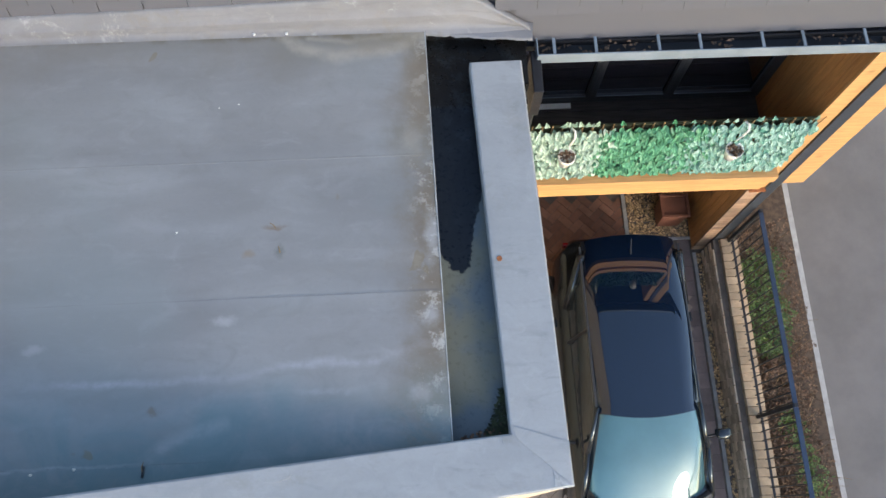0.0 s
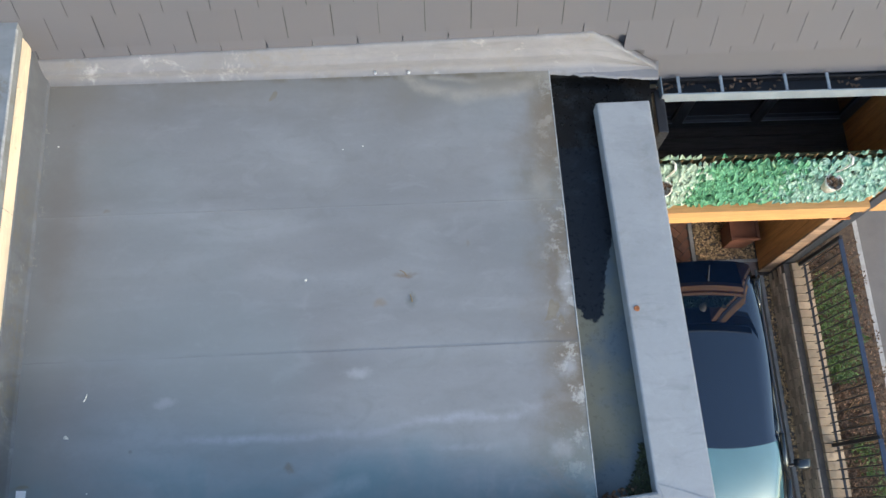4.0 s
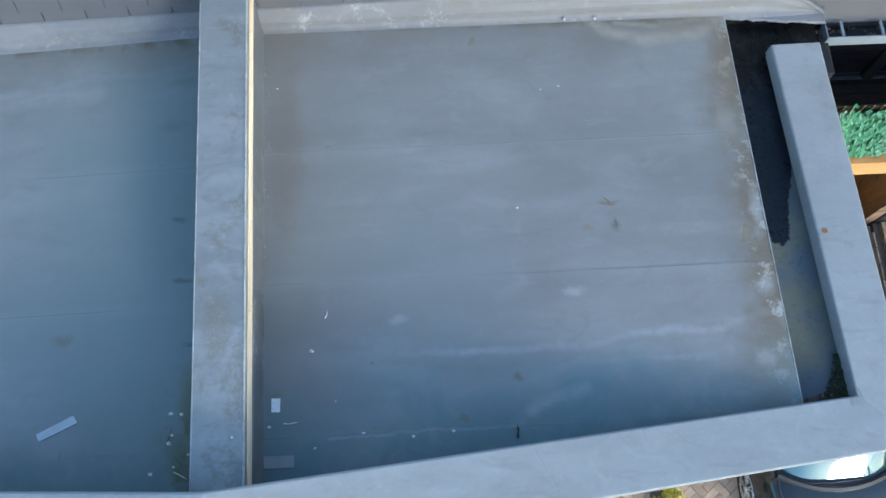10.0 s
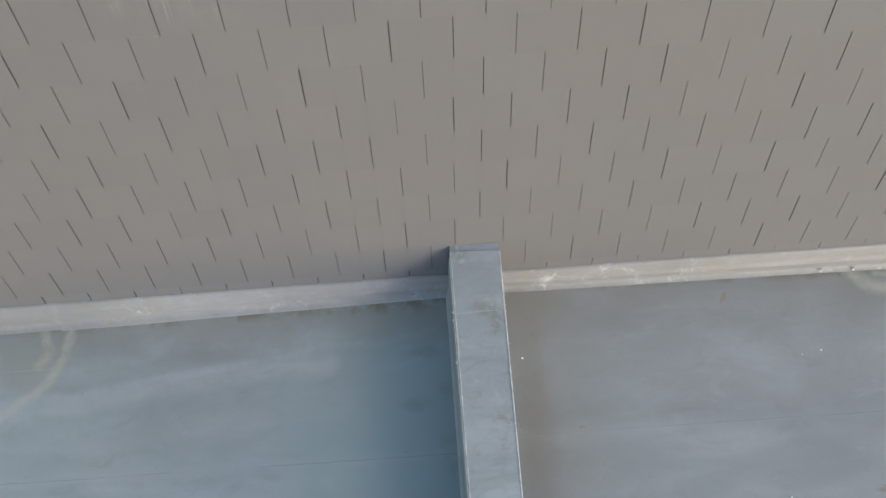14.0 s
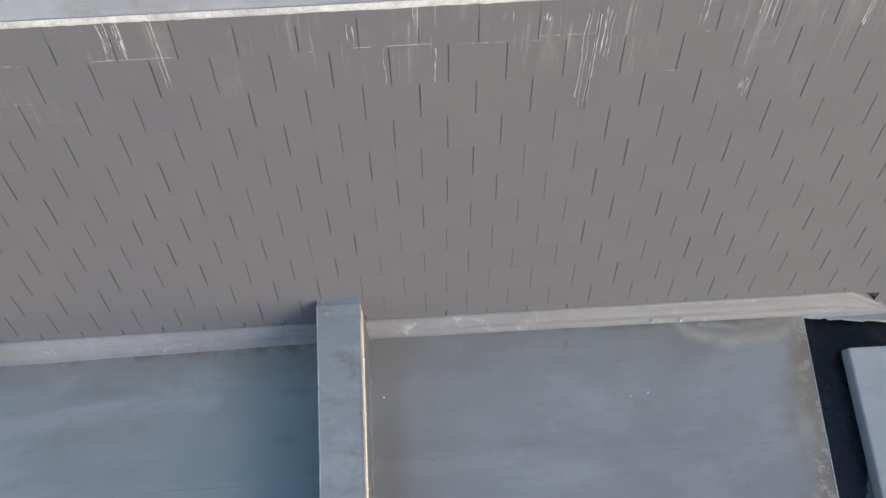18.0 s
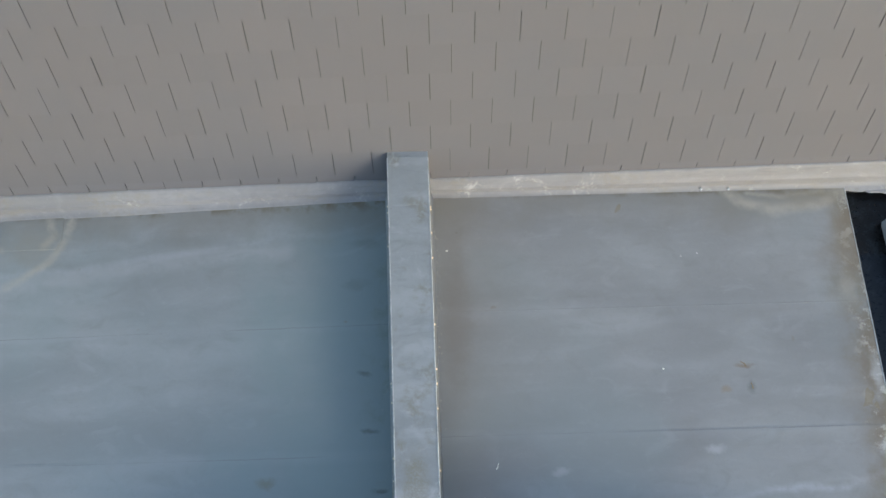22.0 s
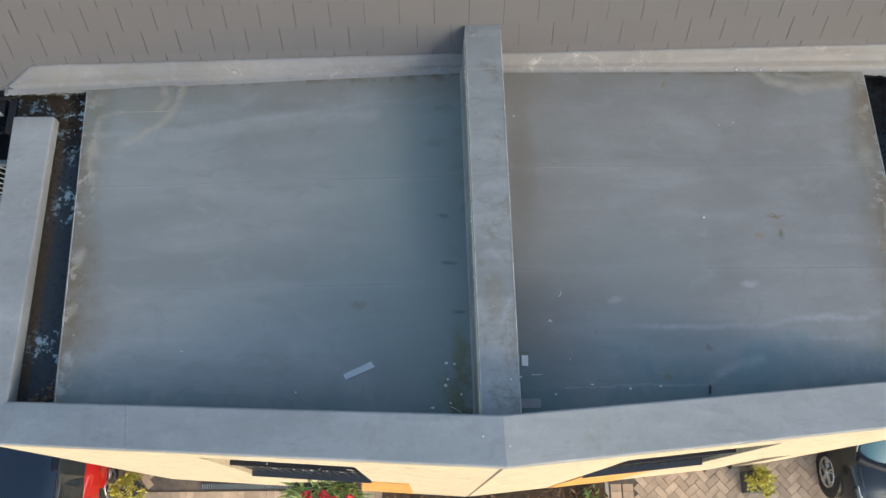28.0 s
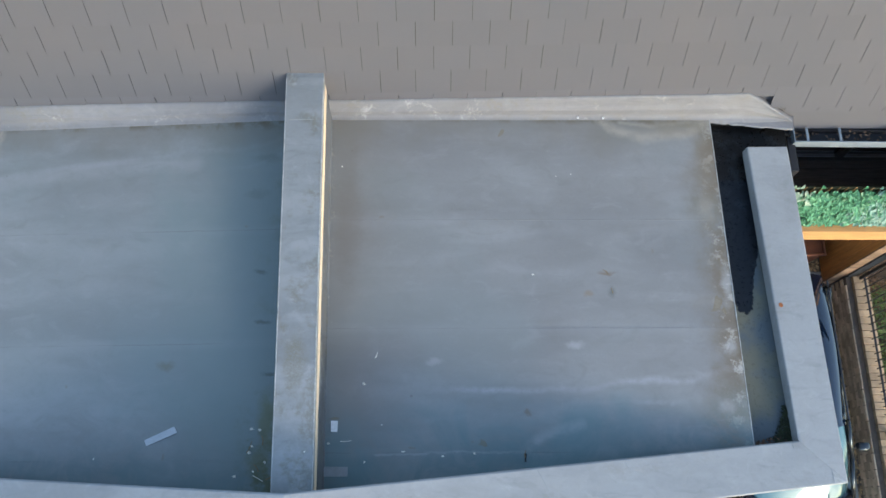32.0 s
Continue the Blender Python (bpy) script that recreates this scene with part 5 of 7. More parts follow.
# ivy screen
def ivy_screen():
    s = thing("ivy_screen", "artificial ivy screen, partly faded, on a balcony front", "screen")
    bm = B()
    for i in range(32):
        x = 4.32 + i * 0.094
        rod(bm, (x, 3.43, 2.90), (x + 0.10, 3.425, 3.97), 0.006, 5)
        rod(bm, (x + 0.10, 3.42, 2.90), (x, 3.425, 3.97), 0.006, 5)
    part("trellis", bm, mat_twig, s, "brown willow trellis")
    bm = B()
    box(bm, 4.30, 7.29, 3.435, 3.455, 2.90, 3.93)
    part("backing", bm, mat_darkmoss, s, "dark mesh backing")

    def zone(x):
        e = x + 0.22 * noise.noise(Vector((x * 3, 7, 0))) + random.uniform(-0.22, 0.22)
        return "pale" if e < 5.28 else ("green" if e < 6.22 else "blue")

    mats = {"pale": mat_ivy_pale, "green": mat_ivy_green, "blue": mat_ivy_blue}
    meshes = {}
    for key, m in mats.items():
        bm = B()
        leaf(bm, (0, 0, 0), (0, -0.35, -1), (0, -1, 0.2), 0.085, 0.052, 0.22)
        ob = part("leaf", bm, m)
        meshes[key] = ob.data
        bpy.data.objects.remove(ob)
    rest = {k: B() for k in mats}
    for i in range(4300):
        x, z = random.uniform(4.30, 7.27), random.uniform(2.88, 3.95)
        d = 3.415 - 0.05 * random.random()
        z += 0.03 * noise.noise(Vector((x * 5, 0, 0)))
        k = zone(x)
        if i < 290:
            ob = new("leaf", meshes[k])
            ob.location = (x, d - 0.02, z)
            ob.rotation_euler = (random.uniform(-0.5, 0.3), random.uniform(-0.9, 0.9), random.uniform(-0.7, 0.7))
            ob.scale = [random.uniform(0.7, 1.15)] * 3
            ob.parent = s
        else:
            leaf(rest[k], (x, d, z), (random.uniform(-0.8, 0.8), -random.uniform(0.2, 0.9), -0.8), (random.uniform(-0.4, 0.4), -0.8, random.uniform(0.3, 1.2)), random.uniform(0.055, 0.100), random.uniform(0.034, 0.056))
    for i in range(60):   # sprigs standing up along the top
        x = random.uniform(4.3, 7.25)
        if x > 5.2 and random.random() < 0.85:
            continue
        leaf(rest[zone(x)], (x, 3.42, 3.95), (random.uniform(-0.4, 0.4), -0.2, 1), (0, -1, 0), random.uniform(0.07, 0.13), 0.055)
    for k, bm in rest.items():
        tagged(part("leaf_mass", bm, mats[k], s), kind="stuff")


ivy_screen()


def hanging_pot(x, y, z):
    p = thing("hanging_pot", "white pot of dry brown plants hooked on an ivy screen", "plant pot", "pots on the ivy screen")
    bm = B()
    lathe(bm, [(0.052, 0), (0.078, 0.13), (0.085, 0.15), (0.085, 0.165), (0.077, 0.165), (0.070, 0.13)], (x, y, z - 0.12), 24)
    part("pot", bm, mat_pot, p, smooth=True)
    bm = B()
    for i in range(60):
        a, r = random.uniform(0, 6.28), 0.062 * math.sqrt(random.random())
        leaf(bm, (x + r * math.cos(a), y + r * math.sin(a), z + 0.015 + random.uniform(0, 0.03)), (math.cos(a * 3), math.sin(a * 5), 0.5), (0, 0, 1), 0.04, 0.02)
    tagged(part("dry_plant", bm, mat_brownleaf, p, "dead brown plant"), kind="stuff")
    bm = B()
    pts = [(x + 0.02, y + 0.09, z + 0.03), (x + 0.03, y + 0.06, z + 0.22), (x + 0.035, y + 0.05, z + 0.34), (x + 0.03, y + 0.09, z + 0.38), (x + 0.01, y + 0.13, z + 0.36)]
    for a, b in zip(pts, pts[1:]):
        rod(bm, a, b, 0.010, 8)
    part("hook", bm, mat_white, p, "white hook")


hanging_pot(6.562, 3.27, 3.62)
hanging_pot(4.955, 3.27, 3.60)

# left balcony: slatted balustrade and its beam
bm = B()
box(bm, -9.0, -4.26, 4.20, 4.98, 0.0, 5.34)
structure(part("wall_balcony_2", bm, mat_inside_shade), "dark wall behind patio doors", "wall")
bm = B()
box(bm, -9.0, -4.30, 3.25, 4.98, 5.30, 5.36)
structure(part("ceiling_2", bm, mat_anthracite), "dark soffit under the eaves", "ceiling")
patio_doors("patio_door", -7.2, -4.32, 4.15, 2.80, 5.28, (-6.2, -5.3), "dark framed patio doors onto a balcony")
bm = B()
box(bm, -9.0, -4.28, 3.25, 4.20, 2.62, 2.76)
structure(part("floor_balcony_2", bm, mat_anthracite), "dark decked balcony floor", "floor")
rail = thing("balustrade", "black balustrade with slanting slats on a balcony", "railing")
bm = B()
box(bm, -8.0, -4.30, 3.24, 3.30, 3.80, 3.86, 0.006)
part("top_rail", bm, mat_gutter_grey, rail, "grey top rail")
bm = B()
box(bm, -8.0, -4.30, 3.22, 3.30, 2.78, 2.86, 0.006)
part("bottom_rail", bm, mat_gutter_grey, rail)
x = -7.95
while x < -4.7:
    bm = B()
    rod(bm, (x, 3.27, 3.80), (x + 0.55, 3.27, 2.86), 0.0075, 6)
    part("slat", bm, mat_white, rail, "pale slat")
    x += 0.16
bm = B()
box(bm, -8.0, -4.30, 3.285, 3.292, 2.86, 3.80)
part("backing_panel", bm, mat_mesh, rail, "black mesh panel")
beam2 = thing("balcony_beam", "orange stained timber beam below a balcony", "beam")
bm = B()
box(bm, -8.0, -4.30, 3.19, 3.26, 2.64, 2.76, 0.008)
part("top_rail", bm, mat_beam, beam2)
bm = B()
box(bm, -8.0, -4.30, 3.17, 3.25, 2.40, 2.595, 0.006)
part("fascia", bm, mat_beam, beam2)
bm = B()
box(bm, -9.0, -7.6, 3.5, 4.2, 0.0, 2.6)
structure(part("wall_carport_2", bm, mat_cedar), "orange timber clad wall under a balcony", "wall")


def hanging_basket(x, y, z):
    p = thing("hanging_basket", "hanging basket with a trailing striped spider plant", "plant basket")
    bm = B()
    rod(bm, (x + 0.3, y + 0.14, z + 0.62), (x + 0.02, y, z + 0.62), 0.008, 6)
    rod(bm, (x + 0.3, y + 0.14, z + 0.30), (x + 0.02, y, z + 0.62), 0.006, 6)
    part("bracket", bm, mat_black, p)
    bm = B()
    for k in range(3):
        a = k * 2.094
        rod(bm, (x, y, z + 0.60), (x + 0.14 * math.cos(a), y + 0.14 * math.sin(a), z + 0.16), 0.003, 5)
    part("chain", bm, mat_black, p)
    bm = B()
    lathe(bm, [(0.05, 0), (0.12, 0.06), (0.15, 0.16), (0.14, 0.16)], (x, y, z), 16)
    part("basket", bm, mat_twig, p, smooth=True)
    bm = B()
    for i in range(130):
        a, r = random.uniform(0, 6.28), random.uniform(0, 0.12)
        e = random.uniform(-0.7, 0.8)
        leaf(bm, (x + r * math.cos(a), y + r * math.sin(a), z + 0.16), (math.cos(a), math.sin(a), e), (0, 0, 1), random.uniform(0.12, 0.28), 0.022, 0.1)
    tagged(part("foliage", bm, mat_spider, p, "pale green striped leaves"), kind="stuff")


hanging_basket(-6.22, 2.98, 1.25)


# ---- windows in the front wall ----
def tall_window(name, x0, x1, z0, z1, label, blind):
    w = tagged(new(name), label, "window", kind="structure")
    f = lambda x: front_y(x) + 0.17
    slope = (front_y(x1) - front_y(x0)) / (x1 - x0)
    bm = B()

    def slab(bm, a, b, d0, d1, lo, hi):
        prism(bm, [(a, f(a) + d0), (b, f(b) + d0), (b, f(b) + d1), (a, f(a) + d1)], lo, hi, 0.004)

    slab(bm, x0, x0 + 0.07, -0.03, 0.05, z0, z1), slab(bm, x1 - 0.07, x1, -0.03, 0.05, z0, z1)
    slab(bm, x0 + 0.07, x1 - 0.07, -0.03, 0.05, z1 - 0.07, z1), slab(bm, x0 + 0.07, x1 - 0.07, -0.03, 0.05, z0, z0 + 0.08)
    m = (x0 + x1) / 2
    slab(bm, m - 0.04, m + 0.04, -0.035, 0.05, z0 + 0.08, z1 - 0.07)
    slab(bm, x0 + 0.07, m - 0.04, -0.03, 0.05, z0 + 1.05, z0 + 1.12), slab(bm, m + 0.04, x1 - 0.07, -0.03, 0.05, z0 + 1.05, z0 + 1.12)
    part("window_frame", bm, mat_frame, w)
    for a, b in ((x0 + 0.07, m - 0.04), (m + 0.04, x1 - 0.07)):
        for lo, hi in ((z0 + 0.08, z0 + 1.05), (z0 + 1.12, z1 - 0.07)):
            bm = B()
            slab(bm, a, b, 0.0, 0.008, lo, hi)
            part("pane", bm, mat_pane, w)
        bm = B()
        slab(bm, a + 0.03, b - 0.03, -0.050, -0.034, z0 + 0.085, z0 + 0.100)
        part("bead", bm, mat_white, w, "white bead")
    bm = B()
    slab(bm, x0 + 0.004, x1 - 0.004, -0.195, -0.031, z0 + 0.002, z0 + 0.022)
    part("window_sill", bm, mat_anthracite, w)
    bm = B()
    slab(bm, x0 + 0.05, x1 - 0.05, 0.20, 0.23, z0, z1)
    part("dark_room", bm, mat_inside_shade, w)
    # guard rail of flat black bars in front of the pane
    g = part("guard_rail", box(B(), 0, 0.001, 0, 0.001, z0, z0 + 0.001), mat_black, w)
    n = 12
    for i in range(n + 1):
        x = x0 + 0.04 + (x1 - x0 - 0.08) * i / n
        bm = B()
        slab(bm, x - 0.008, x + 0.008, -0.135, -0.115, z0 + 0.03, z0 + 1.05)
        part("bar", bm, mat_anthracite, g)
    bm = B()
    slab(bm, x0, x1, -0.150, -0.100, z0 + 1.05, z0 + 1.09)
    part("top_bar", bm, mat_black, g)
    return w


tall_window("window_1", *WIN_R, "tall dark window with a black guard rail", True)
tall_window("window_2", *WIN_L, "tall dark window with a black guard rail and flowers", True)
for nm, (a, b, lo, hi) in (("trim_8", PANEL_R), ("trim_9", (-1.55, -0.70, 0.30, 2.90))):
    bm = B()
    prism(bm, [(a, front_y(a) - 0.014), (b, front_y(b) - 0.014), (b, front_y(b) + 0.02), (a, front_y(a) + 0.02)], lo, hi, 0.004)
    structure(part(nm, bm, mat_panel), "orange timber panel below a window", "panel")
bm = B()
prism(bm, [(DOOR_R[0], front_y(3.6) + 0.27), (DOOR_R[1], front_y(3.95) + 0.27), (DOOR_R[1], 0.6), (DOOR_R[0], 0.6)], 0.0, 2.11)
structure(part("door_1", bm, mat_anthracite), "dark grey front door deep in a reveal", "door")

# window box with red flowers, below the left window
wb = thing("window_box", "window box with red flowers and striped leaves", "planter")
bm = B()
box(bm, -2.05, -1.25, -0.36, -0.15, 2.48, 2.66, 0.01)
part("trough", bm, mat_darkpot, wb)
bm = B()
for i in range(240):
    x = random.uniform(-2.05, -1.25)
    leaf(bm, (x, random.uniform(-0.34, -0.17), 2.65), (random.uniform(-1, 1), random.uniform(-1.1, 0.3), random.uniform(0.0, 1.1)), (0, 0, 1), random.uniform(0.10, 0.26), 0.024, 0.1)
tagged(part("foliage", bm, mat_spider, wb, "pale green striped leaves"), kind="stuff")
bm = B()
for c in range(7):
    cx, cy, cz = random.uniform(-1.95, -1.30), random.uniform(-0.42, -0.22), random.uniform(2.74, 2.90)
    for i in range(16):
        v = Vector((random.gauss(0, 1), random.gauss(0, 1), random.gauss(0.4, 0.8))).normalized()
        leaf(bm, Vector((cx, cy, cz)) + v * 0.02, v, (0, 0.3, 1), 0.045, 0.04)
tagged(part("bloom_mass", bm, mat_redflower, wb, "red flower heads"), kind="stuff")


# tangled pale wire on the guard rail of the other window
bm = B()
for k in range(9):
    x = WIN_L[0] + 0.25 + 0.12 * k
    pts = []
    for j in range(9):
        u = j / 8
        px = x + 0.30 * (u - 0.5) + 0.05 * noise.noise(Vector((k * 3.1, u * 4, 1)))
        pts.append((px, front_y(px) + 0.035 + 0.05 * noise.noise(Vector((k, u * 5, 2))), WIN_L[2] + 1.00 + 0.20 * abs(noise.noise(Vector((k * 1.7, u * 6, 3))))))
    tube(bm, pts, 0.0026, 5)
tagged(part("light_string", bm, mat_white), "pale tangled wire of small lights on a guard rail", "string lights")


# ---- ground along the front ----
bm = B()
prism(bm, [(-1.15, -2.0), (2.06, -2.0), (2.06, front_y(2.06) - 0.01), (0.07, front_y(0.07) - 0.01), (-1.15, front_y(-1.15) - 0.01)], -0.02, 0.02)
bed = structure(part("planting_bed", bm, mat_soil), "brown mulched bed below the front wall", "flower bed")
bm = B()
for i in range(1500):
    x, y = random.uniform(-1.1, 2.03), random.uniform(-1.3, -0.12)
    if y > front_y(x) - 0.03:
        continue
    a = random.uniform(0, 6.28)
    leaf(bm, (x, y, 0.02 + random.uniform(0, 0.10)), (math.cos(a), math.sin(a), random.uniform(-0.2, 0.9)), (0, 0, 1), random.uniform(0.04, 0.14), random.uniform(0.01, 0.035))
tagged(part("dead_leaves", bm, mat_brownleaf, bed), kind="stuff")
bm = B()
for i in range(160):
    x, y = 1.85 + random.gauss(0, 0.12), -0.42 + random.gauss(0, 0.12)
    a = random.uniform(0, 6.28)
    if x < 2.05:
        leaf(bm, (x, y, 0.03 + random.uniform(0, 0.15)), (math.cos(a), math.sin(a), random.uniform(0, 1)), (0, 0, 1), random.uniform(0.04, 0.10), 0.04)
tagged(part("green_leaves", bm, mat_hedge, bed), kind="stuff")
bm = B()
box(bm, 2.062, 2.112, -2.0, -0.03, -0.05, 0.03, 0.006)
structure(part("kerb_edging", bm, mat_kerb), "pale concrete edging beside a bed", "edging")


def potted_shrub(x, y, r, h, leafmat, label, square=True):
    p = thing("potted_shrub", label, "potted plant")
    bm = B()
    if square:
        prism(bm, [(x - r, y - r), (x + r, y - r), (x + r, y + r), (x - r, y + r)], 0.0, 0.26, 0.012)
    else:
        lathe(bm, [(r * 0.7, 0), (r, 0.24), (r * 1.05, 0.26), (r * 0.9, 0.26)], (x, y, 0), 20)
    part("pot", bm, mat_darkpot, p)
    bm = B()
    for i in range(26):
        a = random.uniform(0, 6.28)
        rod(bm, (x, y, 0.2), (x + h * 0.8 * math.cos(a) * random.random(), y + h * 0.8 * math.sin(a) * random.random(), 0.3 + h * random.random()), 0.004, 4)
    part("stems", bm, mat_twig, p)
    bm = B()
    for c in range(30):
        a, k = random.uniform(0, 6.28), math.sqrt(random.random())
        c0 = Vector((x + h * 0.75 * k * math.cos(a), y + h * 0.75 * k * math.sin(a), 0.30 + h * random.uniform(0.2, 1.0) * (1.1 - 0.5 * k)))
        for i in range(22):
            v = Vector((random.gauss(0, 1), random.gauss(0, 1), random.gauss(0.5, 0.8))).normalized()
            leaf(bm, c0 + v * random.uniform(0.0, 0.05), v, (0, 0, 1), random.uniform(0.025, 0.05), random.uniform(0.015, 0.028))
    tagged(part("foliage", bm, leafmat, p), kind="stuff")


potted_shrub(4.20, -0.06, 0.15, 0.24, mat_yellowleaf, "yellow-green shrub in a dark square pot on paving")
potted_shrub(-4.66, -0.12, 0.14, 0.30, mat_yellowleaf, "yellow flowering shrub in a dark pot on paving", False)
bm = B()
box(bm, -3.76, -2.20, -0.105, -0.02, -0.03, 0.006)
drain = tagged(part("drain_channel", bm, mat_black), "black slotted drain along a wall foot", "drain")
for i in range(60):
    bm = B()
    box(bm, -3.75 + i * 0.026, -3.738 + i * 0.026, -0.10, -0.025, 0.006, 0.014)
    part("grate_bar", bm, mat_gutter_grey, drain)

# carport ground: gravel, planter, edgings
bm = B()
prism(bm, [(6.46, 3.64), (7.28, 3.64), (7.28, 4.35), (6.46, 4.35)], -0.02, 0.008)
gravel = structure(part("gravel_bed", bm, mat_sand), "golden gravel bed under a balcony", "gravel")


def pebbles(x0, x1, y0, y1, n, parent):
    bm = B()
    for i in range(n):
        c = Vector((random.uniform(x0, x1), random.uniform(y0, y1), 0.010 + 0.01 * random.random()))
        r = random.uniform(0.010, 0.020)
        top, bot = bm.verts.new(c + Vector((0, 0, r * 0.7))), bm.verts.new(c - Vector((0, 0, r * 0.7)))
        a0 = random.uniform(0, 6)
        ring = [bm.verts.new(c + Vector((math.cos(a0 + k * 1.257) * r * random.uniform(0.8, 1.3), math.sin(a0 + k * 1.257) * r, 0))) for k in range(5)]
        for k in range(5):
            bm.faces.new((ring[k], ring[(k + 1) % 5], top)), bm.faces.new((ring[(k + 1) % 5], ring[k], bot))
    tagged(part("pebbles", bm, mat_gravel, parent), kind="stuff")


pebbles(6.47, 7.28, 3.65, 4.34, 1500, gravel)
bm = B()
box(bm, 6.40, 6.455, 3.62, 4.35, -0.03, 0.02, 0.004)
box(bm, 6.455, 7.30, 3.60, 3.638, -0.03, 0.02, 0.004)
structure(part("kerb_edging", bm, mat_kerb), "pale concrete edging round gravel", "edging")
planter = thing("planter", "terracotta coloured square planter standing on gravel", "planter")
bm = B()
prism(bm, [(6.82, 3.78), (7.17, 3.78), (7.17, 4.08), (6.82, 4.08)], 0.0, 0.45, 0.012)
for v in bm.verts:
    k = 1 - 0.14 * (0.45 - v.co.z) / 0.45
    v.co.x, v.co.y = 6.995 + (v.co.x - 6.995) * k, 3.93 + (v.co.y - 3.93) * k
part("body", bm, mat_terracotta, planter)
bm = B()
for a in (box(bm, 6.80, 7.19, 3.76, 3.80, 0.44, 0.485, 0.006), box(bm, 6.80, 7.19, 4.06, 4.10, 0.44, 0.485, 0.006), box(bm, 6.80, 6.84, 3.80, 4.06, 0.44, 0.485, 0.006), box(bm, 7.15, 7.19, 3.80, 4.06, 0.44, 0.485, 0.006)):
    pass
part("rim", bm, mat_terracotta, planter)
bm = B()
box(bm, 6.84, 7.15, 3.80, 4.06, 0.43, 0.46)
part("lid", bm, mat_terracotta, planter, "flat brown lid")

bm = B()
prism(bm, [(-7.32, 3.32), (-7.02, 3.32), (-7.02, 3.72), (-7.32, 3.72)], -0.02, 0.010)
gravel_2 = structure(part("gravel_bed", bm, mat_sand), "golden gravel bed under a balcony", "gravel")
pebbles(-7.31, -7.03, 3.33, 3.71, 320, gravel_2)
bm = B()
box(bm, -7.50, -7.335, -3.0, 4.15, -0.02, 0.34, 0.008)
structure(part("wall_boundary_2", bm, mat_block), "low brown brick wall beside a drive", "wall")

# boundary: gravel strip, low block wall with coping, railings, hedge, kerb
bm = B()
box(bm, 7.345, 7.415, -6.0, 3.40, -0.03, 0.006)
strip = structure(part("gravel_strip", bm, mat_sand), "narrow gravel strip beside a low wall", "gravel")
pebbles(7.35, 7.412, -1.2, 3.38, 620, strip)
bm = B()
box(bm, 7.295, 7.343, -6.0, 3.40, -0.03, 0.02, 0.004)
structure(part("kerb_edging", bm, mat_kerb), "grey concrete edging along a drive", "edging")
bm = B()
box(bm, 7.436, 7.72, -6.0, 3.42, -0.40, 0.465)
bwall = structure(part("wall_boundary", bm, mat_sand), "low buff brick boundary wall with railings", "wall")
bm = B()
box(bm, 7.74, 8.78, -30, 30, -0.40, -0.10)
verge = structure(part("verge", bm, mat_soil), "mulched planting strip behind a kerb", "verge")
bm = B()
prism(bm, [(8.785, -30), (8.875, -30), (8.955, 30), (8.865, 30)], -0.42, -0.23)
structure(part("kerb", bm, mat_kerb), "pale concrete kerb beside a road", "kerb")


def railings(x, y0, y1, z0, z1):
    r = thing("railings", "blue-black iron railings on a low wall", "railing")
    bm = B()
    box(bm, x - 0.028, x + 0.028, y0, y1, z1 - 0.012, z1, 0.003)
    part("top_rail", bm, mat_rail, r)
    bm = B()
    box(bm, x - 0.015, x + 0.015, y0, y1, z0 + 0.10, z0 + 0.11)
    part("bottom_rail", bm, mat_black, r)
    first = part("bar", rod(B(), (0, 0, z0 + 0.02), (0, 0, z1 - 0.012), 0.008, 6), mat_black, r)
    first.location = (x, y1 - 0.08, 0)
    y = y1 - 0.19
    while y > y0:
        ob = new("bar", first.data)
        ob.location, ob.parent = (x, y, 0), r
        y -= 0.11
    for py in (y1 - 0.02, 1.078, -1.25):
        bm = B()
        box(bm, x - 0.022, x + 0.022, py - 0.022, py + 0.022, z0 - 0.02, z1 + 0.02, 0.003)
        part("post", bm, mat_black, r)


railings(7.623, -2.6, 3.40, 0.539, 1.627)


def hedge():
    h = thing("hedge", "low hedge, green at one end and bare brown at the other", "hedge")
    bm = B()
    for i in range(170):
        x, y = random.uniform(7.85, 8.6), random.uniform(-1.6, 3.7)
        rod(bm, (x, y, -0.1), (x + random.uniform(-0.15, 0.15), y + random.uniform(-0.2, 0.2), random.uniform(0.1, 0.5)), 0.006, 4, 0.002)
    tagged(part("twig_mass", bm, mat_twig, h, "bare brown twigs"), kind="stuff")
    green, brown = B(), B()
    for c in range(1300):
        x, y = random.uniform(7.80, 8.58), random.uniform(-1.6, 3.75)
        z = -0.08 + random.random() * (0.42 if y > 1.6 else 0.30)
        alive = noise.noise(Vector((x * 2, y * 1.3, 2))) + (0.55 if 1.9 < y < 3.3 and x < 8.4 else -0.28)
        for i in range(13):
            v = Vector((random.gauss(0, 1), random.gauss(0, 1), random.gauss(0.5, 0.8))).normalized()
            leaf(green if alive > 0 else brown, Vector((x, y, z)) + v * 0.04, v, (0, 0, 1), random.uniform(0.022, 0.042), random.uniform(0.014, 0.026))
    tagged(part("green_leaves", green, mat_hedge, h), kind="stuff")
    tagged(part("brown_leaves", brown, mat_brownleaf, h), kind="stuff")


hedge()

# ---- cars ----
def curve(points, s):
    """Smooth interpolation of (s, value) pairs."""
    for (a, va), (b, vb) in zip(points, points[1:]):
        if a <= s <= b:
            k = (s - a) / (b - a)
            k = k * k * (3 - 2 * k)
            return va + (vb - va) * k
    return points[0][1] if s < points[0][0] else points[-1][1]


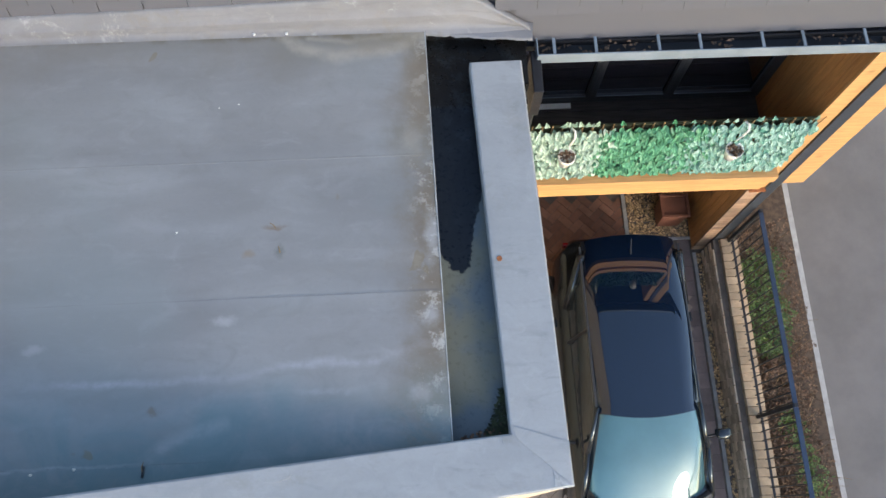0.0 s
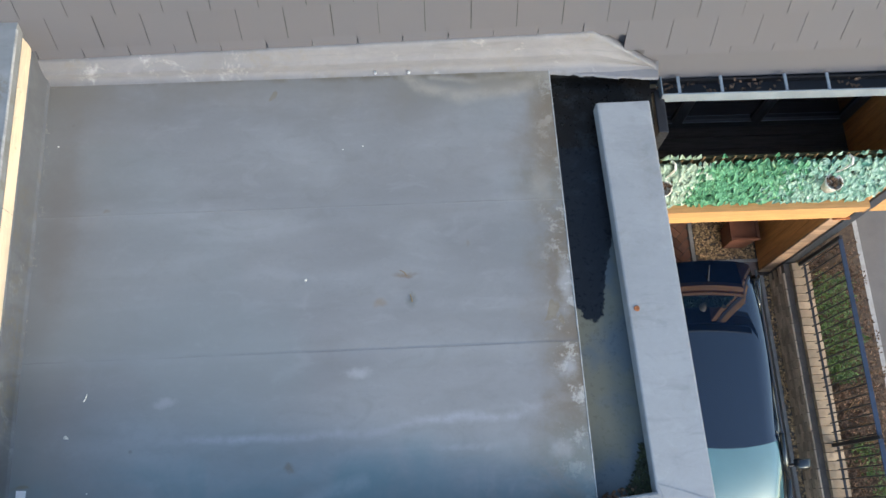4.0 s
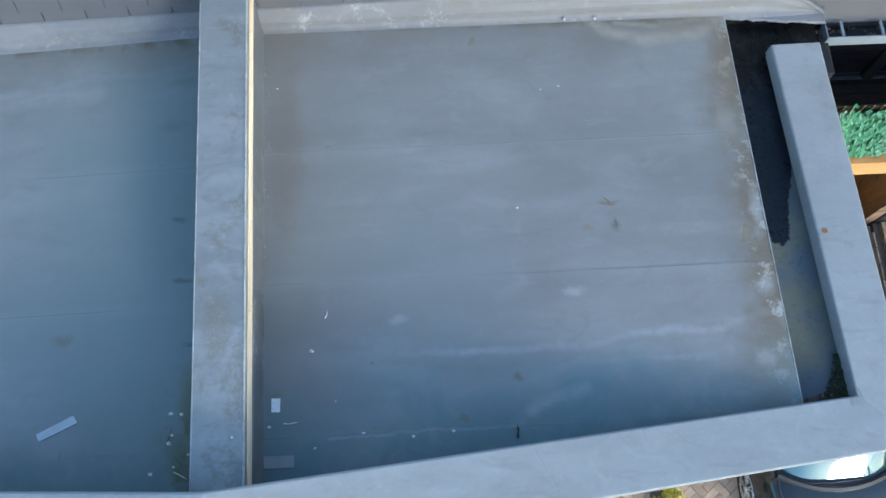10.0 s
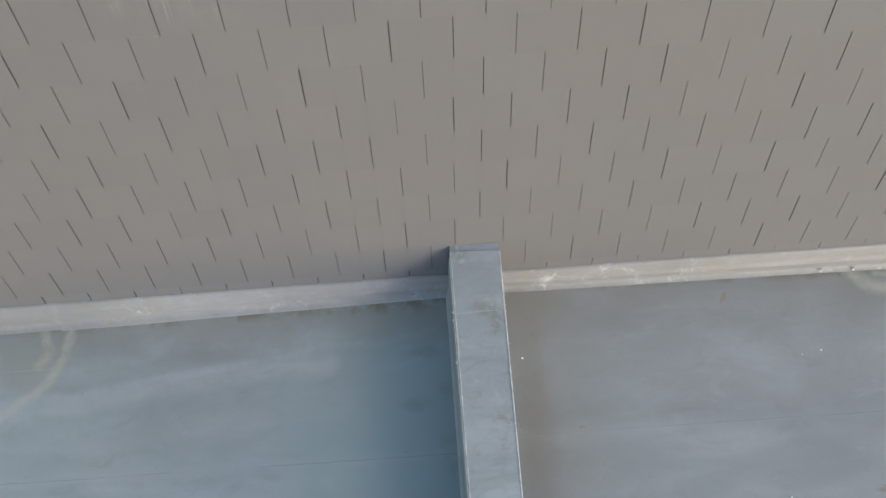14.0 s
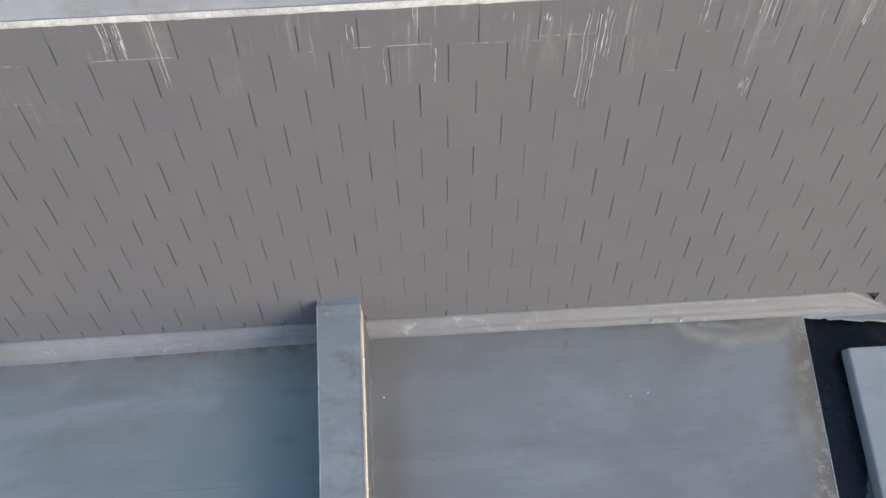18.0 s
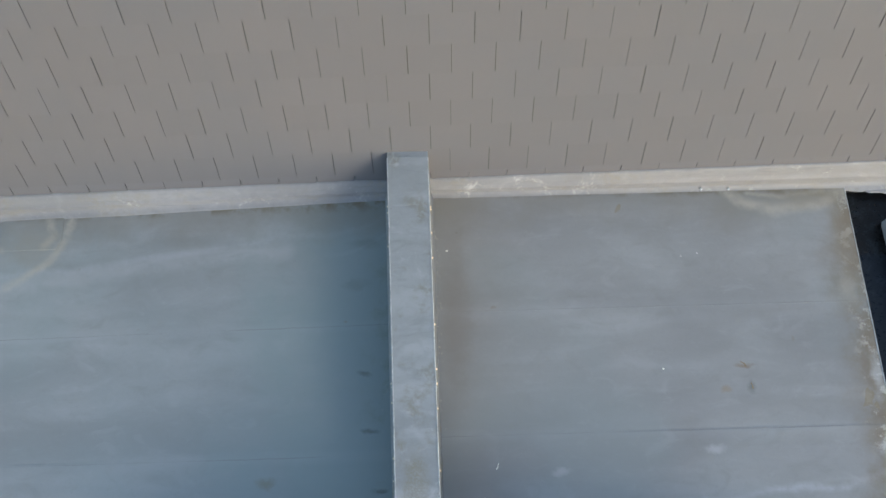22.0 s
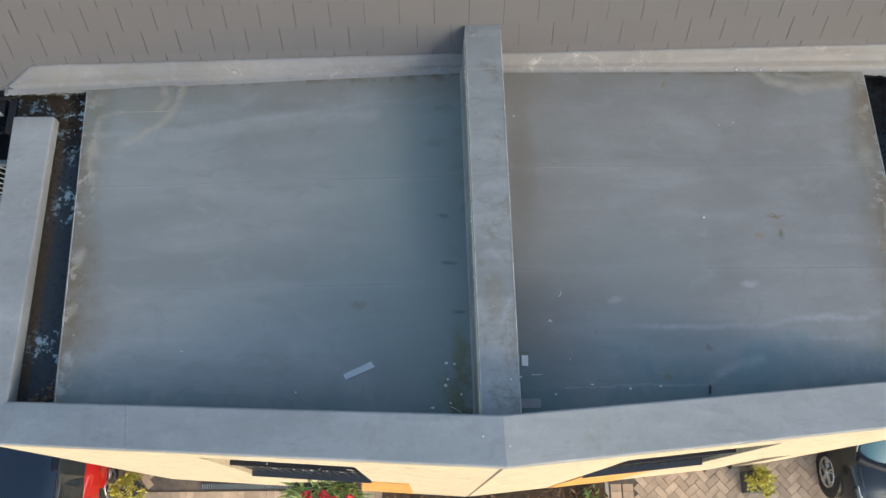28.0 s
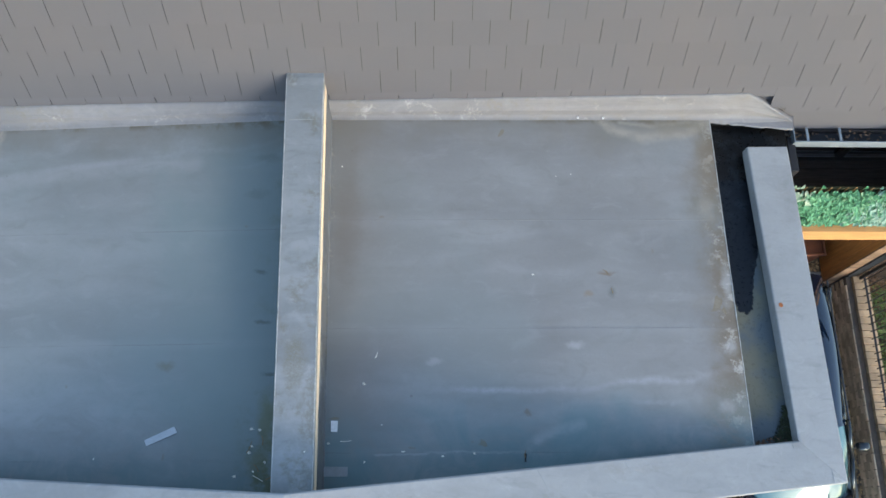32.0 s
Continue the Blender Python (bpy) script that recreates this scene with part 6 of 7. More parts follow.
def rounded(x0, x1, y0, y1, z, r, crown=0.0, per=6, power=1.0):
    """A rounded rectangle ring at level z; crown lifts the middle of the long sides."""
    pts = []
    for cx, cy, a0 in ((x1 - r, y1 - r, 0), (x0 + r, y1 - r, 90), (x0 + r, y0 + r, 180), (x1 - r, y0 + r, 270)):
        for k in range(per + 1):
            a = radians(a0 + 90 * k / per)
            pts.append((cx + r * math.cos(a), cy + r * math.sin(a), z))
    return pts


def car(name, label, paint_mat, roof_mat, m, L, W, hub_f, hub_r, ws_base, ws_top, roof_end, tail_glass, wheel_r, sporty):
    """A hatchback, nose towards +y, on z = 0. L, W: length and width; hubs, screen and roof ends are y in the car."""
    c = thing(name, label, "car")
    h = L / 2
    half = [(-h, W * 0.36), (-h + 0.25, W * 0.455), (-h + 0.8, W * 0.49), (0, W * 0.5), (hub_f, W * 0.495), (h - 0.35, W * 0.463), (h - 0.12, W * 0.37), (h - 0.03, W * 0.27), (h, W * 0.20)]
    deck = [(-h, 0.78), (-h + 0.15, 0.94), (tail_glass, 1.00), (-0.3, 0.97), (ws_base, 0.99), (ws_base + 0.22, 0.955), (h - 0.22, 0.85), (h - 0.08, 0.74), (h, 0.58)]
    rings = []
    n = 44
    for i in range(n + 1):
        y = -h + L * i / n
        w, z = curve(half, y), curve(deck, y)
        flare = 0.02 * max(0, 1 - abs(y - hub_f) / 0.4) + 0.02 * max(0, 1 - abs(y - hub_r) / 0.4)
        w2 = w + flare
        prof = [(0, 0.22), (w2 * 0.86, 0.22), (w2 * 0.965, 0.30), (w2, 0.46), (w2 * 0.995, 0.62), (w * 0.975, z - 0.16), (w * 0.93, z - 0.05), (w * 0.86, z - 0.008), (w * 0.62, z + 0.012), (w * 0.30, z + 0.022)]
        ring = [(x, y, q) for x, q in prof] + [(0, y, z + 0.026)] + [(-x, y, q) for x, q in prof[:0:-1]]
        rings.append(ring)
    bm = B()
    loft(bm, rings)
    body = part("body", bm, paint_mat, c, smooth=True)
    # wheel arches, wheels
    for y in (hub_f, hub_r):
        for s in (1, -1):
            x = s * (curve(half, y) + 0.012)
            bm = B()
            lathe(bm, [(wheel_r + 0.040, 0.0), (wheel_r + 0.040, 0.05)], (x - 0.062 if s > 0 else x + 0.012, y, wheel_r), 28, "x")
            part("wheel_arch", bm, mat_black, c)
            wx = x - s * 0.135
            bm = B()
            R = wheel_r
            lathe(bm, [(R * 0.66, -0.10), (R * 0.94, -0.105), (R, -0.08), (R, 0.08), (R * 0.94, 0.105), (R * 0.66, 0.10)], (wx + s * 0.022, y, R), 32, "x")
            wheel = part("wheel", bm, mat_tyre, c, smooth=True)
            bm = B()
            lathe(bm, [(R * 0.66, s * 0.100), (R * 0.68, s * 0.118), (R * 0.62, s * 0.122), (R * 0.58, s * 0.085)], (wx + s * 0.022, y, R), 32, "x")
            part("rim", bm, mat_rim, wheel, smooth=True)
            bm = B()
            lathe(bm, [(R * 0.60, s * 0.070), (R * 0.60, s * 0.075)], (wx + s * 0.022, y, R), 24, "x")
            part("brake_disc", bm, mat_black, wheel)
            for k in range(5):
                a = 2 * math.pi * k / 5 + 0.3
                bm = B()
                for d in (-0.16, 0.16):
                    p = Vector((wx + s * 0.126, y + 0.05 * math.cos(a), R + 0.05 * math.sin(a)))
                    q = Vector((wx + s * 0.130, y + R * 0.62 * math.cos(a + d), R + R * 0.62 * math.sin(a + d)))
                    rod(bm, p, q, 0.022, 6, 0.016)
                part("spoke", bm, mat_rim, wheel)
            bm = B()
            lathe(bm, [(0.055, s * 0.11), (0.05, s * 0.135), (0.02, s * 0.14)], (wx + s * 0.022, y, R), 16, "x")
            part("hub_cap", bm, mat_rim, wheel, smooth=True)
    # glasshouse
    top = 1.42 + (0.06 if sporty else 0.05)
    gb, gt = W * 0.445, W * 0.345
    rings = []
    for k in range(9):
        f = k / 8
        e = 0.73 * f + 0.27 * f ** 4
        x = gb + (gt - gb) * e
        yf = ws_base + 0.12 + (ws_top - ws_base - 0.10) * e
        yr = tail_glass + (roof_end - tail_glass) * e
        z = 0.84 + (top - 0.03 - 0.84) * f
        ring = rounded(-x, x, yr, yf, z, 0.16 + 0.02 * f)
        a, b = ring[6], ring[7]
        ring[7:7] = [(a[0] + (b[0] - a[0]) * k2 / 10, a[1], z) for k2 in range(1, 10)]
        bow = [(px, py + (0.05 * (1 - (px / x) ** 2) + 0.22 * (1 - (px / x) ** 4) - 0.18) * (1 if py > (yf + yr) / 2 else -0.6) * (1 - 0.45 * f), pz + 0.02 * (1 - (px / x) ** 2) * f) for px, py, pz in ring]
        rings.append(bow)
    bm = B()
    loft(bm, rings)
    front = bm.copy()
    around = len(rings[0])
    for mesh, keep in ((bm, False), (front, True)):
        screen = [f for k, f in enumerate(mesh.faces) if k < around * (len(rings) - 1) and 3 <= k % around <= 18]
        gone = [f for f in mesh.faces if (f in screen) != keep]
        bmesh.ops.delete(mesh, geom=gone, context="FACES")
    part("glass", bm, mat_carglass, c, "dark tinted glass", smooth=True)
    part("windscreen", front, mat_screen, c, "green tinted windscreen", smooth=True)
    # roof skin over the glass, crowned
    bm = B()
    nx, ny = 12, 18
    grid = []
    for i in range(nx + 1):
        u = -1 + 2 * i / nx
        col = []
        for j in range(ny + 1):
            v = j / ny
            yf = ws_top + 0.02 + 0.075 * (1 - u * u)
            yr = roof_end - 0.03 - 0.05 * (1 - u * u)
            y = yr + (yf - yr) * v
            x = u * (gt + 0.012) * (0.94 + 0.06 * math.sin(math.pi * min(1, v * 1.1)))
            z = top + 0.035 * (1 - u ** 2) + 0.03 * math.sin(math.pi * v) - 0.05 * max(0, abs(u) - 0.86) / 0.14 - 0.03 * max(0.0, 1 - 2 * v) ** 6
            col.append(bm.verts.new((x, y, z)))
        grid.append(col)
    for a, b in zip(grid, grid[1:]):
        for j in range(ny):
            bm.faces.new((a[j], b[j], b[j + 1], a[j + 1]))
    rim = [e for e in bm.edges if e.is_boundary]
    ext = bmesh.ops.extrude_edge_only(bm, edges=rim)
    for v in (g for g in ext["geom"] if isinstance(g, bmesh.types.BMVert)):
        v.co.z -= 0.03
    for e in rim:
        e.smooth = False
    part("roof", bm, roof_mat, c, smooth=True)
    for s in (1, -1):
        # pillars and a bright roof edge
        bm = B()
        pts = [(s * gb * 1.0, ws_base - 0.10, 0.96), (s * (gb * 0.62 + gt * 0.38), ws_base + (ws_top - ws_base) * 0.5 - 0.10, 1.22), (s * gt, ws_top - 0.05, top - 0.01)]
        for a, b in zip(pts, pts[1:]):
            rod(bm, a, b, 0.030, 8)
        part("front_pillar", bm, paint_mat, c, smooth=True)
        bm = B()
        pts = [(s * gb * 0.98, tail_glass + 0.28, 0.98), (s * gt, roof_end + 0.14, top - 0.01)]
        rod(bm, pts[0], pts[1], 0.055, 8)
        part("rear_pillar", bm, paint_mat, c, smooth=True)
        bm = B()
        ym = (ws_top + roof_end) / 2 + 0.1
        rod(bm, (s * gb * 0.99, ym, 0.97), (s * gt * 1.0, ym - 0.05, top - 0.02), 0.026, 8)
        part("door_pillar", bm, mat_black, c)
        bm = B()
        rod(bm, (s * (gt + 0.012), ws_top - 0.02, top - 0.012), (s * (gt + 0.012), roof_end + 0.05, top - 0.012), 0.013, 6)
        part("roof_trim", bm, mat_anthracite, c)
        bm = B()
        box(bm, -0.06, 0.06, -0.012, 0.012, -0.006, 0.006, 0.004)
        bmesh.ops.rotate(bm, verts=bm.verts, cent=(0, 0, 0), matrix=Matrix.Rotation(math.pi / 2, 3, "Z"))
        bmesh.ops.translate(bm, verts=bm.verts, vec=(s * (W * 0.5 + 0.004), ym - 0.30, 0.80))
        part("door_handle", bm, paint_mat, c)
        # mirror
        mx, my = s * (W * 0.5 + (0.11 if sporty else 0.07)), ws_base - (0.79 if sporty else 0.58)
        bm = B()
        rod(bm, (s * W * 0.465, my + 0.03, 0.99), (mx, my, 1.02), 0.020, 8)
        mir = part("mirror_arm", bm, mat_black, c)
        bm = B()
        loft(bm, [[(mx + s * (0.10 * math.cos(a) * k), my + d, 1.045 + 0.062 * math.sin(a) * k) for a in (2 * math.pi * i / 14 for i in range(14))] for d, k in ((-0.045, 0.92), (-0.03, 1.0), (0.03, 0.94), (0.07, 0.62))])
        part("mirror_shell", bm, paint_mat if sporty else mat_black, mir, smooth=True)
        # tail lamps
        bm = B()
        box(bm, s * W * 0.33 - 0.09, s * W * 0.33 + 0.09, -h + 0.012, -h + 0.05, 0.60, 0.72, 0.008)
        part("tail_lamp", bm, mat_car_red, c, "red tail lamp")
    # bonnet gaps, headlamps, grille, badge disc, wipers
    def skin(x, y):
        """The body's upper surface at a place of the car's plan."""
        w, z = curve(half, y), curve(deck, y)
        return curve([(0.0, z + 0.026), (0.30, z + 0.022), (0.62, z + 0.012), (0.86, z - 0.008), (0.93, z - 0.05), (0.975, z - 0.16), (1.0, z - 0.34)], min(1.0, abs(x) / w))

    for s in (1, -1):
        # black tube wider than the gap, taking in the dark reflection along it
        bm = B()
        tube(bm, [(s * x, y, skin(x, y) - 0.004) for x, y in ((0.700, ws_base - 0.13), (0.700, ws_base + 0.06), (0.672, ws_base + 0.20), (0.60, h - 0.30), (0.50, h - 0.20), (0.36, h - 0.13))], 0.016)
        part("bonnet_gap", bm, mat_black, c)
        bm = B()
        path = ((0.735, h - 0.42), (0.700, h - 0.31), (0.625, h - 0.215), (0.52, h - 0.155), (0.42, h - 0.125))
        tube(bm, [(s * x, y, skin(x, y) - 0.012) for x, y in path], 0.034)
        lamp = part("headlamp", bm, mat_carglass, c, "dark glass headlamp")
        bm = B()
        tube(bm, [(s * (x - 0.012), y - 0.012, skin(x, y) + 0.020) for x, y in path], 0.009)
        part("chrome_strip", bm, mat_tape, lamp, "bright lamp strip")
        bm = B()
        yk = h - 0.118
        loft(bm, [[(s * 0.19 + 0.165 * k * math.cos(q), yk - 0.03 * abs(math.cos(q) + s * 1.0) + d, 0.715 + 0.042 * k * math.sin(q)) for q in (2 * math.pi * i / 20 for i in range(20))] for d, k in ((-0.03, 1.0), (0.030, 1.0), (0.042, 0.93))])
        g = part("grille", bm, mat_rim, c, "bright grille surround")
        bm = B()
        loft(bm, [[(s * 0.19 + 0.145 * math.cos(q), yk + 0.012 + d, 0.715 + 0.030 * math.sin(q)) for q in (2 * math.pi * i / 16 for i in range(16))] for d in (0.0, 0.034)])
        part("grille_mesh", bm, mat_black, g)
    bm = B()
    lathe(bm, [(0.036, 0.0), (0.036, 0.010), (0.028, 0.014)], (0, h - 0.175, skin(0.0, h - 0.175) - 0.004), 18)
    part("badge", bm, mat_rim, c, "round plain badge")
    for p, q in (((-0.27, ws_base - 0.02), (0.46, ws_base - 0.01)), ((-0.37, ws_base + 0.05), (0.30, ws_base + 0.02))):
        bm = B()
        tube(bm, [(p[0], p[1], 1.015), ((p[0] + q[0]) / 2, (p[1] + q[1]) / 2 + 0.02, 1.022), (q[0], q[1], 1.018)], 0.009)
        part("wiper", bm, mat_black, c)
    bm = B()
    tube(bm, [(W * 0.42 * u, ws_base + 0.070 - 0.19 * u * u, 0.985) for u in (-1, -0.85, -0.7, -0.5, -0.3, 0, 0.3, 0.5, 0.7, 0.85, 1)], 0.050)
    part("scuttle", bm, mat_black, c)
    for s in (1, -1):
        bm = B()
        lathe(bm, [(0.014, 0.0), (0.012, 0.012)], (s * 0.26, ws_base + 0.20, skin(0.26, ws_base + 0.20) - 0.002), 10)
        part("washer_jet", bm, mat_black, c)
    bm = B()
    box(bm, -0.26, 0.26, -h - 0.012, -h + 0.02, 0.52, 0.63, 0.004)
    part("plate", bm, mat_white, c, "plain plate")
    # rear screen shelf, antenna
    bm = B()
    rod(bm, (0, roof_end + 0.18, top + 0.03), (0.0, roof_end + 0.02, top + 0.14), 0.010, 6, 0.004)
    part("aerial", bm, mat_black, c)
    c.matrix_world = m
    return c


car("parked_car", "dark grey hatchback car parked on block paving", mat_car_grey, mat_roof_glass, pose(6.03, 1.397, 0, 0, 0, 180), 3.99, 1.68, 1.335, -1.288, 1.322, 0.275, -1.72, -1.33, 0.318, True)
car("parked_car", "red hatchback car with a dark roof parked nose to the house", mat_car_red, mat_roof_glass, pose(-5.83, 1.33, 0, 0, 0, 0), 4.0, 1.80, 1.22, -1.36, 0.80, -0.12, -1.78, -1.93, 0.305, False)


# ---- small things on the roofs ----
def on_deck(x):
    return deck_z(x) + 0.004


def chip(x, y, r, group):
    bm = B()
    c = Vector((x, y, on_deck(x)))
    top = bm.verts.new(c + Vector((random.uniform(-0.4, 0.4) * r, random.uniform(-0.4, 0.4) * r, r * 0.55)))
    a0 = random.uniform(0, 6)
    ring = [bm.verts.new(c + Vector((math.cos(a0 + k * 1.047) * r * random.uniform(0.5, 1.4), math.sin(a0 + k * 1.047) * r * random.uniform(0.4, 1.0), 0))) for k in range(6)]
    for k in range(6):
        bm.faces.new((ring[k], ring[(k + 1) % 6], top))
    bm.faces.new(ring[::-1])
    return tagged(part("stone_chip", bm, mat_bits), "pale stone chip lying on a membrane roof", "stone", group)


def twig(x, y, a, length, pale=False):
    bm = B()
    z = on_deck(x) + 0.006
    p, q = Vector((x, y, z)), Vector((x + length * math.cos(a), y + length * math.sin(a), z + 0.004))
    mid = (p + q) / 2 + Vector((random.uniform(-0.01, 0.01), random.uniform(-0.01, 0.01), 0.004))
    rod(bm, p, mid, 0.004, 5, 0.0035), rod(bm, mid, q, 0.0035, 5, 0.002)
    return tagged(part("twig", bm, mat_bits if pale else mat_twig), "pale dry stalk on a membrane roof" if pale else "thin brown twig on a membrane roof", "twig", "debris on the roofs")


for x, y, r in ((0.53, 0.98, 0.020), (0.554, 0.372, 0.012), (0.855, 0.449, 0.014), (1.164, 0.416, 0.012), (1.416, 0.437, 0.012), (0.27, 0.514, 0.012), (0.684, 0.656, 0.007), (1.937, 1.913, 0.009), (2.176, 2.819, 0.008), (0.296, 2.882, 0.008), (0.20, 2.27, 0.010), (2.31, 2.842, 0.007)):
    chip(x, y, r, "debris on the roofs")
for x, y, r in ((-0.336, 0.621, 0.015), (-0.269, 0.615, 0.013), (-0.34, 0.444, 0.018), (-0.326, 0.492, 0.012), (-0.216, 0.368, 0.013), (-0.444, 0.267, 0.016), (-1.558, 0.401, 0.008), (-2.524, 0.753, 0.009), (-0.30, 0.30, 0.012)):
    chip(x, y, r, "debris on the roofs")
for x, y, a, n, p in ((0.62, 1.19, 1.2, 0.05, True), (-0.30, 0.27, -0.5, 0.09, True), (-0.26, 0.30, 2.2, 0.07, False), (-0.36, 0.44, 1.2, 0.10, False), (-0.20, 0.24, 0.4, 0.08, False), (-0.24, 0.50, 1.7, 0.07, False), (0.36, 0.53, 0.05, 0.09, True), (2.58, 1.92, 2.4, 0.06, False), (2.61, 1.75, 1.8, 0.05, False), (1.82, 0.40, 1.5, 0.06, False)):
    twig(x, y, a, n, p)

# a chip on the party cap, nail heads on the copings, all named pebble
for x, y, z in ((0.145, 0.416, 6.126), (0.10, -0.10, 6.376), (-0.09, -0.03, 6.358)):
    bm = B()
    lathe(bm, [(0.0065, 0.0), (0.006, 0.003), (0.002, 0.005)], (x, y, z), 6)
    tagged(part("pebble", bm, mat_bits), "small pale speck on a coping", "pebble", "pebbles on the copings")
bm = B()
lathe(bm, [(0.019, 0.0), (0.016, 0.003)], (4.04, 1.657, 5.616), 12)
tagged(part("rust_stain", bm, mat_rust), "small rusty nail head on a coping", "nail")
for x in (2.403, 2.633):
    bm = B()
    lathe(bm, [(0.011, 0.0), (0.011, 0.009), (0.006, 0.015)], (x, 3.392, on_deck(x) + 0.012), 10)
    tagged(part("bolt", bm, mat_tape), "small bright bolt at the foot of a flashing", "bolt", "bolts at the flashing")


def flat_patch(name, corners, material, lift, label, category):
    bm = B()
    pts = [(x, y) for x, y in corners]
    prism(bm, pts, [on_deck(p[0]) - 0.001 for p in pts], [on_deck(p[0]) + lift for p in pts])
    return tagged(part(name, bm, material), label, category)


flat_patch("tape_strip", [(-1.173, 0.542), (-1.152, 0.497), (-0.920, 0.599), (-0.949, 0.646)], mat_tape, 0.004, "strip of pale grey tape on a membrane roof", "tape")
flat_patch("tag", [(0.284, 0.604), (0.335, 0.602), (0.337, 0.687), (0.283, 0.689)], mat_tag, 0.006, "small white plastic tag on a membrane roof", "tag")
flat_patch("patch", [(0.236, 0.262), (0.425, 0.262), (0.425, 0.335), (0.236, 0.337)], mat_coping, 0.005, "square repair patch of grey membrane", "patch")
flat_patch("patch", [(-3.30, 2.985), (-2.85, 2.985), (-2.812, 3.05), (-2.812, 3.262), (-3.32, 3.25)], mat_deck_l, 0.004, "square repair patch of weathered grey membrane", "patch")
# lifted lap corner
bm = B()
prism(bm, [(1.812, 0.37), (1.824, 0.37), (1.830, 0.432), (1.818, 0.440)], [on_deck(1.8)] * 4, [on_deck(1.8) + 0.006, on_deck(1.8) + 0.006, on_deck(1.8) + 0.014, on_deck(1.8) + 0.010])
tagged(part("torn_lap", bm, mat_black), "torn black lip of a membrane lap", "membrane tear")

# wet leaves and moss in the gutters
for nm, x0, x1, y0, y1, z, n, mt, lb in (("leaf_pile", -3.80, -3.56, 0.36, 0.58, 5.40, 60, mat_brownleaf, "wet brown leaves heaped in a roof gutter"), ("moss_clump", 3.90, 4.02, 0.52, 0.80, 5.473, 300, mat_darkmoss, "dark green moss in a roof gutter"), ("leaf_pile", 3.72, 4.00, 0.50, 0.62, 5.473, 70, mat_brownleaf, "wet brown leaves heaped in a roof gutter")):
    bm = B()
    for i in range(n):
        u = random.random() ** (2.0 if nm == "moss_clump" else 1.0)
        p = (x1 - (x1 - x0) * u, y0 + (y1 - y0) * random.random() ** 1.6 * (1.15 - u), z + random.uniform(0.0, 0.03))
        a = random.uniform(0, 6.28)
        leaf(bm, p, (math.cos(a), math.sin(a), random.uniform(-0.1, 0.5)), (0, 0, 1), random.uniform(0.018, 0.04), random.uniform(0.012, 0.026))
    tagged(part(nm, bm, mt), lb, "debris", kind="stuff")

# upper roof: a pipe clamp and a yellow tag
v = thing("pipe_fitting", "grey metal pipe clamp lying on the upper roof", "pipe fitting")
bm = B()
arch = []
for k in range(13):
    a = math.pi * k / 12
    arch.append([(0.70 + (0.055 + 0.010 * math.cos(q)) * math.cos(a), 4.76 + 0.010 * math.sin(q), 8.478 + (0.05 + 0.010 * math.cos(q)) * math.sin(a)) for q in (math.pi * j / 4 for j in range(8))])
loft(bm, arch)
part("hoop", bm, mat_anthracite, v)
bm = B()
rod(bm, (0.61, 4.80, 8.490), (0.80, 4.77, 8.490), 0.012, 8)
part("bar", bm, mat_gutter_grey, v)
bm = B()
box(bm, 1.60, 1.65, 5.02, 5.10, 8.478, 8.488)
tagged(part("tag", bm, mat_yellow), "small yellow plastic tag on the upper roof", "tag")

# ---- pieces of roofs and pavements ----
def slate_piece(h):
    """One slate, its lower edge at the origin, lying up the slope."""
    bm = B()
    w, t = SLATE_W - 0.0056, 0.006
    q = 0.352
    a = [(-w / 2, -t - 0.010, 0), (w / 2, -t - 0.010, 0), (w / 2, h * q + 0.010 - t, h), (-w / 2, h * q + 0.010 - t, h)]
    b = [(-w / 2, -0.010, 0.001), (w / 2, -0.010, 0.001), (w / 2, h * q + 0.010, h), (-w / 2, h * q + 0.010, h)]
    va, vb = [bm.verts.new(p) for p in a], [bm.verts.new(p) for p in b]
    bm.faces.new(va)
    for i in range(4):
        bm.faces.new((va[i], vb[i], vb[(i + 1) % 4], va[(i + 1) % 4]))
    return bm


def flash_top(x):
    """The top edge of the flashings along the slates."""
    return 5.839 + (x - 0.15) * 0.0185 if x > 0 else 5.842 + (x + 0.145) * 0.0243


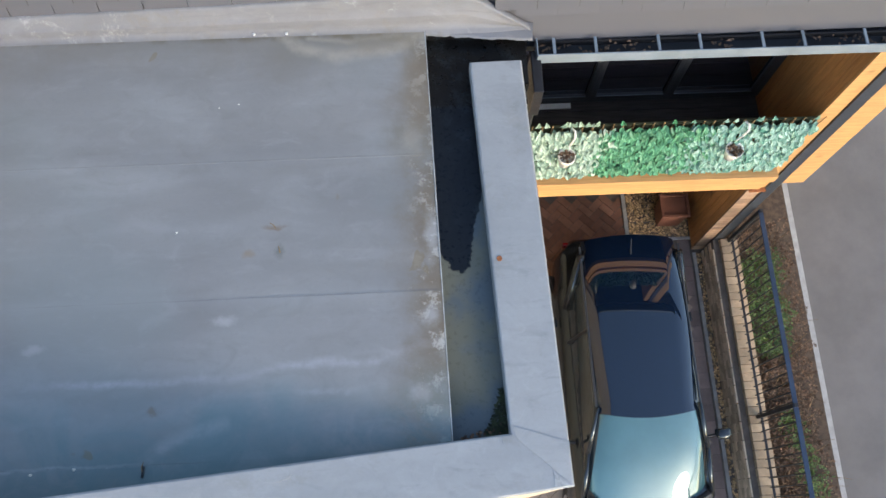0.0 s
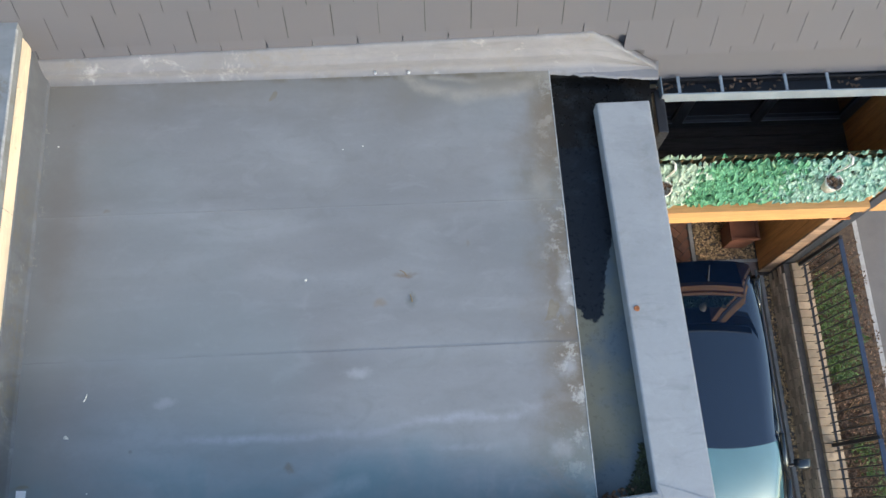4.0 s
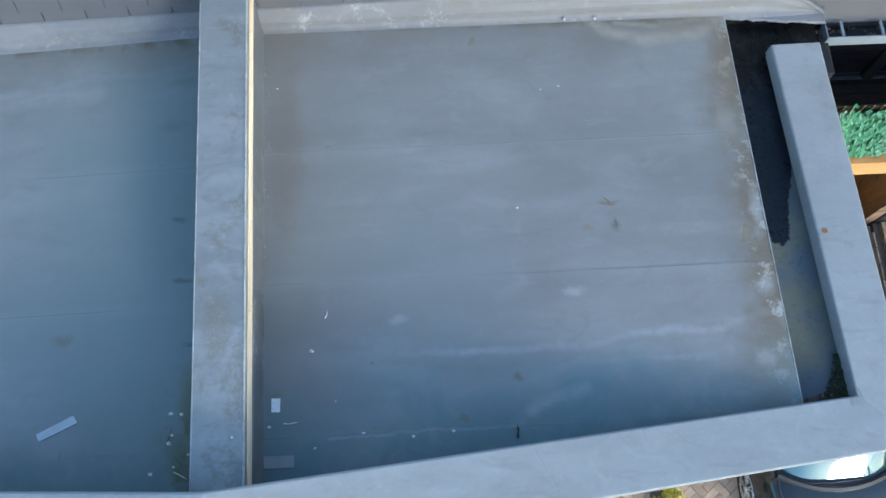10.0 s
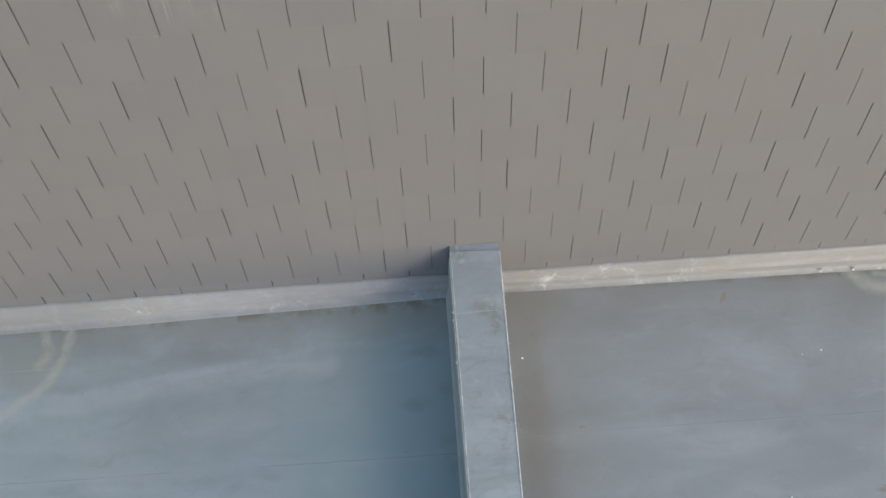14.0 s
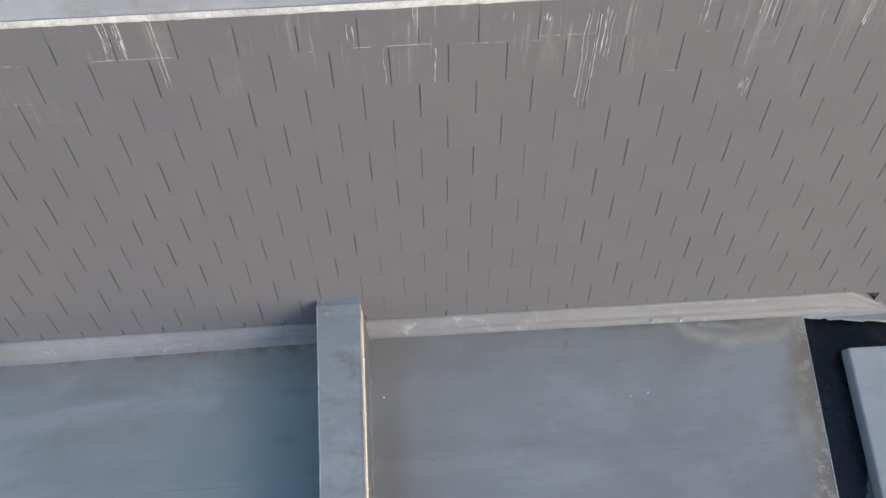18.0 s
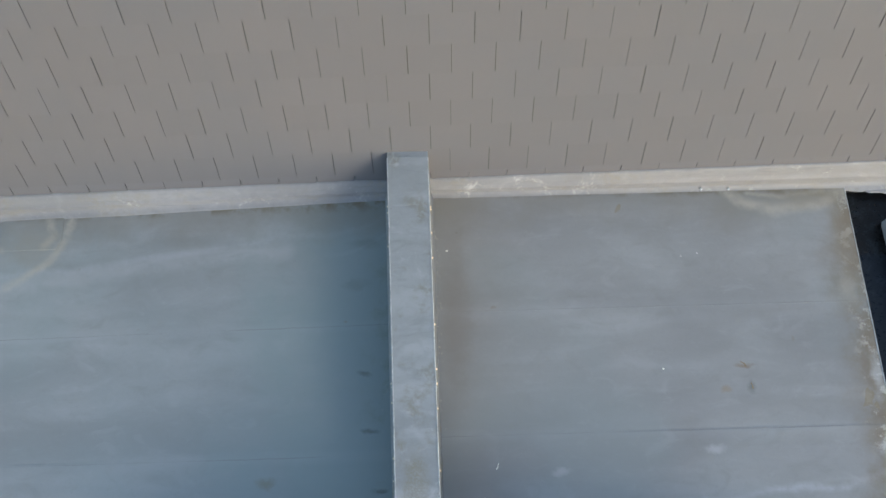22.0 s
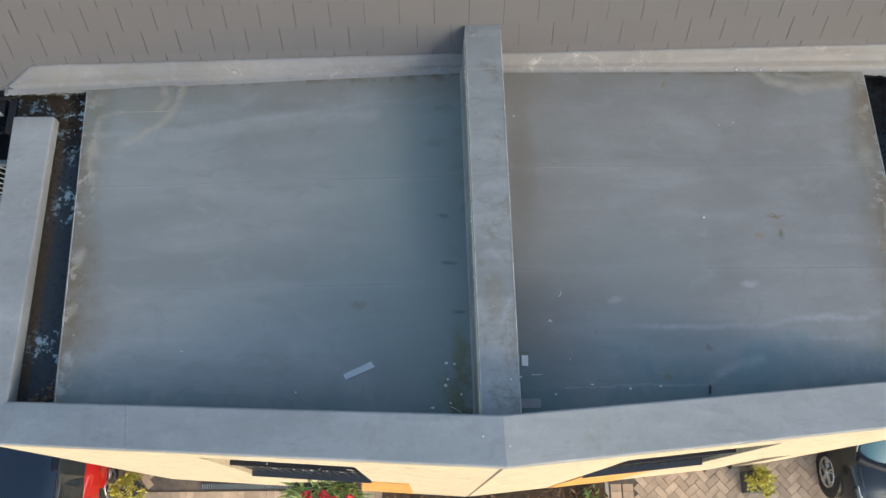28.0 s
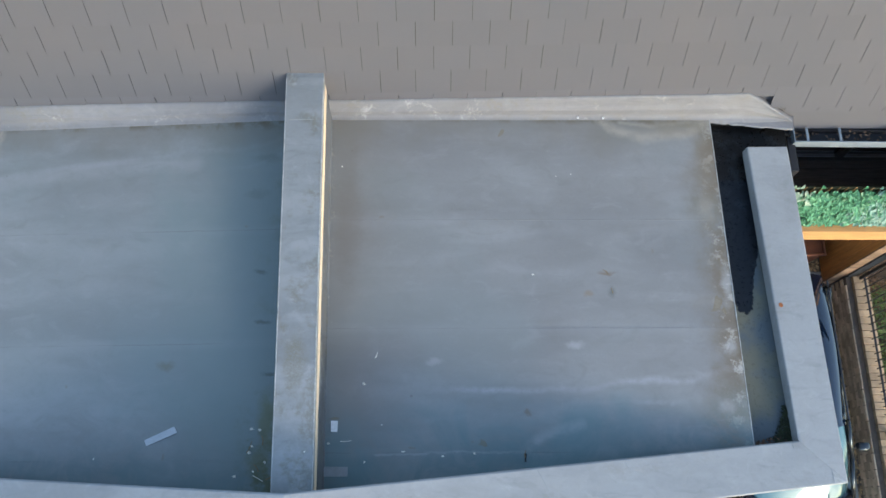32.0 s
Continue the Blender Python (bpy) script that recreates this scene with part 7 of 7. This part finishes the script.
def lay_slates():
    meshes = []
    for h in (0.248, 0.455, SLATE_Z * 2 + 0.03):
        first = part("slate", slate_piece(h), mat_slate)
        meshes.append(first.data)
        bpy.data.objects.remove(first)
    rest = B()
    count = 0
    for row in range(13):
        z = FIRST_Z - SLATE_Z * row
        for col in range(-34, 36):
            x = SLATE_X + SLATE_W * (col + 0.5 * (row % 2)) + random.uniform(-0.0011, 0.0011) + SLATE_W / 2
            zz = z + SLATE_TILT * x + random.uniform(-0.002, 0.002)
            # slates that end behind the flashing are cut at its top edge
            lift = max(0.0, (flash_top(x) - 0.03 if -4.2 < x < 4.15 else (5.70 if x > 0 else 5.47)) - zz)
            if lift > 0.30:
                continue
            if lift:
                t = slate_piece(SLATE_Z * 2 + 0.03 - lift)
                zz += lift
                bmesh.ops.translate(t, verts=t.verts, vec=(x, slate_y(zz, x), zz))
                tmp = bpy.data.meshes.new("tmp")
                t.to_mesh(tmp)
                t.free()
                rest.from_mesh(tmp)
                bpy.data.meshes.remove(tmp)
                continue
            y = slate_y(zz, x) - random.uniform(0, 0.003)
            if -3.7 < x < 4.45 and count < 300 and row < 11:
                ob = new("slate", meshes[min(row, 2)])
                ob.location, ob.rotation_euler = (x, y, zz), (0, -0.012 + random.uniform(-0.0015, 0.0015), 0.011)
                ob.parent = main_roof
                count += 1
            else:
                t = slate_piece((0.248, 0.455, SLATE_Z * 2 + 0.03)[min(row, 2)])
                bmesh.ops.translate(t, verts=t.verts, vec=(x, y, zz))
                tmp = bpy.data.meshes.new("tmp")
                t.to_mesh(tmp)
                t.free()
                rest.from_mesh(tmp)
                bpy.data.meshes.remove(tmp)
    tagged(part("slate_field", rest, mat_slate, main_roof), kind="stuff")
    # black strips added behind the open joints to keep them dark
    joint_dark = B()
    for row in range(12):
        z = FIRST_Z - SLATE_Z * row
        h = (0.248, 0.455, SLATE_Z * 2 + 0.03)[min(row, 2)]
        top = min(SLATE_Z, h) - 0.006
        for col in range(-20, 21):
            x = SLATE_X + SLATE_W * (col + 0.5 * (row % 2))
            z = FIRST_Z - SLATE_Z * row + SLATE_TILT * x
            if -4.2 < x < 4.15 and z + 0.12 < flash_top(x):
                continue
            lo, hi = slate_y(z, x) - 0.0125, slate_y(z, x) - 0.0125 + top * (0.352 + 0.020 / h)
            quad = [joint_dark.verts.new(p) for p in ((x - 0.006, lo, z + 0.001), (x + 0.006, lo, z + 0.001), (x + 0.006, hi, z + top), (x - 0.006, hi, z + top))]
            joint_dark.faces.new(quad)
    tagged(part("joint_felt", joint_dark, mat_black, main_roof), kind="stuff")


def lime_runs():
    """White lime runs that washed down the slates from the ridge coping: x, top, foot, strands."""
    bm = B()

    def ribbon(pts, w):
        pairs = []
        for x, z in pts:
            z += 0.034
            y = slate_y(z, x) - 0.0195
            v = w * max(0.12, 0.5 + 0.9 * noise.noise(Vector((x * 60, z * 23, 0))))
            pairs.append((bm.verts.new((x - v, y, z)), bm.verts.new((x + v, y, z))))
        for (a, b), (c, d) in zip(pairs, pairs[1:]):
            bm.faces.new((a, b, d, c))

    for x, top, foot, strands in ((-0.92, 8.45, 8.22, 9), (-1.70, 8.42, 8.25, 2), (-1.51, 8.43, 8.20, 3), (-0.68, 8.46, 7.98, 2), (0.31, 8.40, 8.24, 2), (0.60, 8.49, 8.31, 2), (1.08, 8.44, 8.30, 2), (1.30, 8.42, 8.32, 4), (1.52, 8.42, 7.80, 3), (1.58, 8.43, 8.11, 3), (2.09, 8.49, 8.27, 3), (2.14, 8.53, 8.42, 2), (2.38, 8.49, 8.27, 3), (2.39, 7.97, 7.81, 3), (-2.05, 8.42, 7.95, 3), (0.47, 8.24, 8.01, 1), (0.735, 8.25, 8.01, 1), (2.9, 8.50, 8.2, 3), (-2.6, 8.40, 8.1, 2)):
        for k in range(strands + (strands > 1)):
            px = x + (random.uniform(-0.11, 0.11) if strands > 5 else random.uniform(-0.025, 0.025) * strands * 0.6)
            z0, z1 = top - random.uniform(0, 0.05), foot + random.uniform(-0.005, 0.09) * (strands > 1)
            n = 22
            pts = []
            for j in range(n + 1):
                z = z0 + (z1 - z0) * j / n
                pts.append((px + 0.010 * noise.noise(Vector((px * 9, z * 9, k))) + 0.004 * noise.noise(Vector((px * 9, z * 40, k))), z))
            ribbon(pts, random.uniform(0.0010, 0.0034))
    for x0, x1, z in ((0.47, 0.735, 8.243), (1.26, 1.54, 8.268), (-1.0, -0.59, 8.217), (-1.55, -1.40, 8.205), (0.30, 0.40, 8.24), (-1.95, -1.75, 7.97)):
        for k in range(int((x1 - x0) / 0.006)):
            x = x0 + 0.006 * k
            tall = 0.0030 * noise.noise(Vector((x * 31, z, 3))) + 0.0012
            if tall > 0.0003:
                ribbon([(x, z + tall + SLATE_TILT * (x - x0)), (x, z + SLATE_TILT * (x - x0) - 0.0006)], 0.009)
    tagged(part("lime_streak", bm, mat_lime, main_roof, "white lime run-off"), kind="stuff")


def paver_mesh(w, d, material):
    bm = B()
    box(bm, -w / 2, w / 2, -d / 2, d / 2, -0.05, 0.0)
    top = [f for f in bm.faces if f.normal.z > 0.5 or all(v.co.z > -0.01 for v in f.verts)]
    res = bmesh.ops.inset_region(bm, faces=top, thickness=0.006)
    for f in top:
        for v in f.verts:
            v.co.z = 0.003
    ob = part("paver", bm, material)
    me = ob.data
    bpy.data.objects.remove(ob)
    return me


laid = 0
fields = {}
JOINED = {mat_paver.name: mat_setts, mat_paver_red.name: mat_setts_red, mat_paver_grey.name: mat_setts_grey}


def sett(mesh, x, y, turn):
    """One paver; those past the first 300 gather in joined fields."""
    global laid
    m = pose(x, y, random.uniform(-0.002, 0.002), math.degrees(random.uniform(-0.008, 0.008)), math.degrees(random.uniform(-0.008, 0.008)), math.degrees(turn))
    if laid < 300:
        laid += 1
        ob = new("paver", mesh)
        ob.matrix_world, ob.parent = m, drive
        return
    verts, faces = fields.setdefault(mesh.name, ([], []))
    n = len(verts)
    verts.extend(tuple(m @ v.co) for v in mesh.vertices)
    faces.extend(tuple(n + k for k in p.vertices) for p in mesh.polygons)


def herringbone(x0, x1, y0, y1, mesh, turn=0.0, skip=None):
    """90-degree herringbone of 2:1 setts over a rectangle, turned by an angle."""
    u = 0.105
    c, s = math.cos(turn), math.sin(turn)
    cx, cy = (x0 + x1) / 2, (y0 + y1) / 2
    n = int(max(x1 - x0, y1 - y0) / u) + 6
    for i in range(-n, n):
        for j in range(-n, n):
            k = (i - j) % 4
            if k == 0:
                px, py, r = (i + 1.0) * u, (j + 0.5) * u, 0.0
            elif k == 2:
                px, py, r = (i + 0.5) * u, (j + 0.0) * u, math.pi / 2
            else:
                continue
            x, y = cx + px * c - py * s, cy + px * s + py * c
            if x0 < x < x1 and y0 < y < y1 and not (skip and skip(x, y)):
                sett(mesh, x, y, r + turn)


def course(x0, x1, y0, y1, w, d, mesh, turn=0.0):
    """Rows of setts on a square grid."""
    y = y0 + d / 2
    while y < y1:
        x = x0 + w / 2
        while x < x1:
            sett(mesh, x, y, turn + random.uniform(-0.01, 0.01))
            x += w + 0.005
        y += d + 0.005


lay_slates()
lime_runs()
tan = paver_mesh(0.202, 0.099, mat_paver)
grey = paver_mesh(0.150, 0.205, mat_paver_grey)
red = paver_mesh(0.202, 0.099, mat_paver_red)
border = paver_mesh(0.150, 0.099, mat_paver)
stack = paver_mesh(0.099, 0.202, mat_paver)
herringbone(2.55, 7.0, -1.05, 0.55, tan, radians(40), lambda x, y: y > front_y(x) + 0.05 and x < 4.3)
course(2.14, 2.50, -1.0, -0.06, 0.170, 0.099, border)
course(-5.0, -1.20, -0.75, -0.11, 0.099, 0.202, stack)
course(7.12, 7.28, -1.2, 3.55, 0.150, 0.205, grey)
course(-7.33, -7.20, -0.8, 3.30, 0.120, 0.205, grey)
herringbone(4.42, 6.38, 2.9, 4.3, red, radians(45))
herringbone(4.42, 5.25, 0.55, 2.9, tan, radians(40))
herringbone(6.85, 7.10, 0.0, 3.5, tan, radians(40))
herringbone(-7.15, -4.45, -0.10, 2.95, tan, radians(40))
herringbone(-7.25, -4.45, 2.95, 4.15, red, radians(45), lambda x, y: x < -6.98 and 3.25 < y < 3.78)
herringbone(-7.6, 7.25, -4.0, -1.06, tan, radians(40), lambda x, y: -1.25 < x < 2.15 and y > -2.05)
for key, (verts, faces) in sorted(fields.items()):
    me = bpy.data.meshes.new("paver_field")
    me.from_pydata(verts, [], faces)
    me.materials.append(JOINED[bpy.data.meshes[key].materials[0].name])
    field = new("paver_field", me)
    field.parent = drive
    tagged(field, kind="stuff")


# coping bricks and facing blocks of the boundary wall
def wall_pieces():
    ob = part("coping_brick", box(B(), -0.112, 0.112, -0.049, 0.049, 0.468, 0.539, 0.004), mat_cap)
    cap = ob.data
    bpy.data.objects.remove(ob)
    ob = part("block", box(B(), -0.012, 0.012, -0.108, 0.108, -0.034, 0.034, 0.004), mat_block)
    face = ob.data
    bpy.data.objects.remove(ob)
    y = 3.36
    while y > -1.3:
        ob = new("coping_brick", cap)
        ob.location, ob.parent = (7.622 + random.uniform(-0.003, 0.003), y, random.uniform(-0.002, 0.002)), bwall
        y -= 0.105
    for row in range(6):
        y = 3.30 - 0.113 * (row % 2)
        while y > -1.2:
            ob = new("block", face)
            ob.location, ob.parent = (7.427 + random.uniform(-0.003, 0.003), y, 0.04 + row * 0.077), bwall
            y -= 0.226


wall_pieces()
